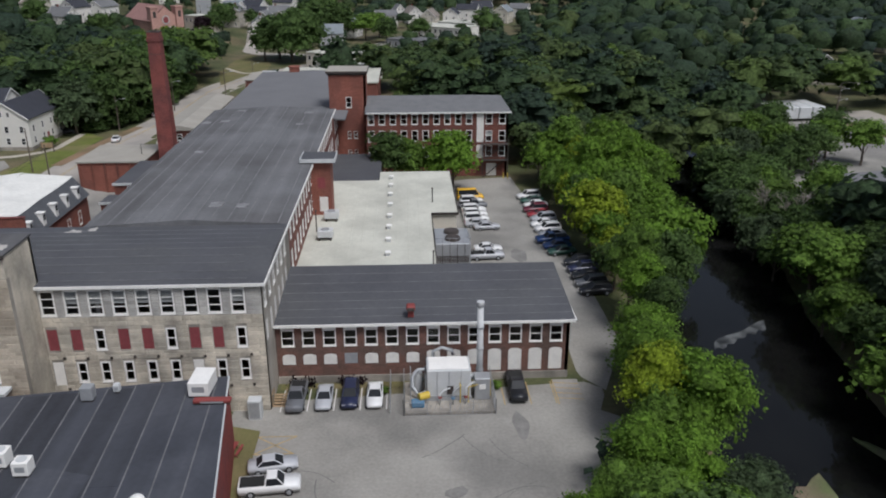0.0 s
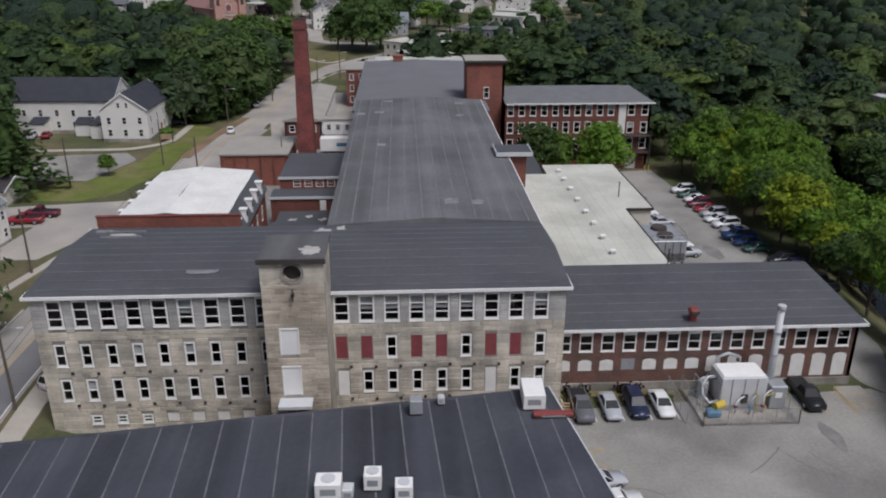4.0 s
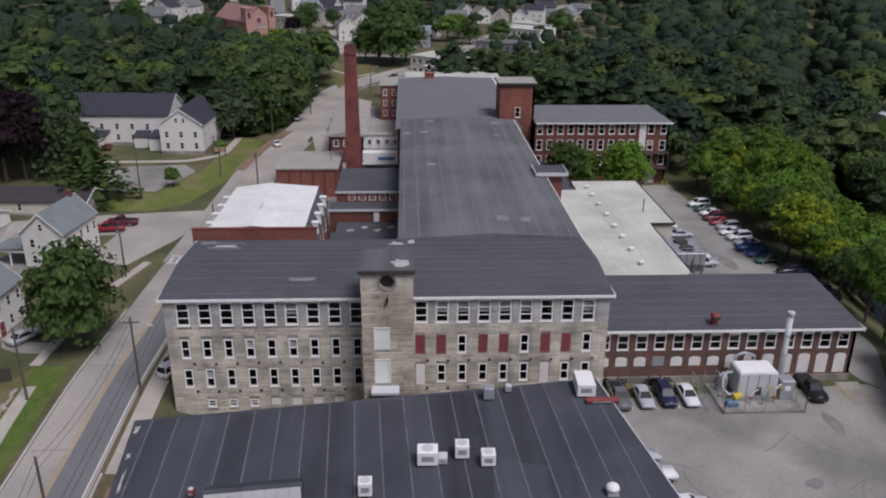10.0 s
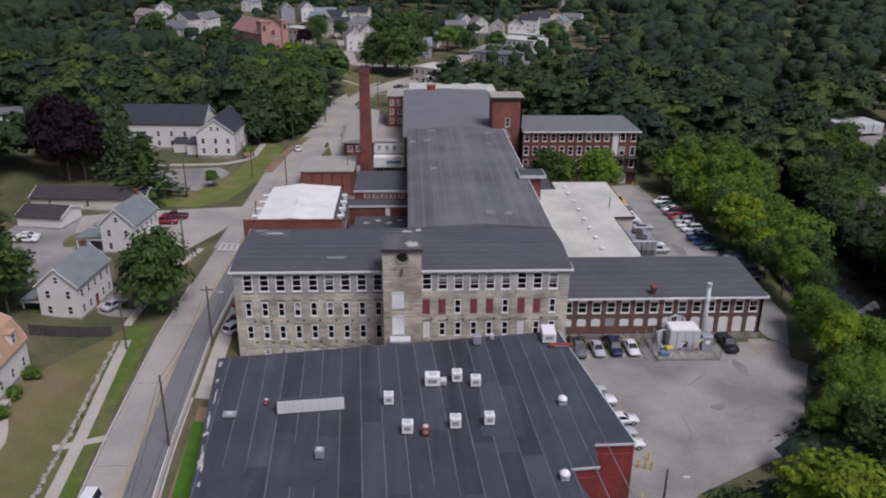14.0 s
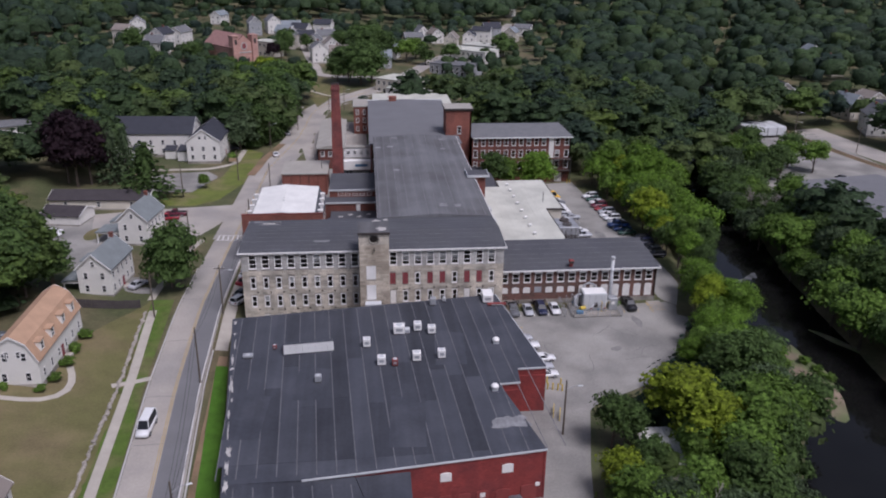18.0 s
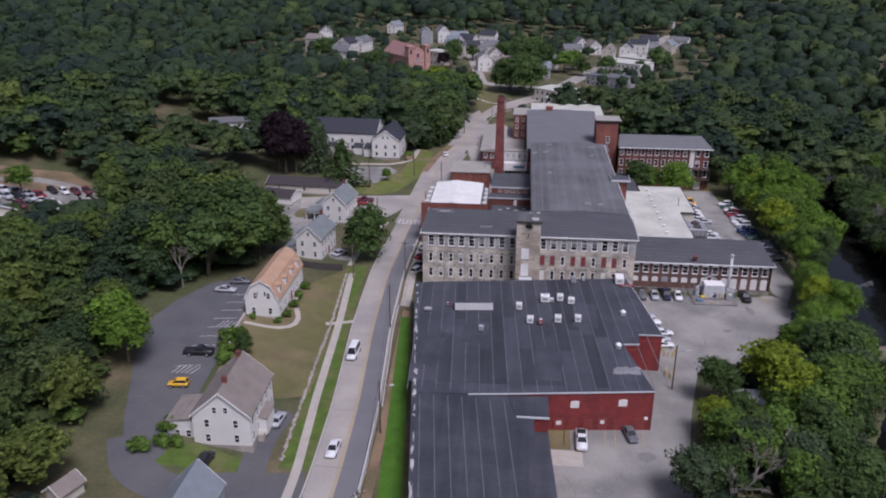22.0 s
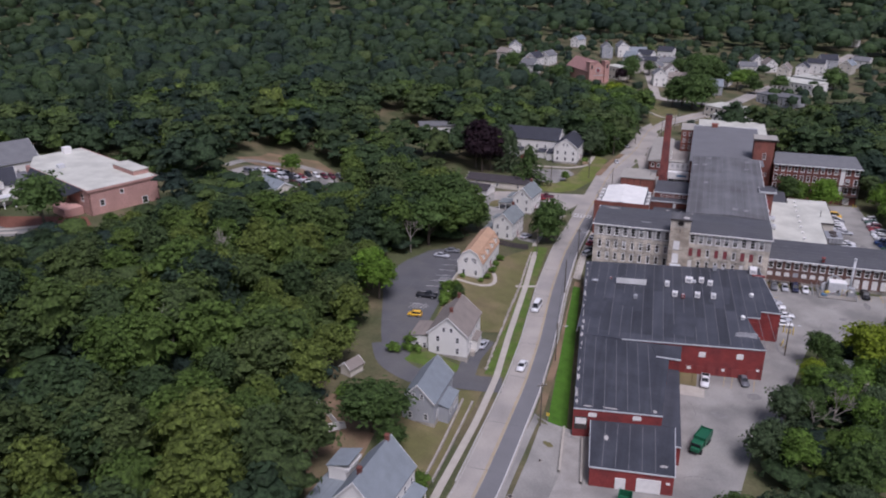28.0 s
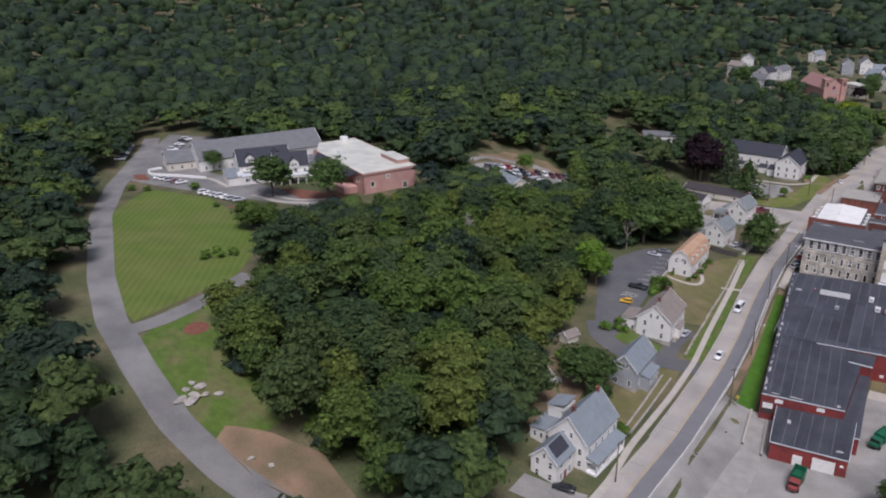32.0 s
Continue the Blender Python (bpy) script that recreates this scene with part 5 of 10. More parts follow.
for x, y, hh in ((-13.6, 113, 3.4), (3.4, 99.2, 2.0), (4.2, 127, 2.4)):
    v = thing("vent_pipe", "thin dark vent pipe on the pale roof", "vent pipe", (x, y, 6.6))
    part("pipe", tube(bmesh.new(), [(0, 0, 0), (0, 0, hh)], [0.09, 0.09], 8), M_DARKMETAL, v)
    part("cap", tube(bmesh.new(), [(0, 0, hh), (0, 0, hh + 0.15)], [0.2, 0.05], 8), M_DARKMETAL, v)
v = thing("cooling_unit", "large galvanised cooling unit on a steel frame", "cooling unit", (6.6, 111.8, ground(6.6, 111.8)))
part("casing", bevel_box(-2.6, 2.6, -3.4, 3.4, 3.2, 6.4, 0.1), M_GREYMETAL, v)
for x in (-1.6, -0.5, 0.6, 1.7):
    part("panel_rib", boxes((x, x + 0.07, -3.46, -3.4, 3.3, 6.3)), M_DARKMETAL, v)
part("louvre", boxes(*[(-2.4, 2.4, -3.45, -3.4, 3.5 + 0.22 * i, 3.58 + 0.22 * i) for i in range(5)]), M_DARKMETAL, v)
for x in (-2.3, 2.3):
    for y in (-3, 0, 3):
        part("leg", boxes((x - 0.1, x + 0.1, y - 0.1, y + 0.1, 0, 3.2)), M_DARKMETAL, v)
for y in (-1.5, 1.5):
    part("fan_guard", tube(bmesh.new(), [(0, y, 6.4), (0, y, 6.8)], [1.2, 1.1], 16), M_DARKMETAL, v)
part("railing", boxes((-2.6, 2.6, -3.42, -3.36, 7.2, 7.26), (-2.6, -2.54, -3.4, 3.4, 7.2, 7.26), (2.54, 2.6, -3.4, 3.4, 7.2, 7.26), *[(x, x + 0.06, -3.42, -3.36, 6.4, 7.2) for x in np.arange(-2.6, 2.6, 1.0)]), M_GREYMETAL, v)
v = thing("steel_stand", "dark rusty steel stand in the yard", "stand", (7.0, 103.5, ground(7, 103.5)))
for x in (-1.4, 1.4):
    for y in (-1, 1):
        part("post", boxes((x - 0.12, x + 0.12, y - 0.12, y + 0.12, 0, 3.2)), M_DARKMETAL, v)
part("beam", boxes((-1.6, 1.6, -1.2, -0.9, 3.0, 3.3), (-1.6, 1.6, 0.9, 1.2, 3.0, 3.3), (-1.6, -1.3, -0.9, 0.9, 3.0, 3.3), (1.3, 1.6, -0.9, 0.9, 3.0, 3.3)), M_DARKMETAL, v)
part("brace", tube(tube(bmesh.new(), [(-1.4, -1, 0.2), (1.4, -1, 3)], [0.07, 0.07], 4), [(1.4, -1, 0.2), (-1.4, -1, 3)], [0.07, 0.07], 4), M_DARKMETAL, v)

# brick front wing
fw = thing("brick_front_wing", "long low brick wing with white windows and bricked white arches", "mill wing")
FX0, FX1, FY = -14.95, 18.2, 80.3
hs = [(0.6 + 2.33 * i, 2.05 + 2.33 * i, 4.7, 6.72) for i in range(14)]
wall(fw, "wall", (FX0, FY), 0, FX1 - FX0, 0.9, 7.5, hs, M_WINGBRICK, 0.4)
for i, (a, b, c, e) in enumerate(hs):
    window(fw, (FX0, FY), 0, a, c, b - a, e - c, 1, 0.13, blind=0.08)
    board(fw, (FX0, FY), 0, a - 0.02, 6.73, b - a + 0.04, 0.54, M_WHITE, "transom", proud=0.05)
    if i == 3:
        board(fw, (FX0, FY), 0, a, 2.45, 1.45, 1.3, M_GREYMETAL, "louvre", label="grey metal louvre")
    elif i < 7:
        board(fw, (FX0, FY), 0, a, 2.4, 1.45, 1.3, M_PANELW, "panel", 0.3, label="white arched infill")
    else:
        board(fw, (FX0, FY), 0, a - 0.02, 1.15 if i > 9 else 2.0, 1.5, 2.75 if i > 9 else 1.9, M_PANELW, "panel", 0.3, label="tall white arched infill")
part("foundation", boxes((FX0, FX1, FY - 0.15, FY + 0.4, -0.5, 0.9)), M_MORTAR, fw, "stained stone foundation")
wall(fw, "wall", (FX1, FY), 90, 13.8, -1, 7.5, [(2, 3.4, 4.6, 6.4), (6, 7.4, 4.6, 6.4), (10, 11.4, 4.6, 6.4)], M_WINGBRICK, 0.4)
for u in (2, 6, 10):
    window(fw, (FX1, FY), 90, u, 4.6, 1.4, 1.8, 1, 0.13)
wall(fw, "wall", (FX1, 94.1), 180, FX1 - FX0, -1, 8.3, [], M_WINGBRICK, 0.4)
bm = bmesh.new()
R0, R1 = [(-14.98, 79.7, 7.62), (18.7, 79.7, 7.62), (18.7, 94.4, 8.7), (-14.98, 94.4, 8.7)], 0.25
face(bm, R0)
face(bm, [(x, y, z - R1) for x, y, z in R0][::-1])
for i in range(4):
    p, q = R0[i], R0[(i + 1) % 4]
    face(bm, [(p[0], p[1], p[2] - R1), (q[0], q[1], q[2] - R1), q, p])
part("roof", bm, M_ROOF, fw, "dark membrane roof")
part("fascia", boxes((-14.97, 18.8, 79.58, 79.698, 7.34, 7.66)), M_WHITE, fw, "white eaves board")
part("fascia", boxes((18.702, 18.82, 79.58, 94.4, 7.3, 7.64)), M_WHITE, fw)
zf = lambda y: 7.62 + (y - 79.7) / 14.7 * 1.08
seams(fw, [((-14.8, y, zf(y) + 0.004), (18.5, y + rng.uniform(-0.15, 0.15), zf(y) + 0.004)) for y in (81.4, 83.2, 85.1, 87.2, 89.6, 92)])
v = thing("roof_ventilator", "red metal gooseneck ventilator on the dark roof", "ventilator", (0.2, 81.2, zf(81.2)))
part("duct", bevel_box(-0.35, 0.35, -0.35, 0.35, 0, 0.9, 0.05), M_REDMETAL, v)
part("hood", bevel_box(-0.5, 0.5, -0.7, 0.45, 0.9, 1.5, 0.15), M_REDMETAL, v)
part("opening", boxes((-0.4, 0.4, -0.74, -0.701, 0.95, 1.35)), M_DARKMETAL, v)

# treatment plant in its fence
pl = thing("treatment_plant", "pale grey metal plant housing with pipes and a side cabinet", "plant", (0, 0, 0.05))
part("pad", boxes((-0.6, 9.0, 72.9, 79.4, 0, 0.25)), M_MORTAR, pl, "concrete pad")
part("housing", bevel_box(1.8, 6.6, 75.4, 78.6, 0.7, 3.9, 0.08), M_PALEMETAL, pl, "pale grey metal housing")
for y_ in (75.3, 78.3):
    part("skid", boxes((1.7, 6.7, y_, y_ + 0.3, 0.25, 0.7)), M_GREYMETAL, pl)
part("housing_top", bevel_box(2.0, 6.4, 75.6, 78.4, 3.9, 4.02, 0.05), M_WHITE, pl)
for x in (2.9, 4.2, 5.5):
    part("panel_rib", boxes((x, x + 0.06, 75.34, 75.4, 0.8, 3.8)), M_GREYMETAL, pl)
part("hatch", boxes((4.0, 4.7, 75.3, 75.38, 1.0, 2.0)), M_DARKMETAL, pl, "dark access hatch")
part("cabinet", bevel_box(7.0, 8.7, 75.2, 76.8, 0.3, 2.9, 0.06), M_GREYMETAL, pl, "grey control cabinet")
part("cabinet_label", boxes((7.5, 8.2, 75.16, 75.2, 1.6, 2.2)), M_WHITE, pl)
part("pipe", tube(bmesh.new(), [(1.8, 77, 3.2), (0.9, 77, 3.2), (0.3, 76.6, 2.6), (0.2, 76.2, 1.6), (0.8, 75.6, 0.9), (1.8, 75.8, 1.1)], [0.2] * 6, 10), M_GREYMETAL, pl, "curved grey duct", True)
part("pipe", tube(bmesh.new(), [(2.6, 79.0, 0.5), (2.6, 79.0, 4.4), (3.6, 79.0, 4.8), (4.8, 79.0, 4.4), (4.8, 79.0, 3.9)], [0.2] * 5, 10), M_GREYMETAL, pl, "", True)
for k, (x, y) in enumerate(((0.2, 77.8), (0.8, 78.3), (1.3, 78.6), (3.2, 74.6), (4.6, 74.4), (6.0, 74.6))):
    part("pipe", tube(bmesh.new(), [(x, y, 0.3), (x, y, 1.5 + 0.35 * (k % 3)), (x + 0.5, y + 0.3, 1.8 + 0.35 * (k % 3)), (x + 1.1, y + 0.7, 1.8 + 0.35 * (k % 3))], [0.09] * 4, 8), M_PALEMETAL if k % 2 else M_GREYMETAL, pl, "", True)
    part("valve", tube(bmesh.new(), [(x, y, 1.0), (x, y, 1.2)], [0.2, 0.2], 10), M_REDMETAL if k % 2 else M_BLUEPAINT, pl)
for x in (0.0, 1.6):
    part("frame_post", boxes((x, x + 0.08, 75.2, 75.28, 0.25, 3.0), (x, x + 0.08, 78.2, 78.28, 0.25, 3.0), (x, x + 0.08, 75.2, 78.28, 2.92, 3.0)), M_GREYMETAL, pl)
part("filter_drum", tube(bmesh.new(), [(0.8, 77.6, 0.3), (0.8, 77.6, 2.4), (0.8, 77.6, 2.8)], [0.55, 0.55, 0.2], 16), M_PALEMETAL, pl)
part("pump", bevel_box(0.1, 1.5, 73.8, 74.7, 0.3, 1.0, 0.1), M_BLUEPAINT, pl, "blue pump set")
part("motor", tube(bmesh.new(), [(0.9, 74.4, 1.3), (2.0, 74.9, 1.3)], [0.4, 0.4], 12), M_YELLOWPAINT, pl, "yellow motor")
part("yellow_pipe", tube(bmesh.new(), [(5.4, 74.7, 0.3), (5.4, 74.7, 2.4), (5.4, 75.3, 2.4)], [0.06] * 3, 6), M_YELLOWPAINT, pl)
part("yellow_pipe", tube(bmesh.new(), [(6.3, 74.7, 0.3), (6.3, 74.7, 2.2), (8.8, 76, 2.2), (8.8, 76, 0.3)], [0.05] * 4, 6), M_YELLOWPAINT, pl)
st = thing("exhaust_stack", "tall galvanised exhaust stack", "stack", (7.7, 77.3, 0.3))
part("shaft", tube(bmesh.new(), [(0, 0, 0), (0, 0, 10.6)], [0.36, 0.34], 20), M_PALEMETAL, st, "", True)
for z in (2.6, 5.2, 7.8, 10.4):
    part("flange", tube(bmesh.new(), [(0, 0, z), (0, 0, z + 0.14)], [0.43, 0.43], 20), M_GREYMETAL, st)
part("rim", tube(bmesh.new(), [(0, 0, 10.6), (0, 0, 10.9)], [0.41, 0.41], 20), M_PALEMETAL, st)
part("elbow", tube(bmesh.new(), [(0, 0, 1.6), (-0.6, 0, 1.8), (-1.3, 0, 1.8)], [0.34] * 3, 12), M_GREYMETAL, st)


def chain_fence(pts, hgt, label, group=""):
    f = thing("chain_link_fence", label, "fence", (pts[0][0], pts[0][1], ground(*pts[0])), group=group)
    for (xa, ya), (xb, yb) in zip(pts, pts[1:]):
        n = max(1, round(math.hypot(xb - xa, yb - ya) / 2.4))
        za = f.location.z
        for i in range(n + 1):
            x, y = xa + (xb - xa) * i / n, ya + (yb - ya) * i / n
            z = ground(x, y) - za
            part("post", boxes((x - pts[0][0] - 0.035, x - pts[0][0] + 0.035, y - pts[0][1] - 0.035, y - pts[0][1] + 0.035, z - 0.2, z + hgt)), M_GREYMETAL, f)
        bm = bmesh.new()
        o = Vector((pts[0][0], pts[0][1], za))
        P = lambda s, k: Vector((xa + (xb - xa) * s, ya + (yb - ya) * s, ground(xa + (xb - xa) * s, ya + (yb - ya) * s) + k)) - o
        for k in np.linspace(0.08, hgt, 7):
            tube(bm, [P(0, k), P(1, k)], [0.014 if 0.1 < k < hgt - 0.05 else 0.03] * 2, 3, False)
        m = max(4, int(math.hypot(xb - xa, yb - ya) / 0.5))
        for i in range(m):
            tube(bm, [P(i / m, 0.08), P((i + 1) / m, hgt)], [0.012] * 2, 3, False)
            tube(bm, [P((i + 1) / m, 0.08), P(i / m, hgt)], [0.012] * 2, 3, False)
        part("mesh", bm, M_GREYMETAL, f)


chain_fence([(-0.7, 79.8), (-0.7, 72.8), (9.1, 72.8), (9.1, 79.8)], 1.9, "grey chain-link fence round the plant")
chain_fence([(-2.2, 73.4), (-2.2, 79.6)], 1.9, "short grey chain-link fence beside the parked cars")

# ---- shed with the long dark roof ----
shed = thing("long_shed", "wide red brick shed with a dark seamed flat roof", "shed")
zs_ = lambda x, y: 7.15 + (x + 65) / 47 * 0.75 + max(0, (20 - y)) * -0.012
WX = lambda y: -65.3 + (63.0 - y) * 9.2 / 78.5
MAIN = [(WX(16.6), 16.6), (-50.0, 16.6), (-43.4, 17.2), (-18.2, 19.8), (-21.8, 36.6), (-18.6, 36.8), (-18.3, 40.8), (-13.7, 40.8), (-17.6, 68.4), (-65.3, 63.0)]
LOW = [(-56.1, -15.3), (-38.8, -12.6), (-38.8, 11.0), (-41.7, 11.0), (-43.4, 17.196), (WX(16.6), 16.596)]
EAST = [(-38.79, -12.61), (-36.19, -12.61), (-35.87, -19.0), (-34.7, -19.0), (-36.4, 10.9), (-38.79, 10.9)]
SOUTH = [(-52.5, -14.95), (-50.6, -30.2), (-35.4, -28.6), (-36.2, -12.62), (-38.8, -12.8)]


def inset(poly, d):
    cx_, cy_ = sum(p[0] for p in poly) / len(poly), sum(p[1] for p in poly) / len(poly)
    return [(x + (d if x < cx_ else -d), y + (d if y < cy_ else -d)) for x, y in poly]


def rim_roof(poly, zf_, material, label, over=0.0, edge=M_PALEMETAL, edges=()):
    bm = bmesh.new()
    prism(bm, poly, 5.0, zf_)
    for v_ in bm.verts:
        if v_.co.z == 5.0:
            v_.co.z = zf_(v_.co.x, v_.co.y) - 0.3
    part("roof", bm, material, shed, label)
    for i in edges:
        p, q = poly[i], poly[(i + 1) % len(poly)]
        d = Vector((q[0] - p[0], q[1] - p[1], 0)).normalized()
        n_ = Vector((d.y, -d.x, 0))
        bm = bmesh.new()
        a, b = Vector((*p, zf_(*p))), Vector((*q, zf_(*q)))
        for s0, s1 in ((0.02, 0.14),):
            lo = Vector((0, 0, -0.2))
            hi = Vector((0, 0, 0.06))
            c = [a + n_ * s0, b + n_ * s0, b + n_ * s1, a + n_ * s1]
            vl, vh = [bm.verts.new(p_ + lo) for p_ in c], [bm.verts.new(p_ + hi) for p_ in c]
            bm.faces.new(vh)
            bm.faces.new(vl[::-1])
            for k in range(4):
                bm.faces.new((vl[k], vl[(k + 1) % 4], vh[(k + 1) % 4], vh[k]))
        part("roof_edge", bm, edge, shed)


rim_roof(MAIN, zs_, M_ROOFSHED, "dark seamed membrane roof", edges=(1, 2, 4, 6, 7))
zlow = lambda x, y: zs_(x, y) - 0.02 - 0.55 * (x + 58) / 17
rim_roof(LOW, zlow, M_ROOFSHED, "dark lower membrane roof", edges=(0,))
zeast = lambda x, y: 4.354
rim_roof(EAST, zeast, M_ROOFSHED, "narrow low roof strip along the wing", edges=(2,))
zso = lambda x, y: 4.35
rim_roof(SOUTH, zso, M_ROOFSHED, "low dark roof over the loading end", edges=(0, 1, 2))
for poly, top in ((MAIN, 6.6), (LOW, 6.2), (EAST, 4.06), (SOUTH, 4.05)):
    bm = bmesh.new()
    prism(bm, inset(poly, 0.08), -0.6, top)
    part("wall", bm, M_REDPAINT, shed, "red painted brick wall")
# walls up under the roof edges
for a, b, z0_ in (((-43.4, 17.2), (-18.2, 19.8), 4), ((-18.2, 19.8), (-21.8, 36.6), 4), ((-21.8, 36.6), (-18.6, 36.8), 4), ((-18.6, 36.8), (-18.3, 40.8), 4), ((-18.3, 40.8), (-13.7, 40.8), 4), ((-13.7, 40.8), (-17.6, 68.4), 4), ((-56.1, -15.3), (-38.8, -12.6), 4)):
    d = Vector((b[0] - a[0], b[1] - a[1], 0))
    n_ = Vector((-d.y, d.x, 0)).normalized()
    bm = bmesh.new()
    zz = zs_ if a[1] > 0 else zlow
    pts = [Vector((*a, 0)) + n_ * 0.06, Vector((*b, 0)) + n_ * 0.06, Vector((*b, 0)) + n_ * 0.3, Vector((*a, 0)) + n_ * 0.3]
    vl = [bm.verts.new((p.x, p.y, -0.6)) for p in pts]
    vh = [bm.verts.new((p.x, p.y, zz(p.x, p.y) - 0.31)) for p in pts]
    for k in range(4):
        bm.faces.new((vl[k], vl[(k + 1) % 4], vh[(k + 1) % 4], vh[k]))
    part("wall", bm, M_REDPAINT, shed)
FA = math.degrees(math.atan2(2.6, 25.2))
for u, z, w, hh, m_, nm in ((11.0, 4.6, 1.5, 1.35, M_PANELW, "panel"), (19.3, 4.9, 1.5, 1.35, M_PANELW, "panel"), (8.7, 1.2, 0.9, 0.8, M_PANELW, "sign"), (8.2, 0.1, 1.9, 2.3, M_REDMETAL, "door"), (16.4, 1.4, 0.7, 0.7, M_PANELW, "sign"), (15.9, 0.1, 1.7, 2.3, M_REDMETAL, "door"), (10.9, 0.1, 1.7, 2.2, M_REDMETAL, "door"), (13.4, 0.1, 1.7, 2.2, M_REDMETAL, "door"), (18.6, 0.1, 1.9, 2.2, M_REDMETAL, "door"), (24.0, 2.2, 0.6, 0.5, M_WHITE, "sign"), (22.0, 0.1, 2.2, 2.4, M_REDMETAL, "door")):
    board(shed, (-43.4, 17.2), FA, u, z, w, hh, m_, nm, 0.2 if nm != "sign" else 0, proud=0.09 if nm == "sign" else 0.06)
board(shed, (-18.0, 40.8), 0, 1.4, 0.1, 2.0, 3.2, M_REDMETAL, "door", 0.3, proud=0.06, label="arched red door")
SA = math.degrees(math.atan2(2.7, 17.3))
for u in (3.0, 11.8):
    board(shed, (-56.1, -15.3), SA, u, 5.0, 1.7, 0.95, M_PANELW, "panel", 0.2, proud=0.06)
board(shed, (-56.1, -15.3), SA, 0.3, 1.9, 2.6, 2.9, M_DARKMETAL, "loading_door", 0, proud=0.06, label="dark loading opening")
board(shed, (-56.1, -15.3), SA, 0.5, 3.2, 2.2, 1.4, M_PANELW, "loading_door", 0, proud=0.1, label="half-open white loading door")
SB = math.degrees(math.atan2(1.6, 15.2))
for u, z, w, hh in ((4.8, 0.1, 1.9, 2.4), (8.6, 0.1, 4.4, 2.9)):
    board(shed, (-50.6, -30.2), SB, u, z, w, hh, M_PANELW, "door", 0, proud=0.08, label="white roller door")
for u in (13.9, 14.2):
    board(shed, (-50.6, -30.2), SB, u, 2.4, 0.35, 0.35, M_WHITE, "lamp", 0, proud=0.15)
# roof laps
sl = []
for i in range(19):
    x = -63.5 + 2.5 * i
    y1 = 63.0 + (x + 65.3) * 0.113
    y0 = 17.4 + (x + 43) * 0.1 if x > -43 else 17.2
    xb = x + (y1 - y0) * 0.06
    sl.append(((x, y1 - 0.3, zs_(x, y1) + 0.006), (xb, y0 + 0.3, zs_(xb, y0) + 0.006)))
seams(shed, sl)
seams(shed, [((WX(16) + 1.5 + 2.4 * i, 15.8, zlow(WX(16) + 1.5 + 2.4 * i, 15.8) + 0.006), (WX(-14) + 1.5 + 2.3 * i, -14.2 + 0.35 * i, zlow(WX(-14) + 1.5 + 2.3 * i, -13.5) + 0.006)) for i in range(7)])
seams(shed, [((-49.5 + 2.4 * i, -15 + 0.3 * i, 4.356), (-48.4 + 2.4 * i, -29.6 + 0.25 * i, 4.356)) for i in range(5)])
for i in range(19):
    y = 60 - i * 4.0 + rng.uniform(-1.6, 1.6)
    patch(shed, WX(y) + 0.4 + rng.uniform(0, 0.3), y, (zs_(WX(y), y) if y > 17 else zlow(WX(y), y)) + 0.012 + 0.001 * (i % 3), rng.uniform(0.25, 0.95), rng.uniform(0.8, 5.6), M_PALEPATCH, 7, 0.75, i)
for i, (x, y, w, d) in enumerate(((-22, 26.5, 6.0, 3.2), (-49.0, -13.2, 3.2, 0.5), (-53.5, -13.8, 2.0, 0.6), (-40.3, -11.6, 0.8, 1.2), (-41, 13.6, 1.4, 1.6))):
    patch(shed, x, y, (zs_(x, y) if y > 17 else zlow(x, y)) + 0.014, w, d, M_PATCH if i == 0 else M_PALEPATCH, 4, 0.4, 70 + i)
patch(shed, -37.5, -26.2, 4.364, 1.6, 1.2, M_PALEPATCH, 4, 0.6, 90)
patch(shed, -48.8, -20.2, 4.364, 1.0, 2.6, M_PALEPATCH, 14, 0.6, 91)
# sheets of felt between the laps
fr2 = random.Random(31)
for i in range(18):
    x = -63.5 + 2.5 * i
    yt = 63.0 + (x + 65.3) * 0.113 - 0.35
    yb = max(20.3, 17.8 + (x + 46) * 0.1)
    cut = fr2.uniform(30, 52)
    xs_ = lambda y, k: -63.5 + 2.5 * (i + k) + (63.0 + (x + 65.3) * 0.113 - y) * 0.06
    for y0_, y1_ in ((yb, cut), (cut + 0.08, yt)):
        if xs_(y0_, 1) < -22.5:
            part("felt_sheet", prism(bmesh.new(), [(xs_(y0_, 0.03), y0_), (xs_(y0_, 0.97), y0_), (xs_(y1_, 0.97), y1_), (xs_(y1_, 0.03), y1_)], 7.0, lambda x, y: zs_(x, y) + 0.004), M_FELT, shed)
# darker rectangles of newer felt
for i, (x, y, w, d) in enumerate(((-50, 40, 5, 10), (-58.5, 33, 5, 14), (-36, 30, 5, 16), (-28, 50, 5, 14))):
    bm = boxes((-w / 2, w / 2, -d / 2, d / 2, -0.06, 0.008))
    o = part("felt_sheet", bm, M_ROOFSHED, shed)
    o.matrix_basis = pose(x, y, zs_(x, y), 0, -0.9, -3.4)
part("step_edge", boxes((-41.7, -36.3, 10.9, 11.1, 6.75, 7.08)), M_PALEMETAL, shed)
part("step_roof", prism(bmesh.new(), [(-41.7, 11.1), (-36.35, 11.1), (-36.35, 17.8), (-43.3, 17.1)], 6.6, lambda x, y: zlow(x, y) + 0.05), M_ROOFSHED, shed)
part("wall", prism(bmesh.new(), [(-41.6, 11.2), (-36.45, 11.2), (-36.45, 17.7), (-43.2, 17.0)], -0.6, 6.59), M_REDPAINT, shed)
sk = thing("roof_monitor", "long roof monitor with a white sloping glazed face", "skylight", (-51.1, 49.6, 7.35), 6.0)
bm = bmesh.new()
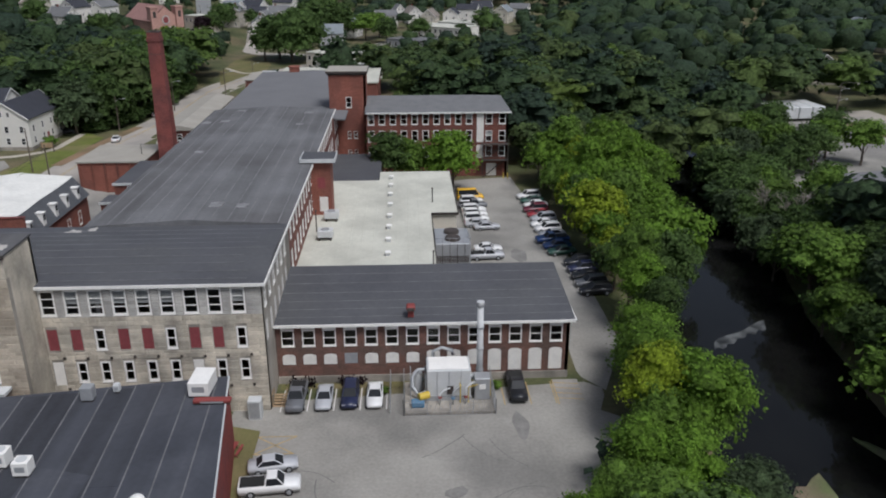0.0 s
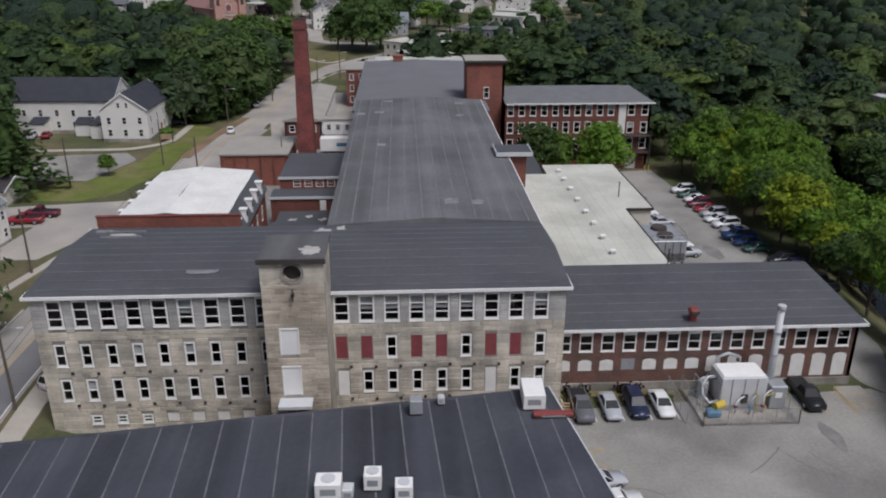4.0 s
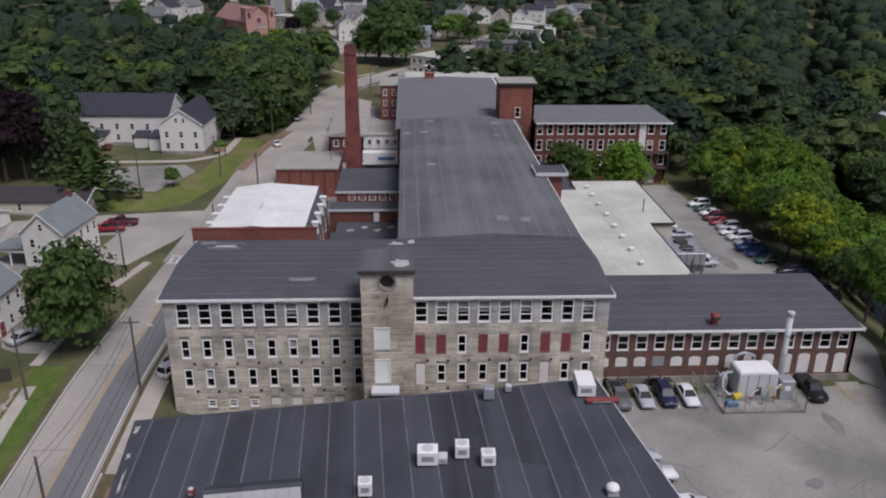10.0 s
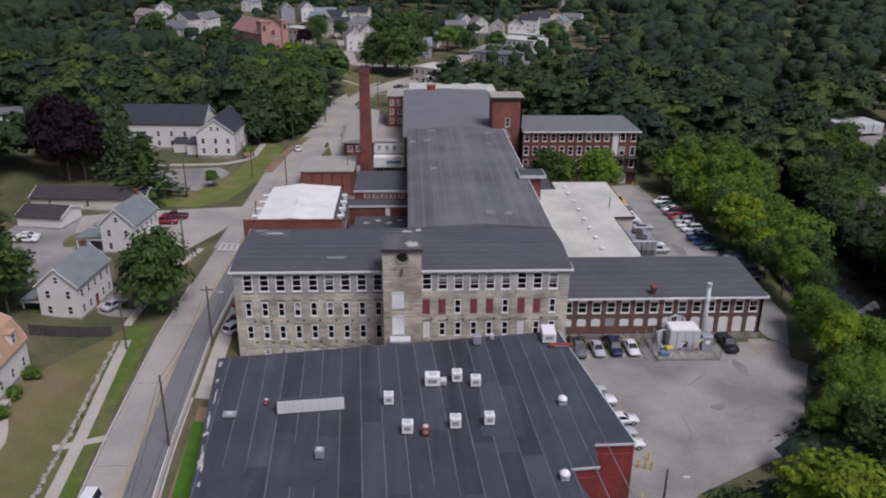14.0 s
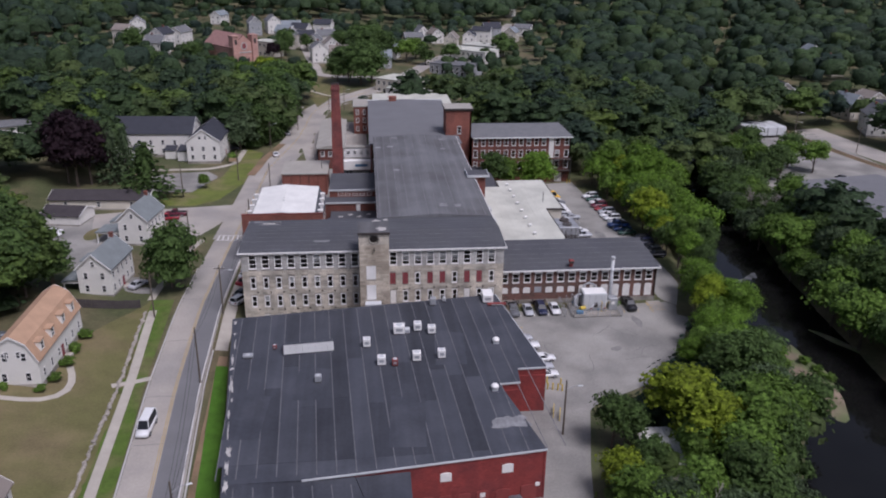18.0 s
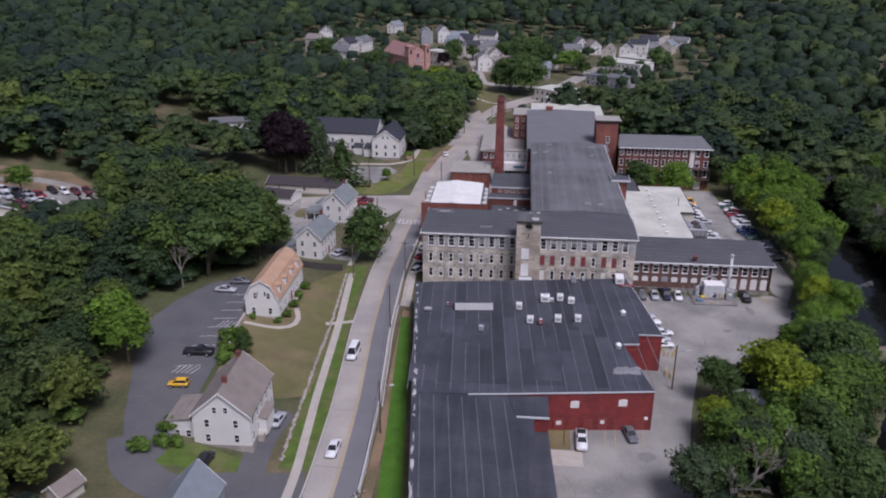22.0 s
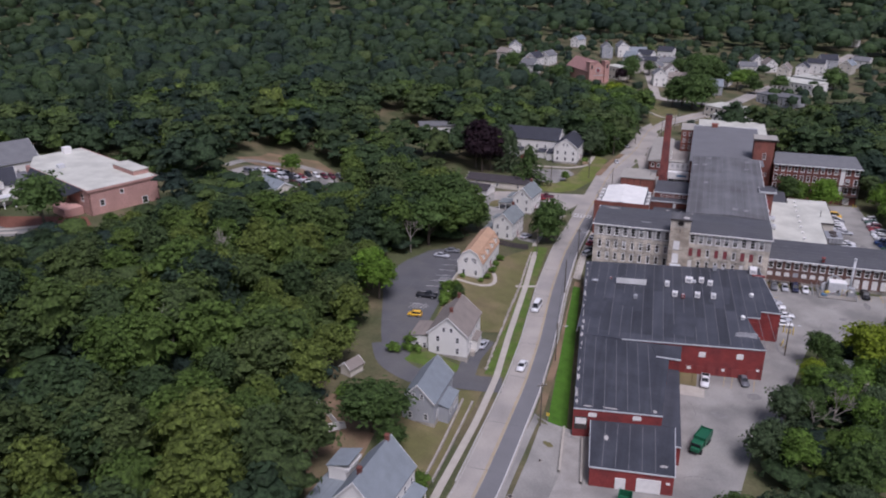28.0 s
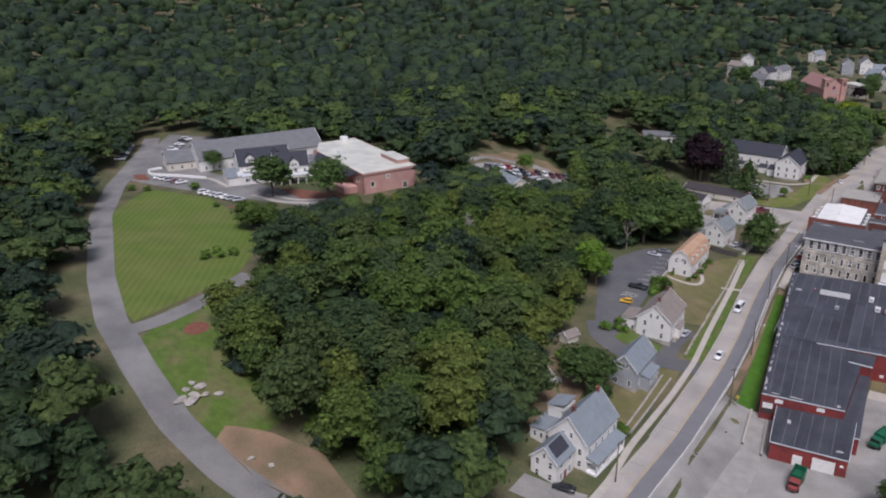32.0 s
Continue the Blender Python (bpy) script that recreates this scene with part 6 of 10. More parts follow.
prof = [(-0.7, 0), (-0.2, 1.75), (0.2, 1.8), (3.0, 0.1), (3.0, 0)]
l0, l1 = [bm.verts.new((-4.1, y, z)) for y, z in prof], [bm.verts.new((4.1, y, z)) for y, z in prof]
bm.faces.new(l0[::-1])
bm.faces.new(l1)
for i in range(len(prof)):
    j = (i + 1) % len(prof)
    bm.faces.new((l0[i], l0[j], l1[j], l1[i]))
part("body", bm, M_ROOFSHED, sk)
for x0_, x1_ in [(-4.0 + 1.0 * i + 0.006, -3.0 + 1.0 * i - 0.006) for i in range(8)]:
    bm = bmesh.new()
    face(bm, [(x0_, -0.72, 0.25), (x1_, -0.72, 0.25), (x1_, -0.28, 1.7), (x0_, -0.28, 1.7)])
    bmesh.ops.solidify(bm, geom=bm.faces[:], thickness=0.05)
    part("face_panel", bm, M_MONITOR, sk, "white face panel")


def air_unit(x, y, w, d, hgt, m_, label, name="rooftop_unit", top=True):
    z = zs_(x, y) if y > 17 else zlow(x, y)
    u = thing(name, label, "air unit", (x, y, z - 0.02), rng.uniform(-4, 4), group="rooftop units of the shed")
    part("curb", boxes((-w / 2 + 0.1, w / 2 - 0.1, -d / 2 + 0.1, d / 2 - 0.1, 0, 0.2)), M_DARKMETAL, u)
    part("casing", bevel_box(-w / 2, w / 2, -d / 2, d / 2, 0.2, hgt, 0.05), m_, u)
    if top:
        part("grille", tube(bmesh.new(), [(0, 0, hgt), (0, 0, hgt + 0.06)], [min(w, d) * 0.36] * 2, 14), M_PALEMETAL, u)
    part("vent_slot", boxes((-w * 0.3, w * 0.3, -d / 2 - 0.01, -d / 2 + 0.02, hgt * 0.4, hgt * 0.75)), M_GREYMETAL, u)
    return u


for x, y, w, d, hh in ((-36.2, 54.6, 1.9, 1.5, 1.6), (-33.0, 55.4, 1.3, 1.3, 1.5), (-30.7, 54.1, 1.3, 1.2, 1.4), (-41.7, 50.5, 1.2, 1.2, 1.5), (-39.4, 44.3, 1.3, 1.2, 1.5), (-33.8, 45.1, 1.3, 1.3, 1.5), (-29.8, 45.5, 1.2, 1.1, 1.5)):
    air_unit(x, y, w, d, hh, M_WHITE, "white box air unit on the shed roof")
air_unit(-34.8, 54.5, 0.8, 1.0, 0.9, M_PALEMETAL, "small white fan box beside an air unit")
air_unit(-29.6, 65.0, 1.1, 1.0, 1.5, M_GREYMETAL, "grey air unit with a rusty top", top=False)
air_unit(-27.4, 66.2, 0.6, 0.6, 0.9, M_PALEMETAL, "small pale vent box")
air_unit(-37.3, 43.7, 0.9, 0.9, 1.2, M_REDMETAL, "small rusty red air unit")
air_unit(-49.1, 40.0, 1.0, 0.9, 1.2, M_GREYMETAL, "grey louvred vent box")
air_unit(-60.7, 48.6, 1.6, 1.0, 0.6, M_GREYMETAL, "low grey roof fan")
air_unit(-56.7, 51.0, 0.6, 0.6, 0.8, M_REDMETAL, "small dark red vent")
air_unit(-19.4, 66.0, 1.9, 3.0, 1.6, M_WHITE, "large white rooftop unit at the shed's corner", top=False)
air_unit(-18.0, 63.6, 3.4, 0.7, 0.5, M_REDMETAL, "low red duct beside the white unit", top=False)
for x, y in ((-20.4, 49.4), (-22.8, 35.0)):
    u = thing("roof_vent", "white domed roof vent", "roof vent", (x, y, zs_(x, y)))
    part("curb", bevel_box(-0.45, 0.45, -0.45, 0.45, 0, 0.5, 0.04), M_PALEMETAL, u)
    part("dome", tube(bmesh.new(), [(0, 0, 0.5), (0, 0, 0.75), (0, 0, 0.95), (0, 0, 1.05)], [0.62, 0.58, 0.4, 0.12], 16), M_WHITE, u, "", True)

# ---- buildings west of the long mill ----
mb = thing("mansard_building", "brick building with slate mansard sides and a white roof sheet", "building")
part("wall", boxes((-68.2, -51.8, 103.2, 126.0, 0, 9.0)), M_BRICKO, mb)
part("parapet", boxes((-68.8, -51.0, 102.7, 103.15, 0, 12.9)), M_BRICKO, mb, "brick end wall rising above the roof")
part("parapet_cap", boxes((-68.9, -50.9, 102.62, 103.2, 12.9, 13.02)), M_STACKBRICK, mb)
bm = bmesh.new()
lo, hi = [(-68.6, 103.2), (-51.4, 103.2), (-51.4, 126.2), (-68.6, 126.2)], [(-66.6, 103.21), (-53.0, 103.21), (-53.0, 124.6), (-66.6, 124.6)]
for i in range(4):
    j = (i + 1) % 4
    face(bm, [(*lo[i], 9.0), (*lo[j], 9.0), (*hi[j], 12.4), (*hi[i], 12.4)])
face(bm, [(*p, 12.38) for p in hi])
part("mansard", bm, M_SLATE, mb, "slate mansard slope")
bm = bmesh.new()
for (xa, za), (xb, zb) in (((-66.7, 12.5), (-60.4, 13.2)), ((-60.4, 13.2), (-52.9, 12.45))):
    for k in range(5):
        ya, yb = 103.2 + k * 4.28, 103.2 + (k + 1) * 4.28
        w0, w1 = 0.09 * math.sin(k * 2.1), 0.09 * math.sin((k + 1) * 2.1)
        face(bm, [(xa, ya, za + w0), (xb, ya, zb - w0), (xb, yb, zb - w1), (xa, yb, za + w1)])
part("roof_sheet", bm, M_TENT, mb, "white roof sheet with a low ridge")
for i in range(5):
    y = 105.6 + i * 4.2
    for x, s in ((-52.0, 1), (-68.0, -1)):
        d = part("dormer", boxes((-0.6, 0.45, -0.42, 0.42, 9.5, 11.3), (-0.7, 0.55, -0.52, 0.52, 11.3, 11.45)), M_WHITE, mb, "white dormer")
        d.matrix_basis = pose(x, y, 0, 0, 0, 0 if s > 0 else 180)
        part("pane", boxes((0.45, 0.48, -0.3, 0.3, 10.3, 11.1)), M_CARGLASS, d)
    window(mb, (-51.8, 103.2), 90, 1.6 + i * 4.2, 5.4, 1.1, 2.2, 1)
bh = thing("boiler_house", "square brick boiler house with a tan gravel roof", "building")
part("wall", boxes((-65.4, -52.6, 157.2, 171.0, 0, 6.2)), M_BRICKO, bh)
part("roof", boxes((-65.7, -52.3, 156.9, 171.3, 6.2, 6.5)), M_TANROOF, bh)
for i in range(6):
    part("pier", boxes((-65.4 + 2.48 * i, -65.0 + 2.48 * i, 157.0, 157.19, 0, 6.19)), M_BRICK, bh)
v = thing("vent_pipe", "thin pipe on the boiler house roof", "vent pipe", (-54.3, 162.5, 6.5))
part("pipe", tube(bmesh.new(), [(0, 0, 0), (0, 0, 2.2)], [0.08, 0.08], 8), M_DARKMETAL, v)
lb = thing("link_building", "low brick link buildings with dark flat roofs and white edges", "building")
for x0, x1, y0, y1, z in ((-51.0, -39.0, 136.0, 151.6, 8.0), (-52.0, -39.0, 131.4, 135.9, 6.0), (-50.5, -39.0, 124.0, 131.3, 3.6), (-51.0, -39.0, 118.0, 123.9, 4.4)):
    part("wall", boxes((x0, x1, y0, y1, 0, z - 0.3)), M_BRICK, lb)
    part("roof", boxes((x0 - 0.1, x1, y0 - 0.1, y1, z - 0.3, z)), M_ROOF, lb)
    part("roof_edge", boxes((x0 - 0.2, x1, y0 - 0.25, y0 - 0.11, z - 0.35, z + 0.08)), M_PALEMETAL, lb)
for i in range(5):
    window(lb, (-51, 136.0), 0, 2.2 + 1.9 * i, 6.25, 1.3, 1.2, 1, 0.1, False)
part("white_door", boxes((-44.0, -43.0, 131.2, 131.39, 3.7, 5.4)), M_WHITE, lb)
for i in range(4):
    patch(lb, -48 + 2.4 * i, 127 + (i % 2) * 1.5, 3.602, 1.6, 1.4, M_PALEPATCH, i * 20, 0.6, 40 + i)
ch = thing("mill_chimney", "tall tapering square brick mill chimney", "chimney", (-49.6, 165.3, -1.0))
bm = bmesh.new()
rings = []
for z, w in ((0, 1.75), (9, 1.6), (20, 1.38), (29.8, 1.18), (29.85, 1.3), (30.6, 1.3), (30.65, 1.18), (31.6, 1.16)):
    rings.append([bm.verts.new((sx * w, sy * w, z)) for sx, sy in ((-1, -1), (1, -1), (1, 1), (-1, 1))])
for r0, r1 in zip(rings, rings[1:]):
    for k in range(4):
        bm.faces.new((r0[k], r0[(k + 1) % 4], r1[(k + 1) % 4], r1[k]))
part("shaft", bm, M_STACKBRICK, ch)
part("flue_rim", boxes((-1.16, 1.16, -1.16, -0.8, 31.6, 31.8), (-1.16, 1.16, 0.8, 1.16, 31.6, 31.8), (-1.16, -0.8, -0.8, 0.8, 31.6, 31.8), (0.8, 1.16, -0.8, 0.8, 31.6, 31.8)), M_DARKMETAL, ch)
for z in (9.5, 14, 18.5, 23, 27.3):
    w = 1.77 - z * 0.0198
    part("band", boxes((-w, w, -w, w, z, z + 0.15)), M_DARKMETAL, ch)
of = thing("mill_office", "low brick and white office range beside the mill", "building")
wall(of, "wall", (-56.8, 185.3), 0, 8.2, 0, 6.4, [(1, 2.3, 4, 5.6), (3.4, 4.7, 4, 5.6), (5.8, 7.1, 4, 5.6), (1, 2.3, 0.9, 2.5)], M_BRICK, 0.4)
for u, z in ((1, 4), (3.4, 4), (5.8, 4), (1, 0.9)):
    window(of, (-56.8, 185.3), 0, u, z, 1.3, 1.6, 1)
hs = [(1.2 + 2.6 * i, 2.5 + 2.6 * i, 3.9, 5.6) for i in range(15)]
wall(of, "wall", (-48.6, 185.3), 90, 42, 0, 6.4, hs, M_WHITE, 0.3)
for a, b, c, e in hs:
    window(of, (-48.6, 185.3), 90, a, c, b - a, e - c, 1)
wall(of, "wall", (-56.8, 227), -90, 41.7, 0, 6.4, [], M_BRICK, 0.3)
wall(of, "wall", (-48.6, 227), 180, 8.2, 0, 6.4, [], M_BRICK, 0.3)
low_roof(of, -57.3, -48.1, 184.9, 227.5, 6.7, 1.0, False, M_TANROOF)
ft = thing("covered_bridge", "white enclosed bridge between office and mill", "bridge")
wall(ft, "wall", (-48.5, 185.6), 0, 9.1, 3.4, 6.6, [(1.0 + 2.1 * i, 2.1 + 2.1 * i, 4.3, 5.7) for i in range(4)], M_WHITE, 0.2)
for i in range(4):
    window(ft, (-48.5, 185.6), 0, 1.0 + 2.1 * i, 4.3, 1.1, 1.4, 1)
part("deck", boxes((-48.5, -39.4, 185.9, 188.5, 3.2, 3.5)), M_WHITE, ft)
part("roof", boxes((-48.6, -39.4, 185.4, 188.8, 6.61, 6.85)), M_TANROOF, ft)
part("wall", boxes((-48.5, -39.4, 188.3, 188.5, 3.5, 6.6)), M_WHITE, ft)
br = thing("brick_house_far", "small three-storey brick house with white windows beside the mill", "building")
wall(br, "wall", (-45.6, 232), 0, 5.6, 0, 10.4, [(0.8 + 2.6 * (i % 2), 2.0 + 2.6 * (i % 2), 1.4 + 3.1 * (i // 2), 3.2 + 3.1 * (i // 2)) for i in range(6)], M_BRICKO, 0.4)
for i in range(6):
    window(br, (-45.6, 232), 0, 0.8 + 2.6 * (i % 2), 1.4 + 3.1 * (i // 2), 1.2, 1.8, 1, 0.16)
part("wall", boxes((-45.6, -40, 232.41, 246, 0, 10.4)), M_BRICKO, br)
part("roof", boxes((-45.9, -39.7, 231.7, 246.3, 10.41, 10.7)), M_TANROOF, br)
wb = thing("white_roof_shop", "low shop block with a white flat roof beyond the mill", "building")
part("wall", boxes((-38, -8, 232, 262, 0, 9.4)), M_BRICKO, wb)
part("roof", boxes((-38.3, -7.7, 231.7, 262.3, 9.4, 9.8)), M_WHITEROOF, wb)
tr = thing("box_trailer", "white box trailer parked between the buildings", "trailer", (-43.6, 161, 0.05))
part("box", bevel_box(-4.2, 4.2, -1.25, 1.25, 1.1, 3.9, 0.05), M_WHITE, tr)
part("sign_bar", boxes((-0.6, 2.0, -1.28, -1.251, 2.4, 2.9)), M_BLUEPAINT, tr, "blue lettering bar")
for x in (-3.2, -2.1):
    part("wheel", tube(bmesh.new(), [(x, -1.2, 0.5), (x, 1.2, 0.5)], [0.5, 0.5], 14), M_RUBBER, tr)
part("landing_leg", boxes((2.8, 3.0, -0.9, -0.7, 0, 1.1), (2.8, 3.0, 0.7, 0.9, 0, 1.1)), M_DARKMETAL, tr)

trl = thing("box_trailer", "white box trailer parked behind the low roofs", "trailer", (-43.4, 180.0, 0.05))
part("body", bevel_box(-5.0, 5.0, -1.25, 1.25, 1.1, 4.0, 0.06), M_WHITE, trl)
part("lettering_panel", boxes((-1.4, 2.6, -1.27, -1.25, 2.2, 3.0)), M_BLUEPAINT, trl, "faded blue lettering band")
part("chassis", boxes((-4.8, 4.8, -1.0, 1.0, 0.8, 1.1)), M_DARKMETAL, trl)
for x in (-3.9, -2.8, 3.4):
    for y in (-1.1, 1.1):
        part("wheel", tube(bmesh.new(), [(x, y - 0.14, 0.5), (x, y + 0.14, 0.5)], [0.5, 0.5], 14), M_RUBBER, trl)
wr_ = thing("weir", "low river weir with foaming water", "weir", kind="structure")
bm = bmesh.new()
for i in range(14):
    u0, u1 = i / 14, (i + 1) / 14
    P = lambda u, k: (42.2 + 9.6 * u - 0.3 * k, 96.4 + 6.2 * u - k * 0.9 + 0.25 * math.sin(9 * u + k), -4.42 - 0.05 * k + 0.03 * math.sin(31 * u + 5 * k))
    for k in range(3):
        face(bm, [P(u0, k), P(u1, k), P(u1, k + 1), P(u0, k + 1)])
part("foam", bm, mat("foaming_water", (0.10, 0.105, 0.105), rough=0.5, var=0.5, scale=0.6, fine=3, second=(0.015, 0.016, 0.016), patch=0.5), wr_)

# ---- houses ----
FLATWIN = {}


def flat_window(parent, m, w, h_):
    """A small sash window set on a wall: white frame, dark pane, sill."""
    k = (round(w, 2), round(h_, 2))
    if k not in FLATWIN:
        a = frame_mesh(w, h_, [(0.1, w - 0.1, 0.1, h_ / 2 - 0.04), (0.1, w - 0.1, h_ / 2 + 0.04, h_ - 0.1)], -0.06, 0.02)
        face(a, [(0.05, -0.015, 0.05), (w - 0.05, -0.015, 0.05), (w - 0.05, -0.015, h_ - 0.05), (0.05, -0.015, h_ - 0.05)], 1)
        f = bpy.data.meshes.new("window")
        a.to_mesh(f)
        a.free()
        f.materials.append(M_WHITE)
        f.materials.append(M_CARGLASS)
        FLATWIN[k] = f
    share("window", FLATWIN[k], parent, m)


def roof_slabs(bm, prof, y0, y1, t=0.18):
    for (xa, za), (xb, zb) in zip(prof, prof[1:]):
        q = [(xa, y0, za), (xb, y0, zb), (xb, y1, zb), (xa, y1, za)]
        lo = [(x, y, z - t) for x, y, z in q]
        face(bm, q)
        face(bm, lo[::-1])
        face(bm, [lo[0], lo[1], q[1], q[0]])
        face(bm, [lo[2], lo[3], q[3], q[2]])
    for x, z in (prof[0], prof[-1]):
        face(bm, [(x, y0, z - t), (x, y1, z - t), (x, y1, z), (x, y0, z)])


def house(label, cx, cy, w, d, base, eave, rise, wallm, roofm, turn=0.0, ng=2, ns=4, chimneys=(), gambrel=False, name="house", category="house", group="", attic=True, over=0.35, ww=0.9, wh=1.5, frontdoor=True, storeys=None):
    """A gabled house; its ridge runs along its own y."""
    ob = thing(name, label, category, (cx, cy, base), turn, group)
    hw, hd = w / 2, d / 2
    apex = eave + rise
    if gambrel:
        prof = [(-hw, eave), (-hw * 0.62, eave + rise * 0.66), (0, apex), (hw * 0.62, eave + rise * 0.66), (hw, eave)]
    else:
        prof = [(-hw, eave), (0, apex), (hw, eave)]
    bm = bmesh.new()
    prism_pts = [(-hw, -1.2)] + [(hw, -1.2)] + [(x, z) for x, z in reversed(prof)]
    for y, flip in ((-hd, False), (hd, True)):
        vs_ = [(x, y, z) for x, z in prism_pts]
        face(bm, vs_ if not flip else vs_[::-1])
    for x in (-hw, hw):
        face(bm, [(x, -hd, -1.2), (x, hd, -1.2), (x, hd, eave), (x, -hd, eave)])
    part("wall", bm, wallm, ob)
    bm = bmesh.new()
    k = over / hw
    s0 = (prof[1][1] - prof[0][1]) / (prof[1][0] - prof[0][0])
    rp = [(prof[0][0] - over, prof[0][1] - over * s0 + 0.2)] + [(x, z + 0.2) for x, z in prof[1:-1]] + [(prof[-1][0] + over, prof[-1][1] - over * s0 + 0.2)]
    roof_slabs(bm, rp, -hd - over * 0.8, hd + over * 0.8)
    part("roof", bm, roofm, ob)
    for y0_, y1_ in ((-hd - over * 0.8 - 0.06, -hd - over * 0.8), (hd + over * 0.8, hd + over * 0.8 + 0.06)):
        bm = bmesh.new()
        for (xa, za), (xb, zb) in zip(rp, rp[1:]):
            q = [(xa, y0_, za - 0.3), (xb, y0_, zb - 0.3), (xb, y0_, zb + 0.03), (xa, y0_, za + 0.03)]
            face(bm, q)
            face(bm, [(x, y1_, z) for x, y, z in q])
            face(bm, [q[3], q[2], (xb, y1_, zb + 0.03), (xa, y1_, za + 0.03)])
        bmesh.ops.remove_doubles(bm, verts=bm.verts[:], dist=0.001)
        part("bargeboard", bm, M_WHITE, ob)
    n = storeys or max(1, int(eave / 2.8))
    for s in range(n):
        z = 0.9 + s * 2.75
        for i in range(ng):
            u = -hw + w * (i + 0.5) / ng - ww / 2
            flat_window(ob, pose(u, -hd, z), ww, wh)
        for i in range(ns):
            u = -hd + d * (i + 0.5) / ns - ww / 2
            flat_window(ob, pose(hw, u, z, 0, 0, 90), ww, wh)
            flat_window(ob, pose(-hw, -u, z, 0, 0, -90), ww, wh)
    if attic and rise > 2:
        for u in ((-0.9, 0.9) if gambrel or rise > 3.2 else (0,)):
            flat_window(ob, pose(u - 0.4, -hd, eave + 0.35), 0.8, 1.2)
    if frontdoor:
        part("door", boxes((hw, hw + 0.06, -0.5, 0.5, 0, 2.1)), M_REDDOOR, ob)
        part("stoop", boxes((hw, hw + 1.2, -0.9, 0.9, -1, 0.0)), M_CONC, ob)
    part("foundation", boxes((-hw - 0.03, hw + 0.03, -hd - 0.03, hd + 0.03, -1.6, 0.35)), M_MORTAR, ob)
    for x, y in chimneys:
        part("chimney", boxes((x - 0.35, x + 0.35, y - 0.35, y + 0.35, apex - 1.6, apex + 0.9), (x - 0.42, x + 0.42, y - 0.42, y + 0.42, apex + 0.9, apex + 1.05)), M_BRICK, ob, "red brick chimney")
    return ob


def lean_to(parent, x0, x1, y0, y1, z0, zhi, zlo, wallm, roofm, high="x0", name="porch"):
    bm = boxes((x0, x1, y0, y1, z0, min(zhi, zlo)))
    part(name, bm, wallm, parent)
    bm = bmesh.new()
    zz = {"x0": (zhi, zlo, zlo, zhi), "x1": (zlo, zhi, zhi, zlo), "y0": (zhi, zhi, zlo, zlo), "y1": (zlo, zlo, zhi, zhi)}[high]
    q = [(x, y, z) for (x, y), z in zip(((x0 - 0.2, y0 - 0.2), (x1 + 0.2, y0 - 0.2), (x1 + 0.2, y1 + 0.2), (x0 - 0.2, y1 + 0.2)), zz)]
    face(bm, q)
    lo = [(x, y, z - 0.15) for x, y, z in q]
    face(bm, lo[::-1])
    for i in range(4):
        j = (i + 1) % 4
        face(bm, [lo[i], lo[j], q[j], q[i]])
    part("porch_roof", bm, roofm, parent)


# peach-roofed house
o = house("white clapboard house with a peach gambrel roof on a dry lawn", -96.2, 57.4, 7.2, 19.5, 4.1, 4.6, 4.0, M_CLAP, M_PEACHROOF, ng=2, ns=6, gambrel=True, over=0.25, storeys=1)
for y in (-7, -2.5, 2.5, 7):
    d_ = part("dormer", boxes((2.3, 3.5, y - 0.8, y + 0.8, 5.0, 6.7)), M_CLAP, o, "small white wall dormer")
    part("dormer_roof", boxes((2.0, 3.7, y - 0.95, y + 0.95, 6.7, 6.85)), M_PEACHROOF, d_)
    flat_window(o, pose(3.5, y - 0.5, 5.1, 0, 0, 90), 1.0, 1.4)
for x in (-1.7, 1.1):
    flat_window(o, pose(x, -9.75, 4.4), 0.9, 1.5)
# white two-family house
o = house("white clapboard house with a taupe gable roof and two chimneys", -88.9, 9.6, 9.4, 13.2, 3.3, 5.9, 4.1, M_CLAP, M_TAUPEROOF, ng=2, ns=5, chimneys=((0, -3.2), (-0.3, 5.2)), turn=2)
lean_to(o, -9.4, -4.7, -5.6, 1.8, -0.8, 4.6, 4.0, M_CLAP, M_TAUPEROOF, "x1", "side_wing")
flat_window(o, pose(-8.2, -5.6, 0.9), 0.9, 1.4)
flat_window(o, pose(-6.4, -5.6, 0.9), 0.9, 1.4)
part("porch_step", boxes((4.7, 5.6, -3.4, -1.6, -1, 0.3)), M_CONC, o)
lean_to(o, 4.7, 6.0, -2.2, 2.4, -0.4, 3.2, 2.8, M_CLAP, M_TAUPEROOF, "x0", "entry_porch")
# grey house
o = house("grey clapboard cottage with a grey shingle roof", -86.1, -18.6, 6.8, 12.6, 3.2, 5.2, 3.6, M_CLAPGREY, M_BLUEROOF, ng=2, ns=3)
lean_to(o, 3.4, 5.6, -3.5, 3.5, -1, 3.6, 2.8, M_CLAPGREY, M_BLUEROOF, "x0", "porch")
for u in (-2.4, 0.0, 1.6):
    flat_window(o, pose(5.6, u, 0.6, 0, 0, 90), 0.9, 1.4)
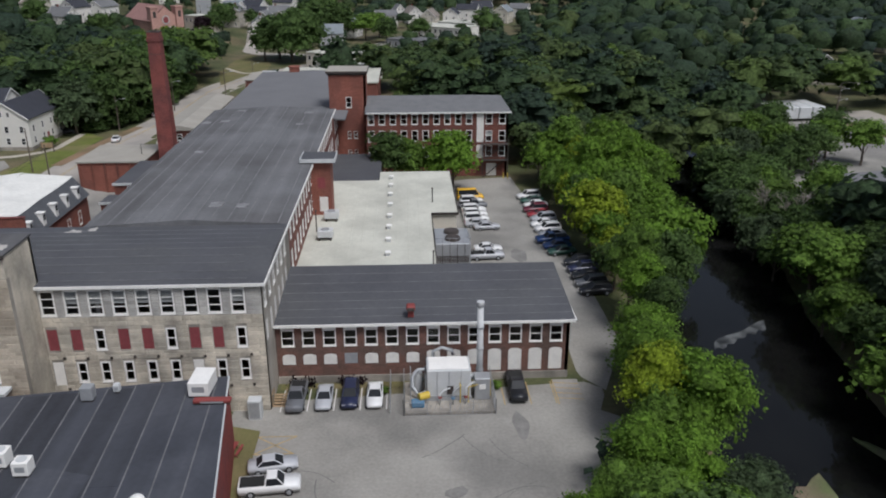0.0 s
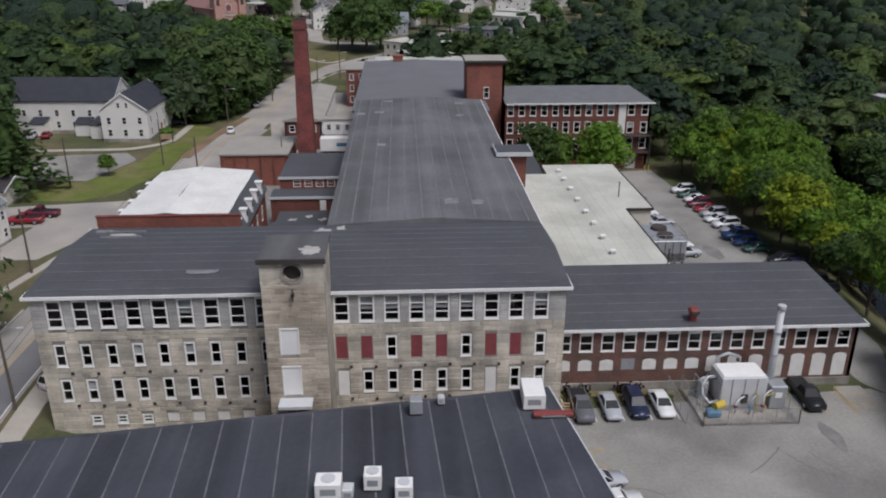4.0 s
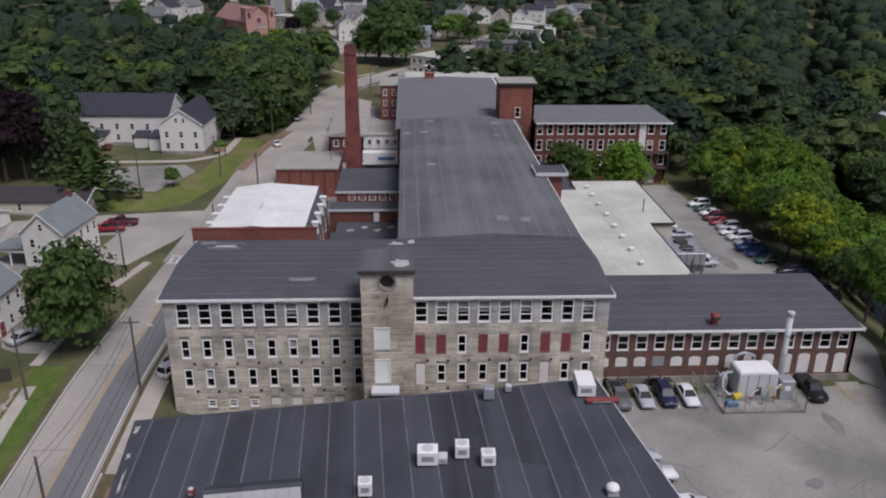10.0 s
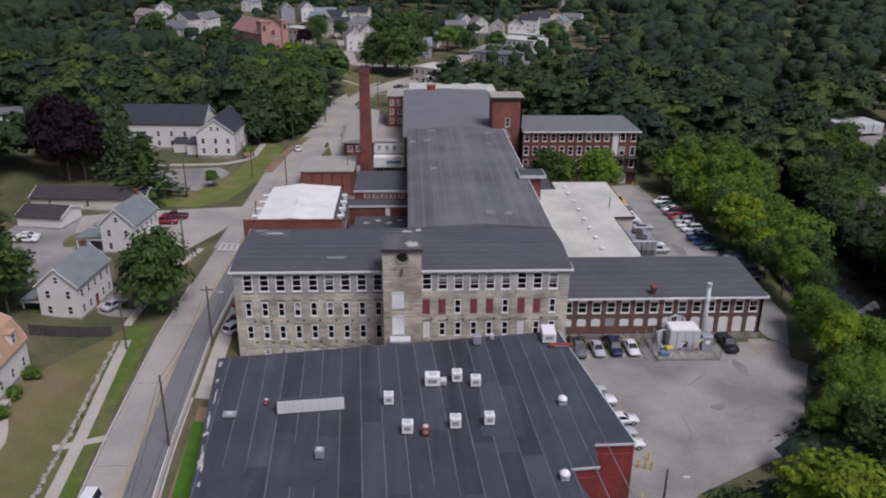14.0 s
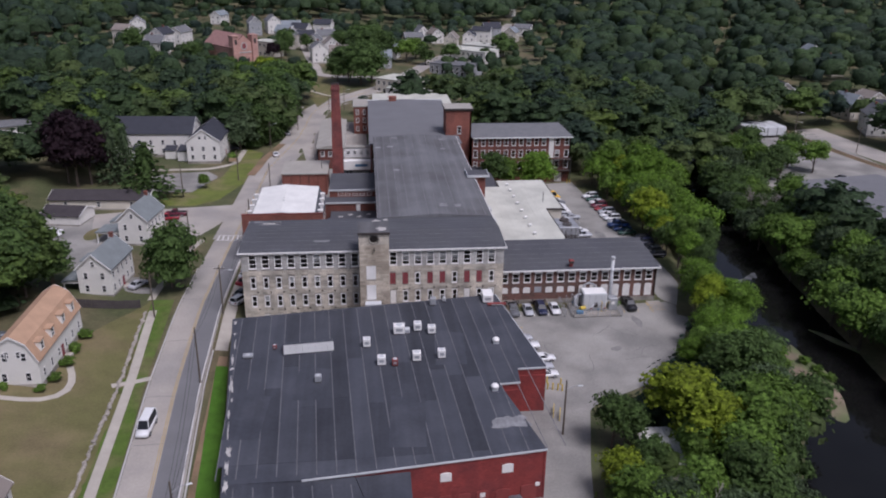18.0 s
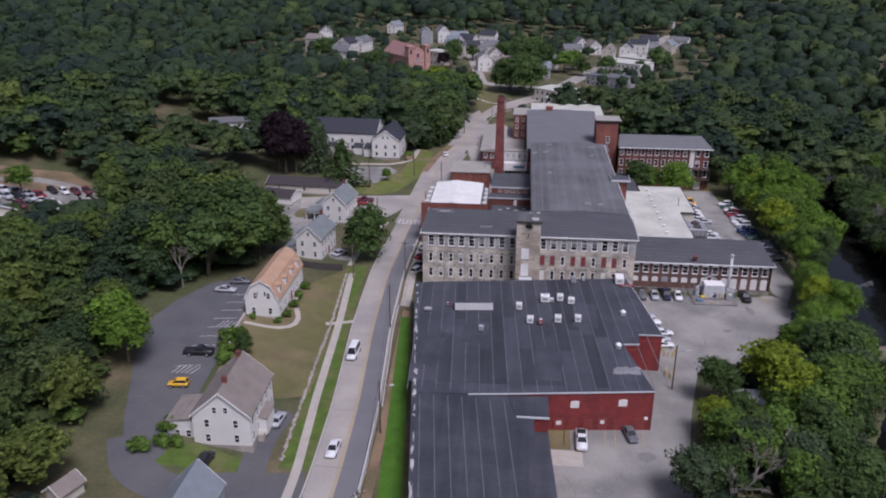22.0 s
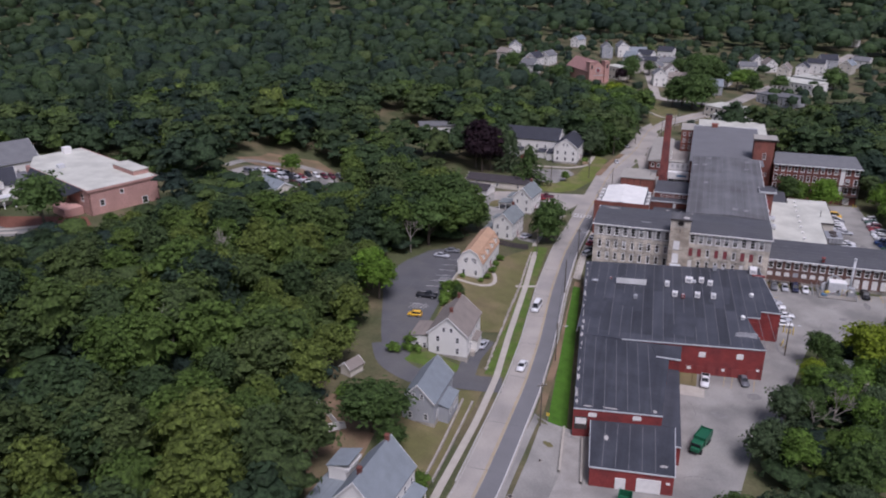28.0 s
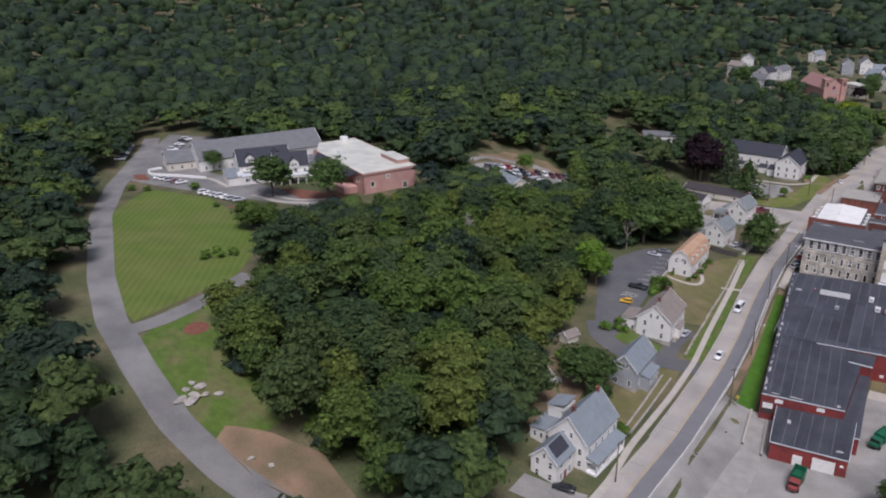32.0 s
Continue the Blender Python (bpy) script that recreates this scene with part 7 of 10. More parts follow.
# large white house with porch
o = house("large white clapboard house with blue-grey gables and a long porch", -83.6, -53.8, 9.0, 13.6, 3.6, 6.6, 5.0, M_CLAP, M_BLUEROOF, ng=3, ns=5, chimneys=((-0.2, -4.2), (0, 5.6)), turn=-4)
lean_to(o, 4.5, 7.0, -6.6, 6.0, 2.6, 3.9, 3.0, M_CLAP, M_BLUEROOF, "x0", "porch_frieze")
part("porch_deck", boxes((4.5, 6.9, -6.6, 6.0, -1.2, 0.3)), M_WHITE, o)
for i in range(7):
    part("porch_post", boxes((6.7, 6.88, -6.5 + 2.06 * i, -6.32 + 2.06 * i, 0.3, 2.7)), M_WHITE, o)
part("porch_rail", boxes((6.74, 6.84, -6.5, 6.0, 1.1, 1.2), *[(6.76, 6.82, -6.5 + 0.35 * i, -6.45 + 0.35 * i, 0.3, 1.1) for i in range(36)]), M_WHITE, o)
lean_to(o, -9.6, -4.5, -5.5, 3.0, -1, 5.6, 5.0, M_CLAP, M_BLUEROOF, "x1", "side_wing")
part("wing_tower", boxes((-8.6, -5.2, 0.0, 4.6, 4.6, 7.6)), M_CLAP, o)
lean_to(o, -8.7, -4.6, -0.1, 4.7, 7.4, 9.2, 8.0, M_CLAP, M_BLUEROOF, "x1", "wing_gable")
for x in (-8.8, -7.2, -5.8):
    flat_window(o, pose(x, -5.5, 3.0), 0.8, 1.3)
part("rear_stair", boxes((-11.2, -10.2, -5.2, 1.5, -0.8, 2.4)), M_WHITE, o, "white enclosed rear stair")
o = house("small white carriage house with a dark blue-grey roof", -85.3, -64.6, 6.0, 6.8, 3.6, 5.2, 2.9, M_CLAP, M_BLUEROOF, ng=2, ns=2, turn=-4, chimneys=(), storeys=2)
sp = part("solar_panel", boxes((0.35, 3.3, -2.6, 2.4, 0, 0.06)), M_NAVYROOF, o, "dark blue solar panel on the roof")
sp.matrix_basis = pose(0, 0, 8.32, 0, 44, 0)
# white houses at the corner
o = house("white clapboard house with a grey-green gable roof and a side porch", -95.6, 92.2, 6.8, 11.4, 1.7, 6.0, 3.0, M_CLAP, M_TEALROOF, ng=2, ns=5, turn=-6, chimneys=((0, 4.6),))
lean_to(o, -7.2, -3.4, -4.8, 3.4, 2.3, 3.4, 2.7, M_CLAP, M_TEALROOF, "x1", "side_porch")
for y in (-4.6, -0.8, 3.1):
    part("porch_post", boxes((-7.1, -6.9, y, y + 0.2, -0.4, 2.4)), M_WHITE, o)
lean_to(o, -7.0, -3.4, 3.5, 8.0, -0.5, 4.6, 3.8, M_CLAP, M_TEALROOF, "x1", "rear_wing")
o = house("white clapboard corner house with a grey-green gable roof", -95.4, 120.6, 7.0, 10.6, 1.6, 6.2, 3.2, M_CLAP, M_TEALROOF, ng=2, ns=5, turn=-8, chimneys=((0, 4.2),))
lean_to(o, -9.4, -3.5, -4.8, 0.6, 2.4, 3.4, 2.8, M_CLAP, M_TEALROOF, "x1", "side_porch")
for x in (-9.2, -6.6):
    part("porch_post", boxes((x, x + 0.2, -4.7, -4.5, -0.4, 2.5)), M_WHITE, o)
lean_to(o, -8.2, -3.5, 0.8, 6.4, -0.5, 4.4, 3.6, M_CLAP, M_TEALROOF, "x1", "rear_wing")
house("small white garage with a dark brown roof", -117.5, 134.5, 8.0, 10.0, 1.5, 2.6, 1.4, M_CLAP, M_BROWNROOF, turn=80, ng=0, ns=0, attic=False, frontdoor=False, name="garage", category="garage")
house("long low dark-roofed garage row", -112, 146.5, 8.0, 26.0, 1.5, 2.8, 1.6, M_CLAPCREAM, M_BROWNROOF, turn=86, ng=0, ns=3, attic=False, frontdoor=False, name="garage_row", category="garage")
house("small brown garden shed behind the houses", -105.6, -13.8, 3.0, 4.0, 5.2, 2.2, 1.2, M_CLAPCREAM, M_TAUPEROOF, turn=-20, ng=0, ns=0, attic=False, frontdoor=False, name="garden_shed", category="shed")
# apartment house
o = house("long white apartment house with a dark roof", -111.0, 203.0, 12.5, 27.0, 2.0, 7.4, 4.2, M_CLAP, M_NAVYROOF, turn=87, ng=2, ns=7, ww=1.0, wh=1.6, name="apartment_house", category="apartment house", storeys=2)
for u in (-8.5, 2.0):
    lean_to(o, -9.4, -6.3, u, u + 3.4, -0.3, 3.6, 2.6, M_CLAP, M_NAVYROOF, "x1", "entry_porch")
o = house("white gabled wing of the apartment house", -92.6, 196.6, 10.4, 18.0, 2.0, 7.0, 3.6, M_CLAP, M_NAVYROOF, turn=-2, ng=3, ns=4, ww=1.0, wh=1.6, name="apartment_wing", category="apartment house", storeys=2)
lean_to(o, -9.0, -6.0, -6.5, -1.0, -0.3, 3.8, 3.0, M_CLAP, M_NAVYROOF, "y1", "entry_porch")
sg = thing("wooden_sign", "weathered timber sign on two posts", "sign", (-83.6, 186, ground(-83.6, 186)))
part("post", boxes((-1.5, -1.3, -0.1, 0.1, 0, 2.4)), M_WOOD, sg)
part("post", boxes((1.3, 1.5, -0.1, 0.1, 0, 2.4)), M_WOOD, sg)
part("board", boxes((-1.3, 1.3, -0.05, 0.05, 1.0, 2.2)), M_PALEWOOD, sg)

# ---- school on the hill ----
sch = thing("school", "large school with a pink brick block and pale flat roof", "school", (-206.0, 25.0, 18.4), 66.0)
hs = [(3.0, 4.6, 2.6, 4.6), (9.5, 10.8, 5.0, 6.4), (16.2, 18.2, 0.2, 2.6)]
wall(sch, "wall", (0, 0), 0, 22.0, -3, 7.6, hs, M_PINKBRICK, 0.4)
for a, b, c, e in hs:
    window(sch, (0, 0), 0, a, c, b - a, e - c, 1, 0.16)
wall(sch, "wall", (0, 30), -90, 30, -3, 7.6, [(24.5, 26.5, 4.0, 6.2)], M_PINKBRICK, 0.4)
window(sch, (0, 30), -90, 24.5, 4.0, 2.0, 2.2, 1, 0.16)
wall(sch, "wall", (22.0, 0), 90, 44, -3, 7.6, [], M_PINKBRICK, 0.4)
wall(sch, "wall", (22, 44), 180, 22, -3, 7.6, [], M_PINKBRICK, 0.4)
wall(sch, "wall", (0, 44), -90, 14, -3, 7.6, [], M_PINKBRICK, 0.4)
part("roof", prism(bmesh.new(), [(-0.2, -0.2), (22.2, -0.2), (22.2, 52), (6, 52), (-0.2, 40)], 7.61, 8.0), M_WHITEROOF, sch, "pale flat roof")
part("roof_edge", boxes((-0.35, 22.35, -0.35, -0.21, 7.4, 8.12), (-0.35, -0.21, -0.2, 40, 7.4, 8.12), (22.21, 22.35, -0.2, 52, 7.4, 8.12)), M_PINKBRICK, sch)
bm = bmesh.new()
band = [(-0.4, 3.0, 7.95), (-0.4, 39.0, 7.95), (-4.6, 35.0, 5.2), (-3.4, 9.0, 5.2)]
for q in (band, [(x, y, z - 0.3) for x, y, z in band]):
    face(bm, q)
for i in range(4):
    (xa, ya, za), (xb, yb, zb) = band[i], band[(i + 1) % 4]
    face(bm, [(xa, ya, za - 0.3), (xb, yb, zb - 0.3), (xb, yb, zb), (xa, ya, za)])
part("dark_fascia", bm, M_NAVYROOF, sch, "dark sloping fascia roof along the side")
part("fascia_wall", boxes((-3.3, -0.45, 12.2, 29.6, -2, 5.1)), M_PINKBRICK, sch)
part("connector", boxes((-14, -0.45, 30, 44, -2, 5.6)), M_CLAP, sch, "low white connecting block")
part("connector_roof", boxes((-14.3, -0.45, 29.7, 44.3, 5.6, 5.9)), M_GREYROOF, sch)
part("porch", boxes((-6, -0.45, 4, 12, -2, 2.6)), M_PINKBRICK, sch, "red brick entrance porch")
part("penthouse", boxes((17.0, 22.0, 5.0, 18.0, 8.01, 9.4)), M_PINKBRICK, sch)
part("penthouse_roof", boxes((16.8, 22.2, 4.8, 18.2, 9.4, 9.6)), M_WHITEROOF, sch)
part("roof_unit", boxes((5, 7, 30, 32, 8.01, 9.2)), M_PALEMETAL, sch)
part("roof_unit", boxes((14.5, 17, 47, 49.4, 8.01, 10.2)), M_WHITE, sch)
house("long grey-roofed school wing", -276, 40.0, 19.0, 52.0, 18.6, 4.8, 5.6, M_CLAP, M_GREYROOF, turn=-27, ng=3, ns=10, frontdoor=False, name="school_wing", category="school", storeys=1)
house("low cream end pavilion of the school with a grey roof", -293, 16, 13.0, 15.0, 18.6, 3.6, 3.4, M_CLAPCREAM, M_GREYROOF, turn=-30, ng=3, ns=4, frontdoor=False, name="school_pavilion", category="school", storeys=1)
dk = house("dark-roofed white house before the school", -256, 24, 13.0, 20.0, 18.6, 6.2, 5.0, M_CLAP, M_NAVYROOF, turn=-33, ng=2, ns=4, name="school_house", category="house")
lean_to(dk, 6.5, 11.0, -11, 8.0, 0, 4.2, 3.4, M_CLAP, M_PALEMETAL, "x0", "porch")
lean_to(dk, -3.0, 10.8, -15.0, -10.1, 0, 3.6, 3.2, M_CLAP, M_BLUEROOF, "y1", "side_porch")


def cross_gable(parent, x0, x1, y, half, z0, rise):
    """A gabled dormer that faces along x, with its own dark roof."""
    bm = bmesh.new()
    pts = [(y - half, z0 - 2.0), (y + half, z0 - 2.0), (y + half, z0), (y, z0 + rise), (y - half, z0)]
    face(bm, [(x1, a, b) for a, b in pts])
    for a, b in zip(pts, pts[1:] + pts[:1]):
        face(bm, [(x0, *a), (x0, *b), (x1, *b), (x1, *a)])
    part("dormer", bm, M_CLAP, parent, "white gabled dormer")
    bm = bmesh.new()
    for sgn in (-1, 1):
        q = [(x0, y + sgn * (half + 0.3), z0 - 0.15), (x1 + 0.3, y + sgn * (half + 0.3), z0 - 0.15), (x1 + 0.3, y, z0 + rise + 0.1), (x0, y, z0 + rise + 0.1)]
        up = [(a, b, c + 0.14) for a, b, c in q]
        face(bm, q)
        face(bm, up)
        for i in range(4):
            face(bm, [q[i], q[(i + 1) % 4], up[(i + 1) % 4], up[i]])
    part("dormer_roof", bm, M_NAVYROOF, parent)
    flat_window(parent, pose(x1, y - 0.9, z0 - 1.3, 0, 0, 90), 0.8, 1.2)
    flat_window(parent, pose(x1, y + 0.1, z0 - 1.3, 0, 0, 90), 0.8, 1.2)


cross_gable(dk, 0.5, 5.6, -5.6, 1.7, 8.6, 1.6)
cross_gable(dk, 0.5, 6.9, 4.6, 2.6, 8.4, 2.4)
part("porch_balcony", boxes((6.6, 9.0, -9.0, 6.0, 4.3, 5.0)), M_CLAP, dk, "white balcony rail over the porch")
for i in range(7):
    part("porch_post", boxes((11.1, 11.3, -10.8 + 3.0 * i, -10.6 + 3.0 * i, 0, 3.3)), M_WHITE, dk)
for i in range(6):
    flat_window(dk, pose(11.0, -8.8 + 2.6 * i, 1.0, 0, 0, 90), 1.9, 1.5)
dk2 = house("second dark-roofed gabled part before the school", -243, 26, 9.0, 13.0, 18.6, 6.6, 4.2, M_CLAP, M_NAVYROOF, turn=-38, ng=2, ns=4, name="school_house", category="house")
cross_gable(dk2, 0.3, 4.9, 1.0, 1.8, 7.6, 1.8)
part("arcade", boxes((4.6, 8.0, -8.0, 8.0, 2.6, 3.4)), M_CLAP, dk2, "white arcade roof edge before the entrance")
part("arcade_roof", boxes((4.55, 8.2, -8.2, 8.2, 3.41, 3.6)), M_PALEMETAL, dk2)
for i in range(6):
    part("arcade_post", boxes((7.6, 7.9, -7.8 + 3.1 * i, -7.5 + 3.1 * i, 0, 2.59)), M_WHITE, dk2)
o = house("small grey-roofed hut beside the far parking lot", -168, 66, 8.0, 12.0, ground(-168, 66) + 0.2, 2.8, 2.0, M_CLAPCREAM, M_BLUEROOF, turn=60, ng=1, ns=2, attic=False, frontdoor=False, name="hut", category="hut")
ribbon("garden_wall", [(-270.7, 8.0), (-282, 4.4), (-293.4, -0.9), (-300.1, 3.5), (-297, 8)], 0.5, 0.9, M_WHITE, "low white wall curving before the school wing", "wall", thick=1.1)
area("mulch_bed", [(-300, -4), (-292, -8), (-287, -5), (-296, -1)], 0.13, M_MULCH, "red mulch bed at the bend of the drive", "mulch bed", step=1.0)
area("mulch_bed", [(-238, -12), (-228, -11), (-224, -5), (-232, -7)], 0.13, M_MULCH, "red mulch bed beside the lawn", "mulch bed", step=1.0)
for pts in ([(-236, 6), (-222, 7), (-212, 15), (-204, 18)], [(-296, 1), (-284, 6), (-268, 9), (-255, 5)], [(-240, 3), (-226, 2), (-216, 7)]):
    ribbon("footpath", pts, 1.8, 0.16, M_CONC, "pale path before the school", "footpath")

# ---- far town ----
town = [(-87, 462, 4), (-76, 434, 2), (-70, 418, 4), (-60, 403, 1), (-54, 384, 2), (-136, 492, 4), (-100, 476, 1), (-147, 364, 4), (-143, 402, 1), (-148, 381, 4), (-170, 392, 2), (-32, 363, 3), (-26, 398, 1), (-10, 452, 4), (5, 467, 1), (-3, 480, 4), (14, 447, 2), (26, 453, 4), (36, 467, 1), (58, 480, 2), (71, 506, 4), (78, 600, 1), (-172, 427, 4), (-67, 473, 4), (46, 492, 3), (-80, 450, 1), (-88, 432, 4), (-84, 416, 2), (-66, 384, 4), (-64, 430, 1), (-110, 462, 3),
        (144, 276, 2), (154, 268, 4), (161, 250, 2), (158, 226, 4), (206, 342, 2), (215, 380, 4), (172, 240, 3), (178, 262, 2), (186, 222, 4)]
hr = random.Random(21)
walls_ = [M_CLAP, M_CLAP, M_CLAPCREAM, M_CLAPGREY, M_CLAP]
roofs_ = [M_GREYROOF, M_BLUEROOF, M_TAUPEROOF, M_GREYROOF, M_NAVYROOF]
for i, (x, y, k) in enumerate(town):
    w, d = hr.uniform(7.0, 9.0), hr.uniform(9.5, 13)
    m_ = walls_[k % 5]
    house({0: "white", 1: "white", 2: "cream", 3: "grey", 4: "white"}[k % 5] + " clapboard town house with a shingle gable roof", x, y, w, d, ground(x, y) + 0.2, hr.choice((5.8, 6.6, 7.8)), hr.uniform(2.4, 3.6), m_, hr.choice(roofs_), turn=hr.choice((15, -20, 70, 95, -8)) + hr.uniform(-8, 8), ng=2, ns=3, frontdoor=False, chimneys=((0, 2),) if hr.random() < 0.5 else (), group="town houses")
for x, y, w, d, hh, m_, lab in ((6, 350, 24, 13, 5.5, M_CLAPGREY, "grey shop row with a flat roof"), (-24, 300, 20, 14, 7, M_CLAPCREAM, "cream flat-roofed shop block"), (20, 398, 28, 16, 6.5, M_CLAP, "long white block with a pale flat roof"), (-20, 285, 18, 16, 6, M_CLAP, "small white shop with a flat roof"), (30, 418, 22, 14, 6.5, M_CLAP, "low white commercial block with a flat roof"), (-93, 384, 13, 9, 8.0, M_CLAPCREAM, "cream three-storey tenement beside the church")):
    b_ = thing("shop_block", lab, "building", (x, y, ground(x, y)), -38)
    part("wall", boxes((-w / 2, w / 2, -d / 2, d / 2, -2, hh)), m_, b_)
    part("roof", boxes((-w / 2 - 0.2, w / 2 + 0.2, -d / 2 - 0.2, d / 2 + 0.2, hh, hh + 0.3)), M_GREYROOF if m_ == M_CLAPGREY else M_WHITEROOF, b_)
    for i in range(int(w / 3)):
        flat_window(b_, pose(-w / 2 + 1 + 3 * i, -d / 2, hh - 2.6), 1.4, 1.7)
        flat_window(b_, pose(-w / 2 + 1 + 3 * i, -d / 2, 0.8), 1.6, 1.9)
fb = thing("flat_roofed_building", "long low building with a pale grey flat roof among trees", "building", (-158, 212, ground(-158, 212)), 24)
part("wall", boxes((-11, 11, -5, 5, -2, 4.6)), M_CLAP, fb)
part("roof", bevel_box(-11.5, 11.5, -5.5, 5.5, 4.6, 5.1, 0.08), M_GREYROOF, fb, "pale grey flat roof")
for i in range(6):
    flat_window(fb, pose(-9.6 + 3.4 * i, -5, 1.4), 1.6, 1.5)
# church
cg = ground(-104, 362)
chh = thing("church", "large pink brick church with a round window and two short towers", "church", (-103, 362, cg - 1.6), 38)
chh.scale = (0.74, 1.05, 0.86)
bm = bmesh.new()
pts = [(-9, -1), (9, -1), (9, 11), (0, 17.5), (-9, 11)]
face(bm, [(x, 0, z) for x, z in pts])
face(bm, [(x, 27, z) for x, z in pts][::-1])
for x in (-9, 9):
    face(bm, [(x, 0, -1), (x, 27, -1), (x, 27, 11), (x, 0, 11)])
part("wall", bm, M_PINKBRICK, chh)
bm = bmesh.new()
roof_slabs(bm, [(-9.6, 10.8), (0, 17.9), (9.6, 10.8)], 0.3, 27.5)
part("roof", bm, mat("pinkish_slate_roof", (0.30, 0.17, 0.15), var=0.12, scale=0.5, fine=5, kind="shingle"), chh, "pinkish slate roof")
for x in (-9, 6):
    part("tower", boxes((x, x + 4.2, -1.2, 3.0, -1, 17.0), (x - 0.3, x + 4.5, -1.5, 3.3, 17.0, 17.7)), M_PINKBRICK, chh)
    part("louvre", boxes((x + 1.2, x + 3.0, -1.28, -1.2, 12.5, 15.5)), M_DARKMETAL, chh)
bm = bmesh.new()
tube(bm, [(1.05 - 1, -0.25, 11.2), (1.05 - 1, 0.02, 11.2)], [2.3, 2.3], 24)
part("round_window", bm, M_PALEPATCH, chh, "large round window with a pale surround")
part("round_pane", tube(bmesh.new(), [(0.05, -0.3, 11.2), (0.05, -0.25, 11.2)], [1.6, 1.6], 24), M_REDDOOR, chh)
part("belt", boxes((-4.7, 5.9, -0.2, 0.0, 7.2, 7.8)), M_PALEPATCH, chh)
for x in (-3.2, 0.0, 3.2):
    part("portal", boxes((x - 0.9, x + 0.9, -0.15, 0.0, 0, 4.2)), M_DARKMETAL, chh)
# across the river
eb = thing("dark_roof_warehouse", "wide warehouse with a dark flat roof across the river", "warehouse")
part("wall", prism(bmesh.new(), [(84, 112), (122, 122), (112, 152), (80, 146)], -1.5, 4.4), M_MORTAR, eb)
part("roof", prism(bmesh.new(), [(83.6, 111.6), (122.4, 121.7), (112.4, 152.4), (79.6, 146.4)], 4.41, 4.8), M_ROOFFAR, eb)
seams(eb, [((81, 140, 4.81), (116, 148, 4.81)), ((82.5, 128, 4.81), (119, 136, 4.81)), ((83.4, 120, 4.81), (121, 129, 4.81))])
tl = thing("white_shed_row", "white ribbed storage shed beside the tracks", "shed", (112, 224, 0.1), 5)
for i in range(4):
    part("bay", bevel_box(-8 + 4 * i + 0.1, -4.1 + 4 * i, -3, 8, 0, 3.4, 0.2), M_PALEMETAL, tl)
ws = thing("white_roof_hut", "low white-roofed hut half hidden by trees", "hut", (0.4, 25.5, ground(0.4, 25.5)))
part("wall", boxes((-2.4, 2.4, -5, 5, -1, 2.6)), M_CLAP, ws)
part("roof", bevel_box(-2.7, 2.7, -5.3, 5.3, 2.6, 2.9, 0.08), M_TENT, ws)

# ---- vehicles ----
PAINT = {}


def paint(c):
    if c not in PAINT:
        col = {"white": (0.68, 0.68, 0.67), "silver": (0.40, 0.41, 0.43), "grey": (0.13, 0.135, 0.145), "black": (0.018, 0.019, 0.022), "navy": (0.02, 0.025, 0.06), "blue": (0.015, 0.045, 0.15), "red": (0.26, 0.02, 0.03), "maroon": (0.12, 0.02, 0.035), "yellow": (0.72, 0.42, 0.03), "tan": (0.35, 0.30, 0.22), "green": (0.03, 0.08, 0.06)}[c]
        PAINT[c] = mat(c + "_car_paint", col, rough=0.3, var=0.03, scale=0.5, fine=5, spec=0.5)
    return PAINT[c]


CARS = {}
SHAPE = {  # length, half width, bonnet height, roof height, cabin: foot rear, foot front, top rear, top front
    "sedan": (4.7, 0.9, 0.95, 1.45, -1.55, 1.0, -0.95, 0.25), "suv": (4.7, 0.94, 1.08, 1.75, -2.2, 1.05, -1.95, 0.35),
    "pickup": (5.6, 0.98, 1.15, 1.85, -0.35, 1.35, -0.2, 0.75), "van": (5.4, 1.0, 1.2, 2.3, -2.6, 1.75, -2.5, 1.1), "compact": (3.7, 0.84, 0.98, 1.5, -1.75, 0.95, -1.45, 0.3)}


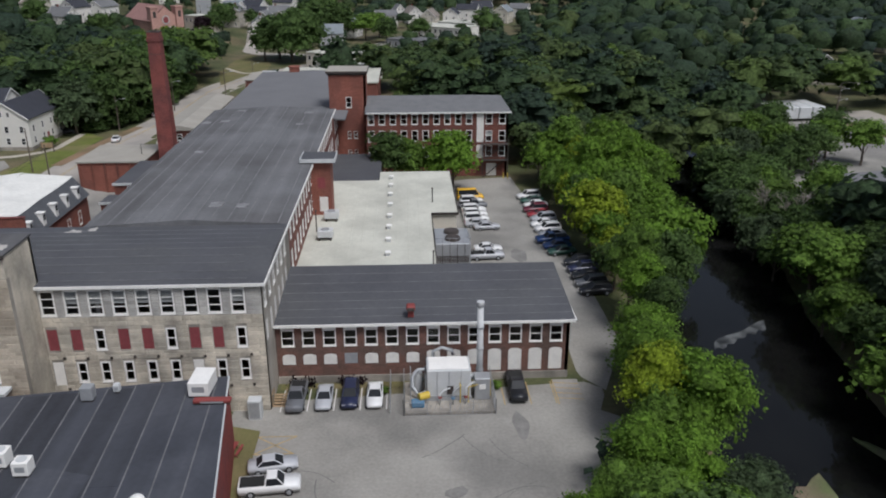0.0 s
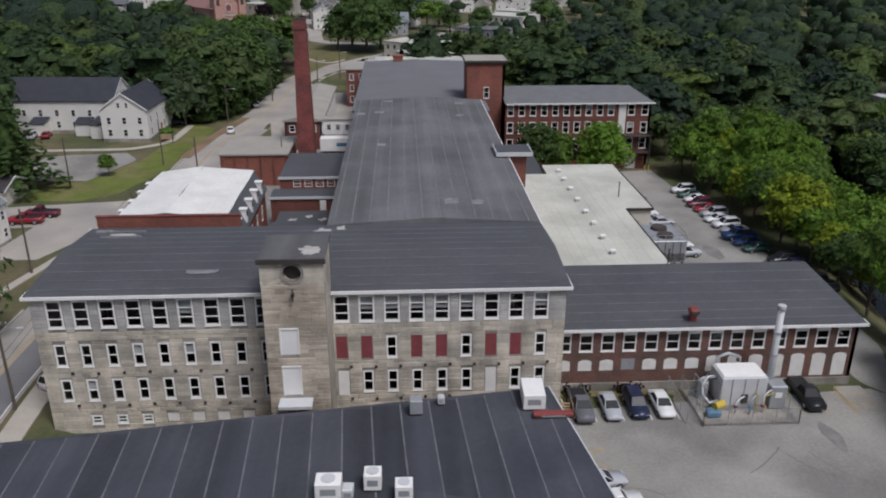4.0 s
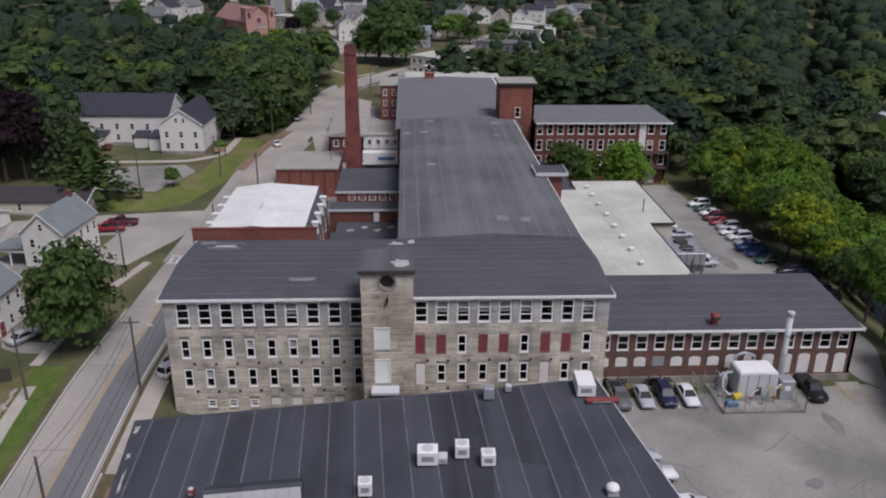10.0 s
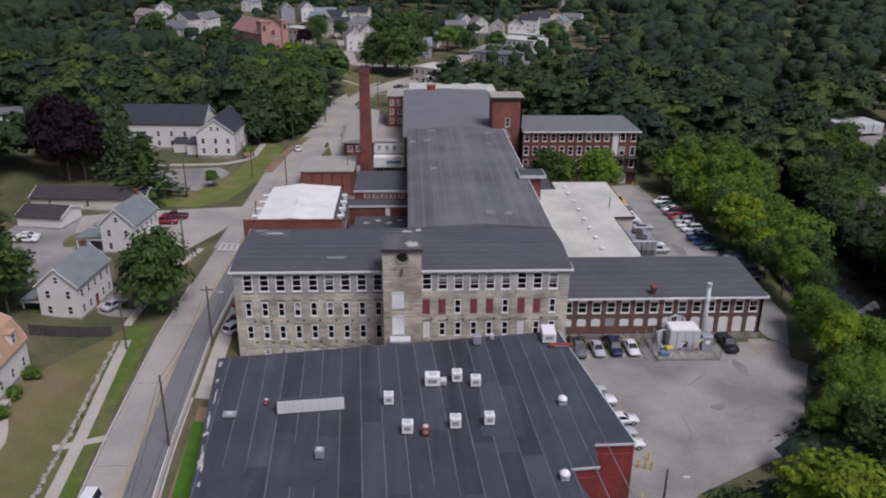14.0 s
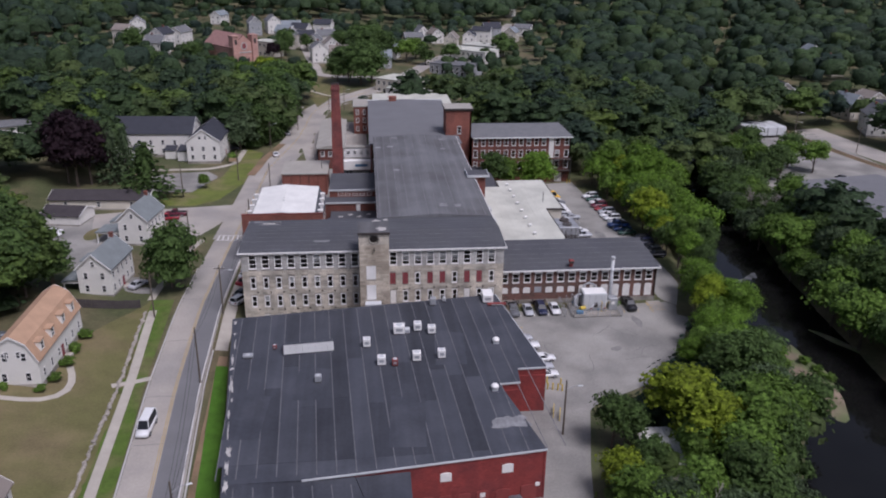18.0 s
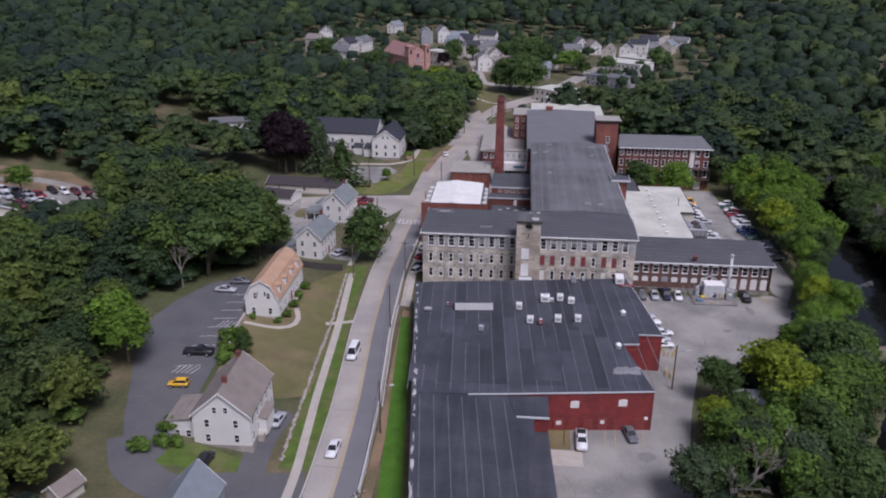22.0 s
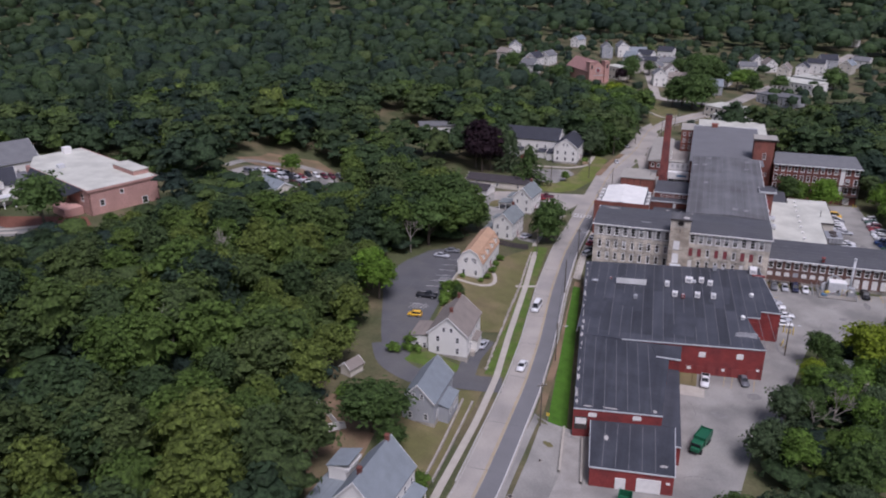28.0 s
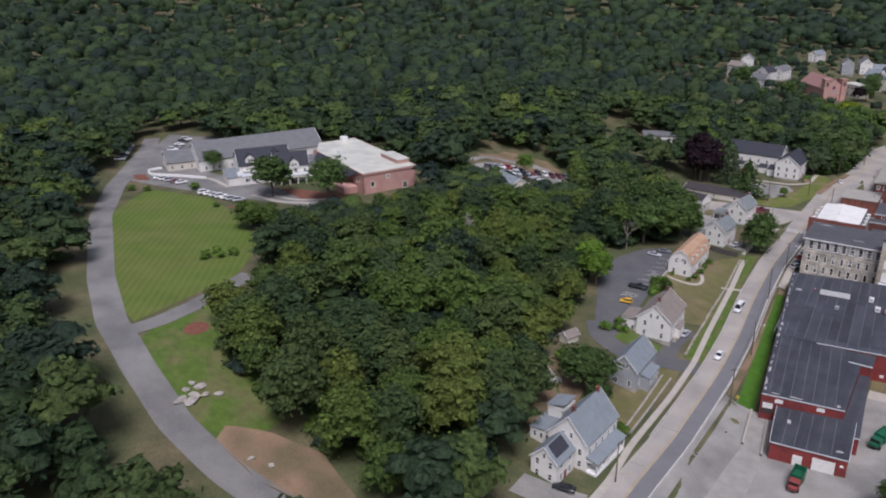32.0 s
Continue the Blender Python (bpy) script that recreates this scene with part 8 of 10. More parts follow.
def car(kind, colour):
    """x is ahead."""
    ln, hw, hb, hr_, c0, c1, c2, c3 = SHAPE[kind]
    ob = thing("car" if kind != "pickup" else "pickup_truck", "parked " + colour + " " + {"suv": "sport utility car", "van": "van", "pickup": "pickup truck", "sedan": "saloon car", "compact": "compact car"}[kind] + " on asphalt", "car" if kind in ("sedan", "suv", "compact") else kind)
    h = ln / 2
    bm = bmesh.new()
    st = [(-h, 0.86, 0.45, hb * 0.9), (-h + 0.18, 0.97, 0.28, hb * 1.0), (-h * 0.4, 1.0, 0.25, hb), (h * 0.35, 1.0, 0.25, hb * 0.99), (h * 0.75, 0.97, 0.26, hb * 0.88), (h - 0.12, 0.9, 0.3, hb * 0.76), (h, 0.78, 0.42, hb * 0.66)]
    if kind == "pickup":
        st = [(-h, 0.95, 0.45, hb * 0.98), (-h + 0.1, 1.0, 0.35, hb), (-h * 0.4, 1.0, 0.32, hb), (h * 0.35, 1.0, 0.32, hb), (h * 0.8, 0.99, 0.34, hb * 0.96), (h - 0.1, 0.94, 0.36, hb * 0.88), (h, 0.85, 0.45, hb * 0.8)]
    rings = []
    for x, k, z0, z1 in st:
        w = hw * k
        rings.append([bm.verts.new(p) for p in ((x, -w * 0.9, z0), (x, w * 0.9, z0), (x, w, (z0 + z1) * 0.5), (x, w * 0.93, z1), (x, -w * 0.93, z1), (x, -w, (z0 + z1) * 0.5))])
    for a, b in zip(rings, rings[1:]):
        for i in range(6):
            bm.faces.new((a[i], b[i], b[(i + 1) % 6], a[(i + 1) % 6]))
    bm.faces.new(rings[0])
    bm.faces.new(rings[-1][::-1])
    bmesh.ops.recalc_face_normals(bm, faces=bm.faces[:])
    part("body", bm, paint(colour), ob, "", True)
    z0 = hb - 0.03
    lo = [(c0, -hw * 0.9, z0), (c1, -hw * 0.88, z0), (c1, hw * 0.88, z0), (c0, hw * 0.9, z0)]
    hi = [(c2, -hw * 0.68, hr_ - 0.05), (c3, -hw * 0.68, hr_ - 0.05), (c3, hw * 0.68, hr_ - 0.05), (c2, hw * 0.68, hr_ - 0.05)]
    bm = bmesh.new()
    vl, vh = [bm.verts.new(p) for p in lo], [bm.verts.new(p) for p in hi]
    for i in range(4):
        bm.faces.new((vl[i], vl[(i + 1) % 4], vh[(i + 1) % 4], vh[i]))
    part("glazing", bm, M_CARGLASS, ob, "dark glazing")
    bm = bmesh.new()
    top = [bm.verts.new((x * 0.96, y * 0.9, hr_)) for x, y, z in hi]
    mid = [bm.verts.new((x, y * 1.03, hr_ - 0.06)) for x, y, z in hi]
    bm.faces.new(top)
    for i in range(4):
        bm.faces.new((mid[i], mid[(i + 1) % 4], top[(i + 1) % 4], top[i]))
    for i in range(4):
        tube(bm, [Vector(lo[i]), Vector(hi[i])], [0.07, 0.06], 4)
    part("roof", bm, paint(colour), ob)
    if kind == "pickup":
        part("bed", boxes((-h + 0.15, c0 - 0.1, -hw * 0.8, hw * 0.8, hb - 0.02, hb + 0.004)), M_RUBBER, ob, "dark pickup bed")
    for x in (-h * 0.6, h * 0.62):
        for s in (-1, 1):
            r = 0.33 if kind in ("sedan", "compact") else 0.38
            tb_ = part("wheel", tube(bmesh.new(), [(x, s * (hw - 0.18), r), (x, s * (hw + 0.02), r)], [r, r], 14), M_RUBBER, ob)
            part("rim", tube(bmesh.new(), [(x, s * (hw + 0.021), r), (x, s * (hw + 0.035), r)], [r * 0.62, r * 0.55], 10), M_GREYMETAL, tb_)
    for s in (-1, 1):
        part("headlight", boxes((h - 0.16, h - 0.02, s * hw * 0.62 - 0.16, s * hw * 0.62 + 0.16, hb * 0.58, hb * 0.72)), M_LAMPLENS, ob)
        part("tail_light", boxes((-h - 0.01, -h + 0.1, s * hw * 0.7 - 0.12, s * hw * 0.7 + 0.12, hb * 0.66, hb * 0.88)), M_TAIL, ob)
    return ob


def park(kind, colour, x, y, turn, lift=0.06, group="parked cars"):
    k = (kind, colour)
    z = ground(x, y) + lift
    if k not in CARS:
        CARS[k] = car(kind, colour)
        CARS[k].matrix_basis = pose(x, y, z, 0, 0, turn)
        CARS[k]["group"] = group
    else:
        copy_thing(CARS[k], pose(x, y, z, 0, 0, turn))["group"] = group


for k, c, x, y, a in (("pickup", "grey", -12.4, 76.2, -90), ("sedan", "silver", -9.4, 76.1, -90), ("suv", "navy", -6.6, 76.3, -90), ("sedan", "white", -3.9, 76.3, -90), ("pickup", "black", 11.9, 77.2, -90),
                      ("sedan", "silver", -13.2, 64.2, 10), ("pickup", "white", -13.0, 61.0, 5), ("sedan", "white", -10.6, 56.5, 5), ("sedan", "silver", -11.6, 53.6, 5),
                      ("sedan", "white", -11.3, 51.0, 5),
                      ("pickup", "white", -30.5, 14.6, -92), ("sedan", "grey", -22.0, 17.4, -80)):
    park(k, c, x, y, a, group="cars in the mill lot")
for k, c, x, y, a in (("pickup", "maroon", -91.0, 136.4, 178), ("sedan", "white", -118.0, 124.6, 8)):
    park(k, c, x, y, a, group="cars by the white houses")
# rows along the eastern lane
row = [("white", "suv"), ("green", "sedan"), ("white", "sedan"), ("maroon", "suv"), ("red", "sedan"), ("silver", "suv"), ("white", "sedan"), ("white", "suv"), ("silver", "sedan"), ("blue", "pickup"), ("blue", "sedan"), ("green", "sedan")]
for i, (c, k) in enumerate(row):
    park(k, c, 24.6 + (i % 3) * 0.25, 153.8 - i * 3.05, 188, group="cars along the lane")
for i, (c, k) in enumerate([("black", "suv"), ("navy", "suv"), ("black", "sedan"), ("grey", "suv"), ("black", "suv")]):
    park(k, c, 26.8, 115.0 - i * 2.9, 186, group="cars along the lane")
for i, (c, k) in enumerate([("yellow", "van"), ("white", "suv"), ("grey", "pickup"), ("white", "suv"), ("white", "suv"), ("white", "suv"), ("silver", "sedan")]):
    park(k, c, 12.7, 153.6 - i * 2.9, 6, group="cars beside the annex")
park("sedan", "silver", 14.2, 134.2, 6)
for c, k, x, y in (("white", "sedan", 13.2, 122.3), ("silver", "pickup", 12.6, 118.6)):
    park(k, c, x, y, 4)
# street and house cars
for k, c, x, y, a in (("sedan", "black", -67.2, 86.0, 60), ("suv", "white", -67.2, 82.6, 60), ("sedan", "red", -67.4, 92.0, 60), ("sedan", "white", -67.4, 95.5, 60), ("sedan", "silver", -67.3, 98.5, 60),
                      ("compact", "yellow", -102.0, 17.4, 186), ("pickup", "black", -102.8, 29.0, 5), ("sedan", "silver", -107.8, 57.6, 0), ("sedan", "silver", -82.6, 12.6, 85), ("suv", "black", -90.0, -1.6, 88), ("sedan", "black", -80.8, -68.4, 190),
                      ("sedan", "silver", -89.2, 91.0, 60), ("pickup", "red", -92.3, 133.0, 184), ("sedan", "white", -117.5, 122.6, 0), ("van", "white", -74.6, 38, 268), ("sedan", "white", -71.4, 6, 268), ("sedan", "white", -71.2, 196, 100), ("sedan", "silver", -69.8, 225, 100), ("sedan", "black", -86.5, 205, 30), ("sedan", "grey", -106, 62.4, 10)):
    park(k, c, x, y, a, group="cars by the houses")
cr = random.Random(8)
cols = ["white", "silver", "grey", "black", "maroon", "navy", "white", "red"]
for r_ in range(3):
    for i in range(9):
        bx, by = -186 + r_ * 8.5 + i * 1.35, 80 + i * 2.9 - r_ * 2.2
        if cr.random() < 0.9:
            park(cr.choice(("sedan", "suv")), cr.choice(cols + ["white", "white", "silver", "white"]), bx, by, -25, 0.14, "cars in the far lot")
for i in range(5):
    park(cr.choice(("sedan", "suv")), cr.choice(cols), -180 + i * 2.2, 112 + i * 2.4, -40, 0.14, "cars in the far lot")
for i in range(7):
    park(cr.choice(("sedan", "suv")), cr.choice(["white", "silver", "navy", "white"]), -256 + i * 2.9, -5.6 + 0.1 * i, 60, 0.12, "cars before the school")
for i in range(5):
    park(cr.choice(("sedan", "suv")), cr.choice(cols), -286 + i * 3.1, -1.8 + 0.1 * i, 60, 0.12, "cars before the school")
for i in range(8):
    park(cr.choice(("sedan", "suv")), cr.choice(["white", "silver", "white", "grey"]), -340 + i * 2.4, 24 - i * 2.4, 40, 0.12, "cars at the drive's end")
for i in range(5):
    park(cr.choice(("sedan", "suv")), cr.choice(cols), -328 + i * 2.6, 46 - i * 4, 40, 0.12, "cars at the drive's end")
park("sedan", "black", 112, 168, 0)
park("sedan", "black", 86, 198, 10)
for i in range(6):
    park(cr.choice(("sedan", "suv")), cr.choice(cols), -128 + 3 * i, 190 + 0.6 * i, 100, group="cars by the apartments")
# green dump truck and red trucks
for x, y, a, m_, lab in ((-31.0, -11.3, -108, M_GREENPAINT, "dark green dump truck with a high steel body"), (-43.6, -36.4, -92, M_REDMETAL, "old red and green truck before the loading door")):
    t_ = thing("dump_truck", lab, "truck", (x, y, ground(x, y) + 0.08), a)
    part("chassis", boxes((-3.4, 3.2, -0.5, 0.5, 0.6, 0.95)), M_DARKMETAL, t_)
    part("cab", bevel_box(1.2, 2.9, -1.1, 1.1, 0.95, 2.5, 0.15), m_, t_)
    part("bonnet", bevel_box(2.9, 3.7, -0.9, 0.9, 0.8, 1.7, 0.15), m_, t_)
    part("windscreen", boxes((2.88, 2.95, -0.9, 0.9, 1.75, 2.35)), M_CARGLASS, t_)
    bm = boxes((-3.6, 1.0, -1.2, -1.08, 1.0, 2.8), (-3.6, 1.0, 1.08, 1.2, 1.0, 2.8), (0.88, 1.0, -1.08, 1.08, 1.0, 2.9), (-3.6, -3.48, -1.08, 1.08, 1.0, 2.6), (-3.48, 0.88, -1.08, 1.08, 1.0, 2.3 if m_ == M_GREENPAINT else 1.4))
    part("dump_body", bm, M_GREENPAINT, t_, "green steel body")
    for wx in (-2.6, -1.5, 2.4):
        for s in (-1, 1):
            part("wheel", tube(bmesh.new(), [(wx, s * 0.8, 0.5), (wx, s * 1.15, 0.5)], [0.5, 0.5], 14), M_RUBBER, t_)


# ---- poles, posts, yard things ----
def pole(x, y, hgt, lamp=False, arm=0.0, turn=0.0, label="weathered wooden utility pole"):
    p = thing("utility_pole", label, "utility pole", (x, y, ground(x, y)), turn, group="utility poles")
    part("shaft", tube(bmesh.new(), [(0, 0, -0.5), (0, 0, hgt)], [0.17, 0.11], 10), M_WOOD, p)
    if arm:
        part("crossarm", boxes((-arm, arm, -0.06, 0.06, hgt - 0.7, hgt - 0.55)), M_WOOD, p)
        for i in (-1, -0.45, 0.45, 1):
            part("insulator", tube(bmesh.new(), [(i * arm * 0.92, 0, hgt - 0.55), (i * arm * 0.92, 0, hgt - 0.35)], [0.05, 0.04], 6), M_PALEMETAL, p)
    if lamp:
        part("lamp_arm", tube(bmesh.new(), [(0, 0, hgt - 1.6), (1.2, 0, hgt - 1.0), (2.0, 0, hgt - 1.0)], [0.04] * 3, 6), M_GREYMETAL, p)
        part("lamp_head", bevel_box(1.8, 2.5, -0.14, 0.14, hgt - 1.1, hgt - 0.95, 0.03), M_PALEMETAL, p)
    return p


POLES = [(-69.6, 77.0), (-69.2, 51.0), (-64.6, 12.0), (-62.6, -16.0), (-69.4, 118), (-68.0, 150)]
for i, (x, y) in enumerate(POLES):
    pole(x, y, 10.2, i % 2 == 0, 0.0 if i % 3 else 1.0, 10 * i)
for x, y in ((-92.6, 153.0), (-82.4, 76), (-82.6, 112), (-79.5, 168), (-66.5, 232), (-55.5, 250), (-12.2, 34.0), (126, 226), (136, 200), (118, 212), (-73.4, -60), (-318, 0), (-262, -60), (-74, 207), (-50, 268)):
    pole(x, y, 9.5, x == -12.2 or y > 200, 1.0 if x > 100 else 0.0)
for a, b in zip(POLES, POLES[1:]):
    bm = bmesh.new()
    for o_, hgt in ((-0.2, 9.6), (0.2, 9.2)):
        za, zb = ground(*a) + hgt, ground(*b) + hgt
        pts = [(a[0] + (b[0] - a[0]) * s + o_, a[1] + (b[1] - a[1]) * s, za + (zb - za) * s - 1.2 * 4 * s * (1 - s)) for s in [i / 8 for i in range(9)]]
        tube(bm, pts, [0.022] * 9, 4, False)
    part("overhead_wire", bm, M_RUBBER)
    tagged(scene.collection.objects[-1], "thin dark overhead wire between the poles", "wire")
# low stone walls along the footpath
sr = random.Random(4)
STONES = []
for i in range(6):
    bm = bmesh.new()
    bmesh.ops.create_icosphere(bm, subdivisions=1, radius=0.5)
    for v_ in bm.verts:
        v_.co *= sr.uniform(0.75, 1.1)
        v_.co.z *= 0.7
    me = bpy.data.meshes.new("stone")
    bm.to_mesh(me)
    bm.free()
    me.materials.append(M_ROCK)
    STONES.append(me)
lw = thing("field_stone_wall", "low dry-laid pale stone wall along the lawn", "wall", kind="structure")
LINE = [(-84.5, 78), (-82.2, 52), (-81.0, 30), (-79.6, 8), (-79.0, 2)]
for (xa, ya), (xb, yb) in zip(LINE, LINE[1:]):
    n = int(math.hypot(xb - xa, yb - ya) / 0.62)
    for i in range(n):
        x, y = xa + (xb - xa) * i / n + sr.uniform(-0.15, 0.15), ya + (yb - ya) * i / n
        share("stone", sr.choice(STONES), lw, pose(x, y, ground(x, y) + 0.2, 0, 0, sr.uniform(0, 360)) @ Matrix.Scale(sr.uniform(0.5, 0.95), 4))
for pts in ([(-80.4, -12), (-79.4, -30), (-79.0, -42)], [(-78.2, -12), (-77.6, -30), (-77.4, -42)]):
    ribbon("retaining_wall", pts, 0.4, 0.45, M_ROCK, "low stone retaining wall", "wall", thick=0.7)
ribbon("retaining_wall", [(-99.6, 46.5), (-99.4, 40), (-98.2, 33)], 0.4, 0.9, M_CONC, "pale concrete retaining wall of the lot", "wall", thick=1.2)
fn = thing("board_fence", "dark stained board fence below the white house", "fence", (-97, 77, ground(-97, 77)), 17.6)
for i in range(25):
    x = 0.46 * i
    z = ground(-97 + x * 0.953, 77 + x * 0.302) - fn.location.z
    part("board", boxes((x, x + 0.43, -0.02, 0.02, z - 0.2, z + 1.75)), M_DARKBOARD, fn)
for i in range(6):
    x = 0.02 + 2.27 * i
    z = ground(-97 + x * 0.953, 77 + x * 0.302) - fn.location.z
    part("post", boxes((x - 0.06, x + 0.06, 0.022, 0.14, z - 0.3, z + 1.85)), M_DARKBOARD, fn)
for x, y in ((-108, -28), (-104, -31), (-100, -34.5)):
    b_ = thing("white_fence_panel", "white board fence panel in the yard", "fence", (x, y, ground(x, y)), -40)
    part("panel", boxes((-2.2, 2.2, -0.04, 0.04, 0, 1.6)), M_WHITE, b_)
    part("post", boxes((-2.3, -2.2, -0.07, 0.07, -0.3, 1.8)), M_WHITE, b_)
for x, y in ((-154.6, -94.4), (-153.2, -97.0), (-152.0, -95.2), (-155.6, -97.2), (-152.2, -98.8), (-150.4, -93.0), (-156.4, -95.0), (-153.8, -100.2), (-129, -99.5), (-133, -101)):
    r_ = thing("boulder", "pale grey boulder on the bank", "boulder", (x, y, ground(x, y) + 0.2), sr.uniform(0, 360), group="boulders")
    bm = bmesh.new()
    bmesh.ops.create_icosphere(bm, subdivisions=2, radius=1.0)
    for v_ in bm.verts:
        v_.co *= 0.8 + 0.5 * noise.noise(v_.co * 1.3 + Vector((x, y, 0)))
        v_.co.z *= 0.6
    k = sr.uniform(0.7, 1.5) if y < -92.5 and x < -149 else 0.7
    bmesh.ops.scale(bm, vec=(k * 1.4, k, k * 0.8), verts=bm.verts[:])
    part("rock", bm, M_ROCK, r_)
# bits of the mill lot
pt = thing("picnic_table", "red-brown wooden picnic table on dry grass", "picnic table", (-17.6, 67.0, ground(-17.6, 67) + 0.07), 80)
part("tabletop", boxes((-0.9, 0.9, -0.38, 0.38, 0.7, 0.75)), M_REDMETAL, pt)
for s in (-1, 1):
    part("bench", boxes((-0.9, 0.9, s * 0.72 - 0.14, s * 0.72 + 0.14, 0.42, 0.46)), M_REDMETAL, pt)
    part("leg_frame", tube(tube(bmesh.new(), [(s * 0.7, -0.8, 0), (s * 0.7, 0.25, 0.7)], [0.05] * 2, 4), [(s * 0.7, 0.8, 0), (s * 0.7, -0.25, 0.7)], [0.05] * 2, 4), M_REDMETAL, pt)
ut = thing("utility_cabinet", "pale grey utility cabinet beside the stone mill", "cabinet", (-16.4, 73.4, 0))
part("casing", bevel_box(-0.7, 0.7, -0.6, 0.6, 0, 2.3, 0.06), M_PALEMETAL, ut)
part("door", boxes((-0.55, 0.55, -0.64, -0.6, 0.25, 2.1)), M_GREYMETAL, ut)
sp = thing("timber_steps", "weathered timber steps beside the mill", "steps", (-14.2, 75.2, 0.05))
for i in range(5):
    part("tread", boxes((-0.7, 0.7, 0.3 * i, 0.3 * i + 0.32, 0.18 * i, 0.18 * i + 0.06)), M_PALEWOOD, sp)
part("rail", boxes((-0.75, -0.68, 0, 1.6, 1.4, 1.5), (-0.75, -0.68, 0, 0.08, 0, 1.4), (-0.75, -0.68, 1.5, 1.58, 0, 1.5), (0.68, 0.75, 0, 1.6, 1.4, 1.5), (0.68, 0.75, 0, 0.08, 0, 1.4), (0.68, 0.75, 1.5, 1.58, 0, 1.5)), M_PALEWOOD, sp)
for x, y in ((-12.4, 39.6), (-11.6, 38.6)):
    yr = thing("yellow_barrier", "yellow steel guard rail in the lot", "barrier", (x, y, 0.05), 75)
    for z in (0.5, 1.0):
        part("rail", boxes((-1.2, 1.2, -0.05, 0.05, z, z + 0.1)), M_YELLOWPAINT, yr)
    for s in (-1.1, 0, 1.1):
        part("post", tube(bmesh.new(), [(s, 0, 0), (s, 0, 1.1)], [0.06, 0.06], 8), M_YELLOWPAINT, yr)
for x in (-12.2, -6.5):
    for i in range(3):
        db = thing("shrub", "dark weedy shrub against the brick wing", "shrub", (x + i * 0.9 - 0.9, 79.5, 0))
        bm = bmesh.new()
        for _ in range(60):
            c = Vector((sr.gauss(0, 0.35), sr.gauss(0, 0.2), abs(sr.gauss(0.5, 0.35))))
            q = Euler((sr.uniform(0, 6), sr.uniform(0, 6), sr.uniform(0, 6))).to_matrix()
            face(bm, [c + q @ Vector(p) for p in ((-0.13, -0.1, 0), (0.13, -0.1, 0), (0.13, 0.1, 0), (-0.13, 0.1, 0))])
        part("foliage", bm, M_LEAF[4], db)

tp = thing("tarpaulin", "white tarpaulin stretched over a stack in the yard", "tarpaulin", (-99.8, -35.6, ground(-99.8, -35.6)), 35)
bm = bmesh.new()
tv = [[bm.verts.new((-2.4 + 1.2 * i, -1.3 + 0.65 * j, 0.15 + 1.15 * math.exp(-((i - 2) / 2.0) ** 2 - ((j - 2) / 1.3) ** 2) + 0.08 * math.sin(5 * i + 3 * j))) for j in range(5)] for i in range(5)]
for i in range(4):
    for j in range(4):
        bm.faces.new((tv[i][j], tv[i + 1][j], tv[i + 1][j + 1], tv[i][j + 1]))
bmesh.ops.solidify(bm, geom=bm.faces[:], thickness=0.04)
part("cloth", bm, M_TENT, tp)

hy = thing("roadside_marker", "small yellow roadside marker board on a post", "sign", (-61.6, -13.0, ground(-61.6, -13.0)))
part("post", boxes((-0.05, 0.05, -0.05, 0.05, 0, 1.9)), M_GREYMETAL, hy)
part("board", boxes((-0.35, 0.35, -0.09, -0.05, 1.1, 1.9)), M_YELLOWPAINT, hy)
for x, y in ((-60.5, -27.0), (-63.0, -41), (-57, -46)):
    mh = thing("manhole_cover", "dark round manhole cover in the asphalt", "manhole cover", (x, y, ground(x, y) + 0.04))
    part("lid", tube(bmesh.new(), [(0, 0, 0), (0, 0, 0.05)], [0.45, 0.42], 18), M_DARKMETAL, mh)
    part("ring", tube(bmesh.new(), [(0, 0, 0), (0, 0, 0.03)], [0.6, 0.58], 18), M_ROCK, mh)

# ---- trees ----


def cube_sphere(n):
    vs_, fs_ = [], []
    for ax in range(3):
        for s in (-1, 1):
            b = len(vs_)
            for i in range(n + 1):
                for j in range(n + 1):
                    p = [0, 0, 0]
                    p[ax], p[(ax + 1) % 3], p[(ax + 2) % 3] = s, (2 * i / n - 1) * (1 if s > 0 else -1), 2 * j / n - 1
                    vs_.append(p)
            for i in range(n):
                for j in range(n):
                    a = b + i * (n + 1) + j
                    fs_.append((a, a + n + 1, a + n + 2, a + 1))
    v = np.array(vs_, float)
    return v / np.linalg.norm(v, axis=1)[:, None], np.array(fs_)


def cards(centres, normals, sizes, rs):
    """Bent leaf sprays, one quad each."""
    n = len(centres)
    t = np.cross(normals, rs.normal(size=(n, 3)))
    t /= np.linalg.norm(t, axis=1)[:, None] + 1e-9
    b = np.cross(normals, t)
    out = np.empty((n, 4, 3))
    for k, (u, v, w) in enumerate(((-1, -0.6, 0.0), (0.15, -0.75, 0.25), (1, 0.55, 0.0), (-0.2, 0.8, -0.3))):
        j = rs.uniform(0.7, 1.15, (n, 1))
        out[:, k] = centres + (t * u * j + b * v * j + normals * w) * (sizes[:, None] * 0.5)
    return out.reshape(-1, 3), np.arange(n * 4).reshape(-1, 4)


def blob_of(n, low):
    """A sphere of quads with shared corners, open below."""
    v, f = cube_sphere(n)
    index, pts, out = {}, [], []
    for q in f:
        if v[q][:, 2].mean() < low:
            continue
        row = []
        for i in q:
            k = tuple(np.round(v[i], 4))
            if k not in index:
                index[k] = len(pts)
                pts.append(v[i])
            row.append(index[k])
        out.append(row)
    return np.array(pts), np.array(out)


BLOB = {2: blob_of(2, -0.3), 3: blob_of(3, -0.3)}


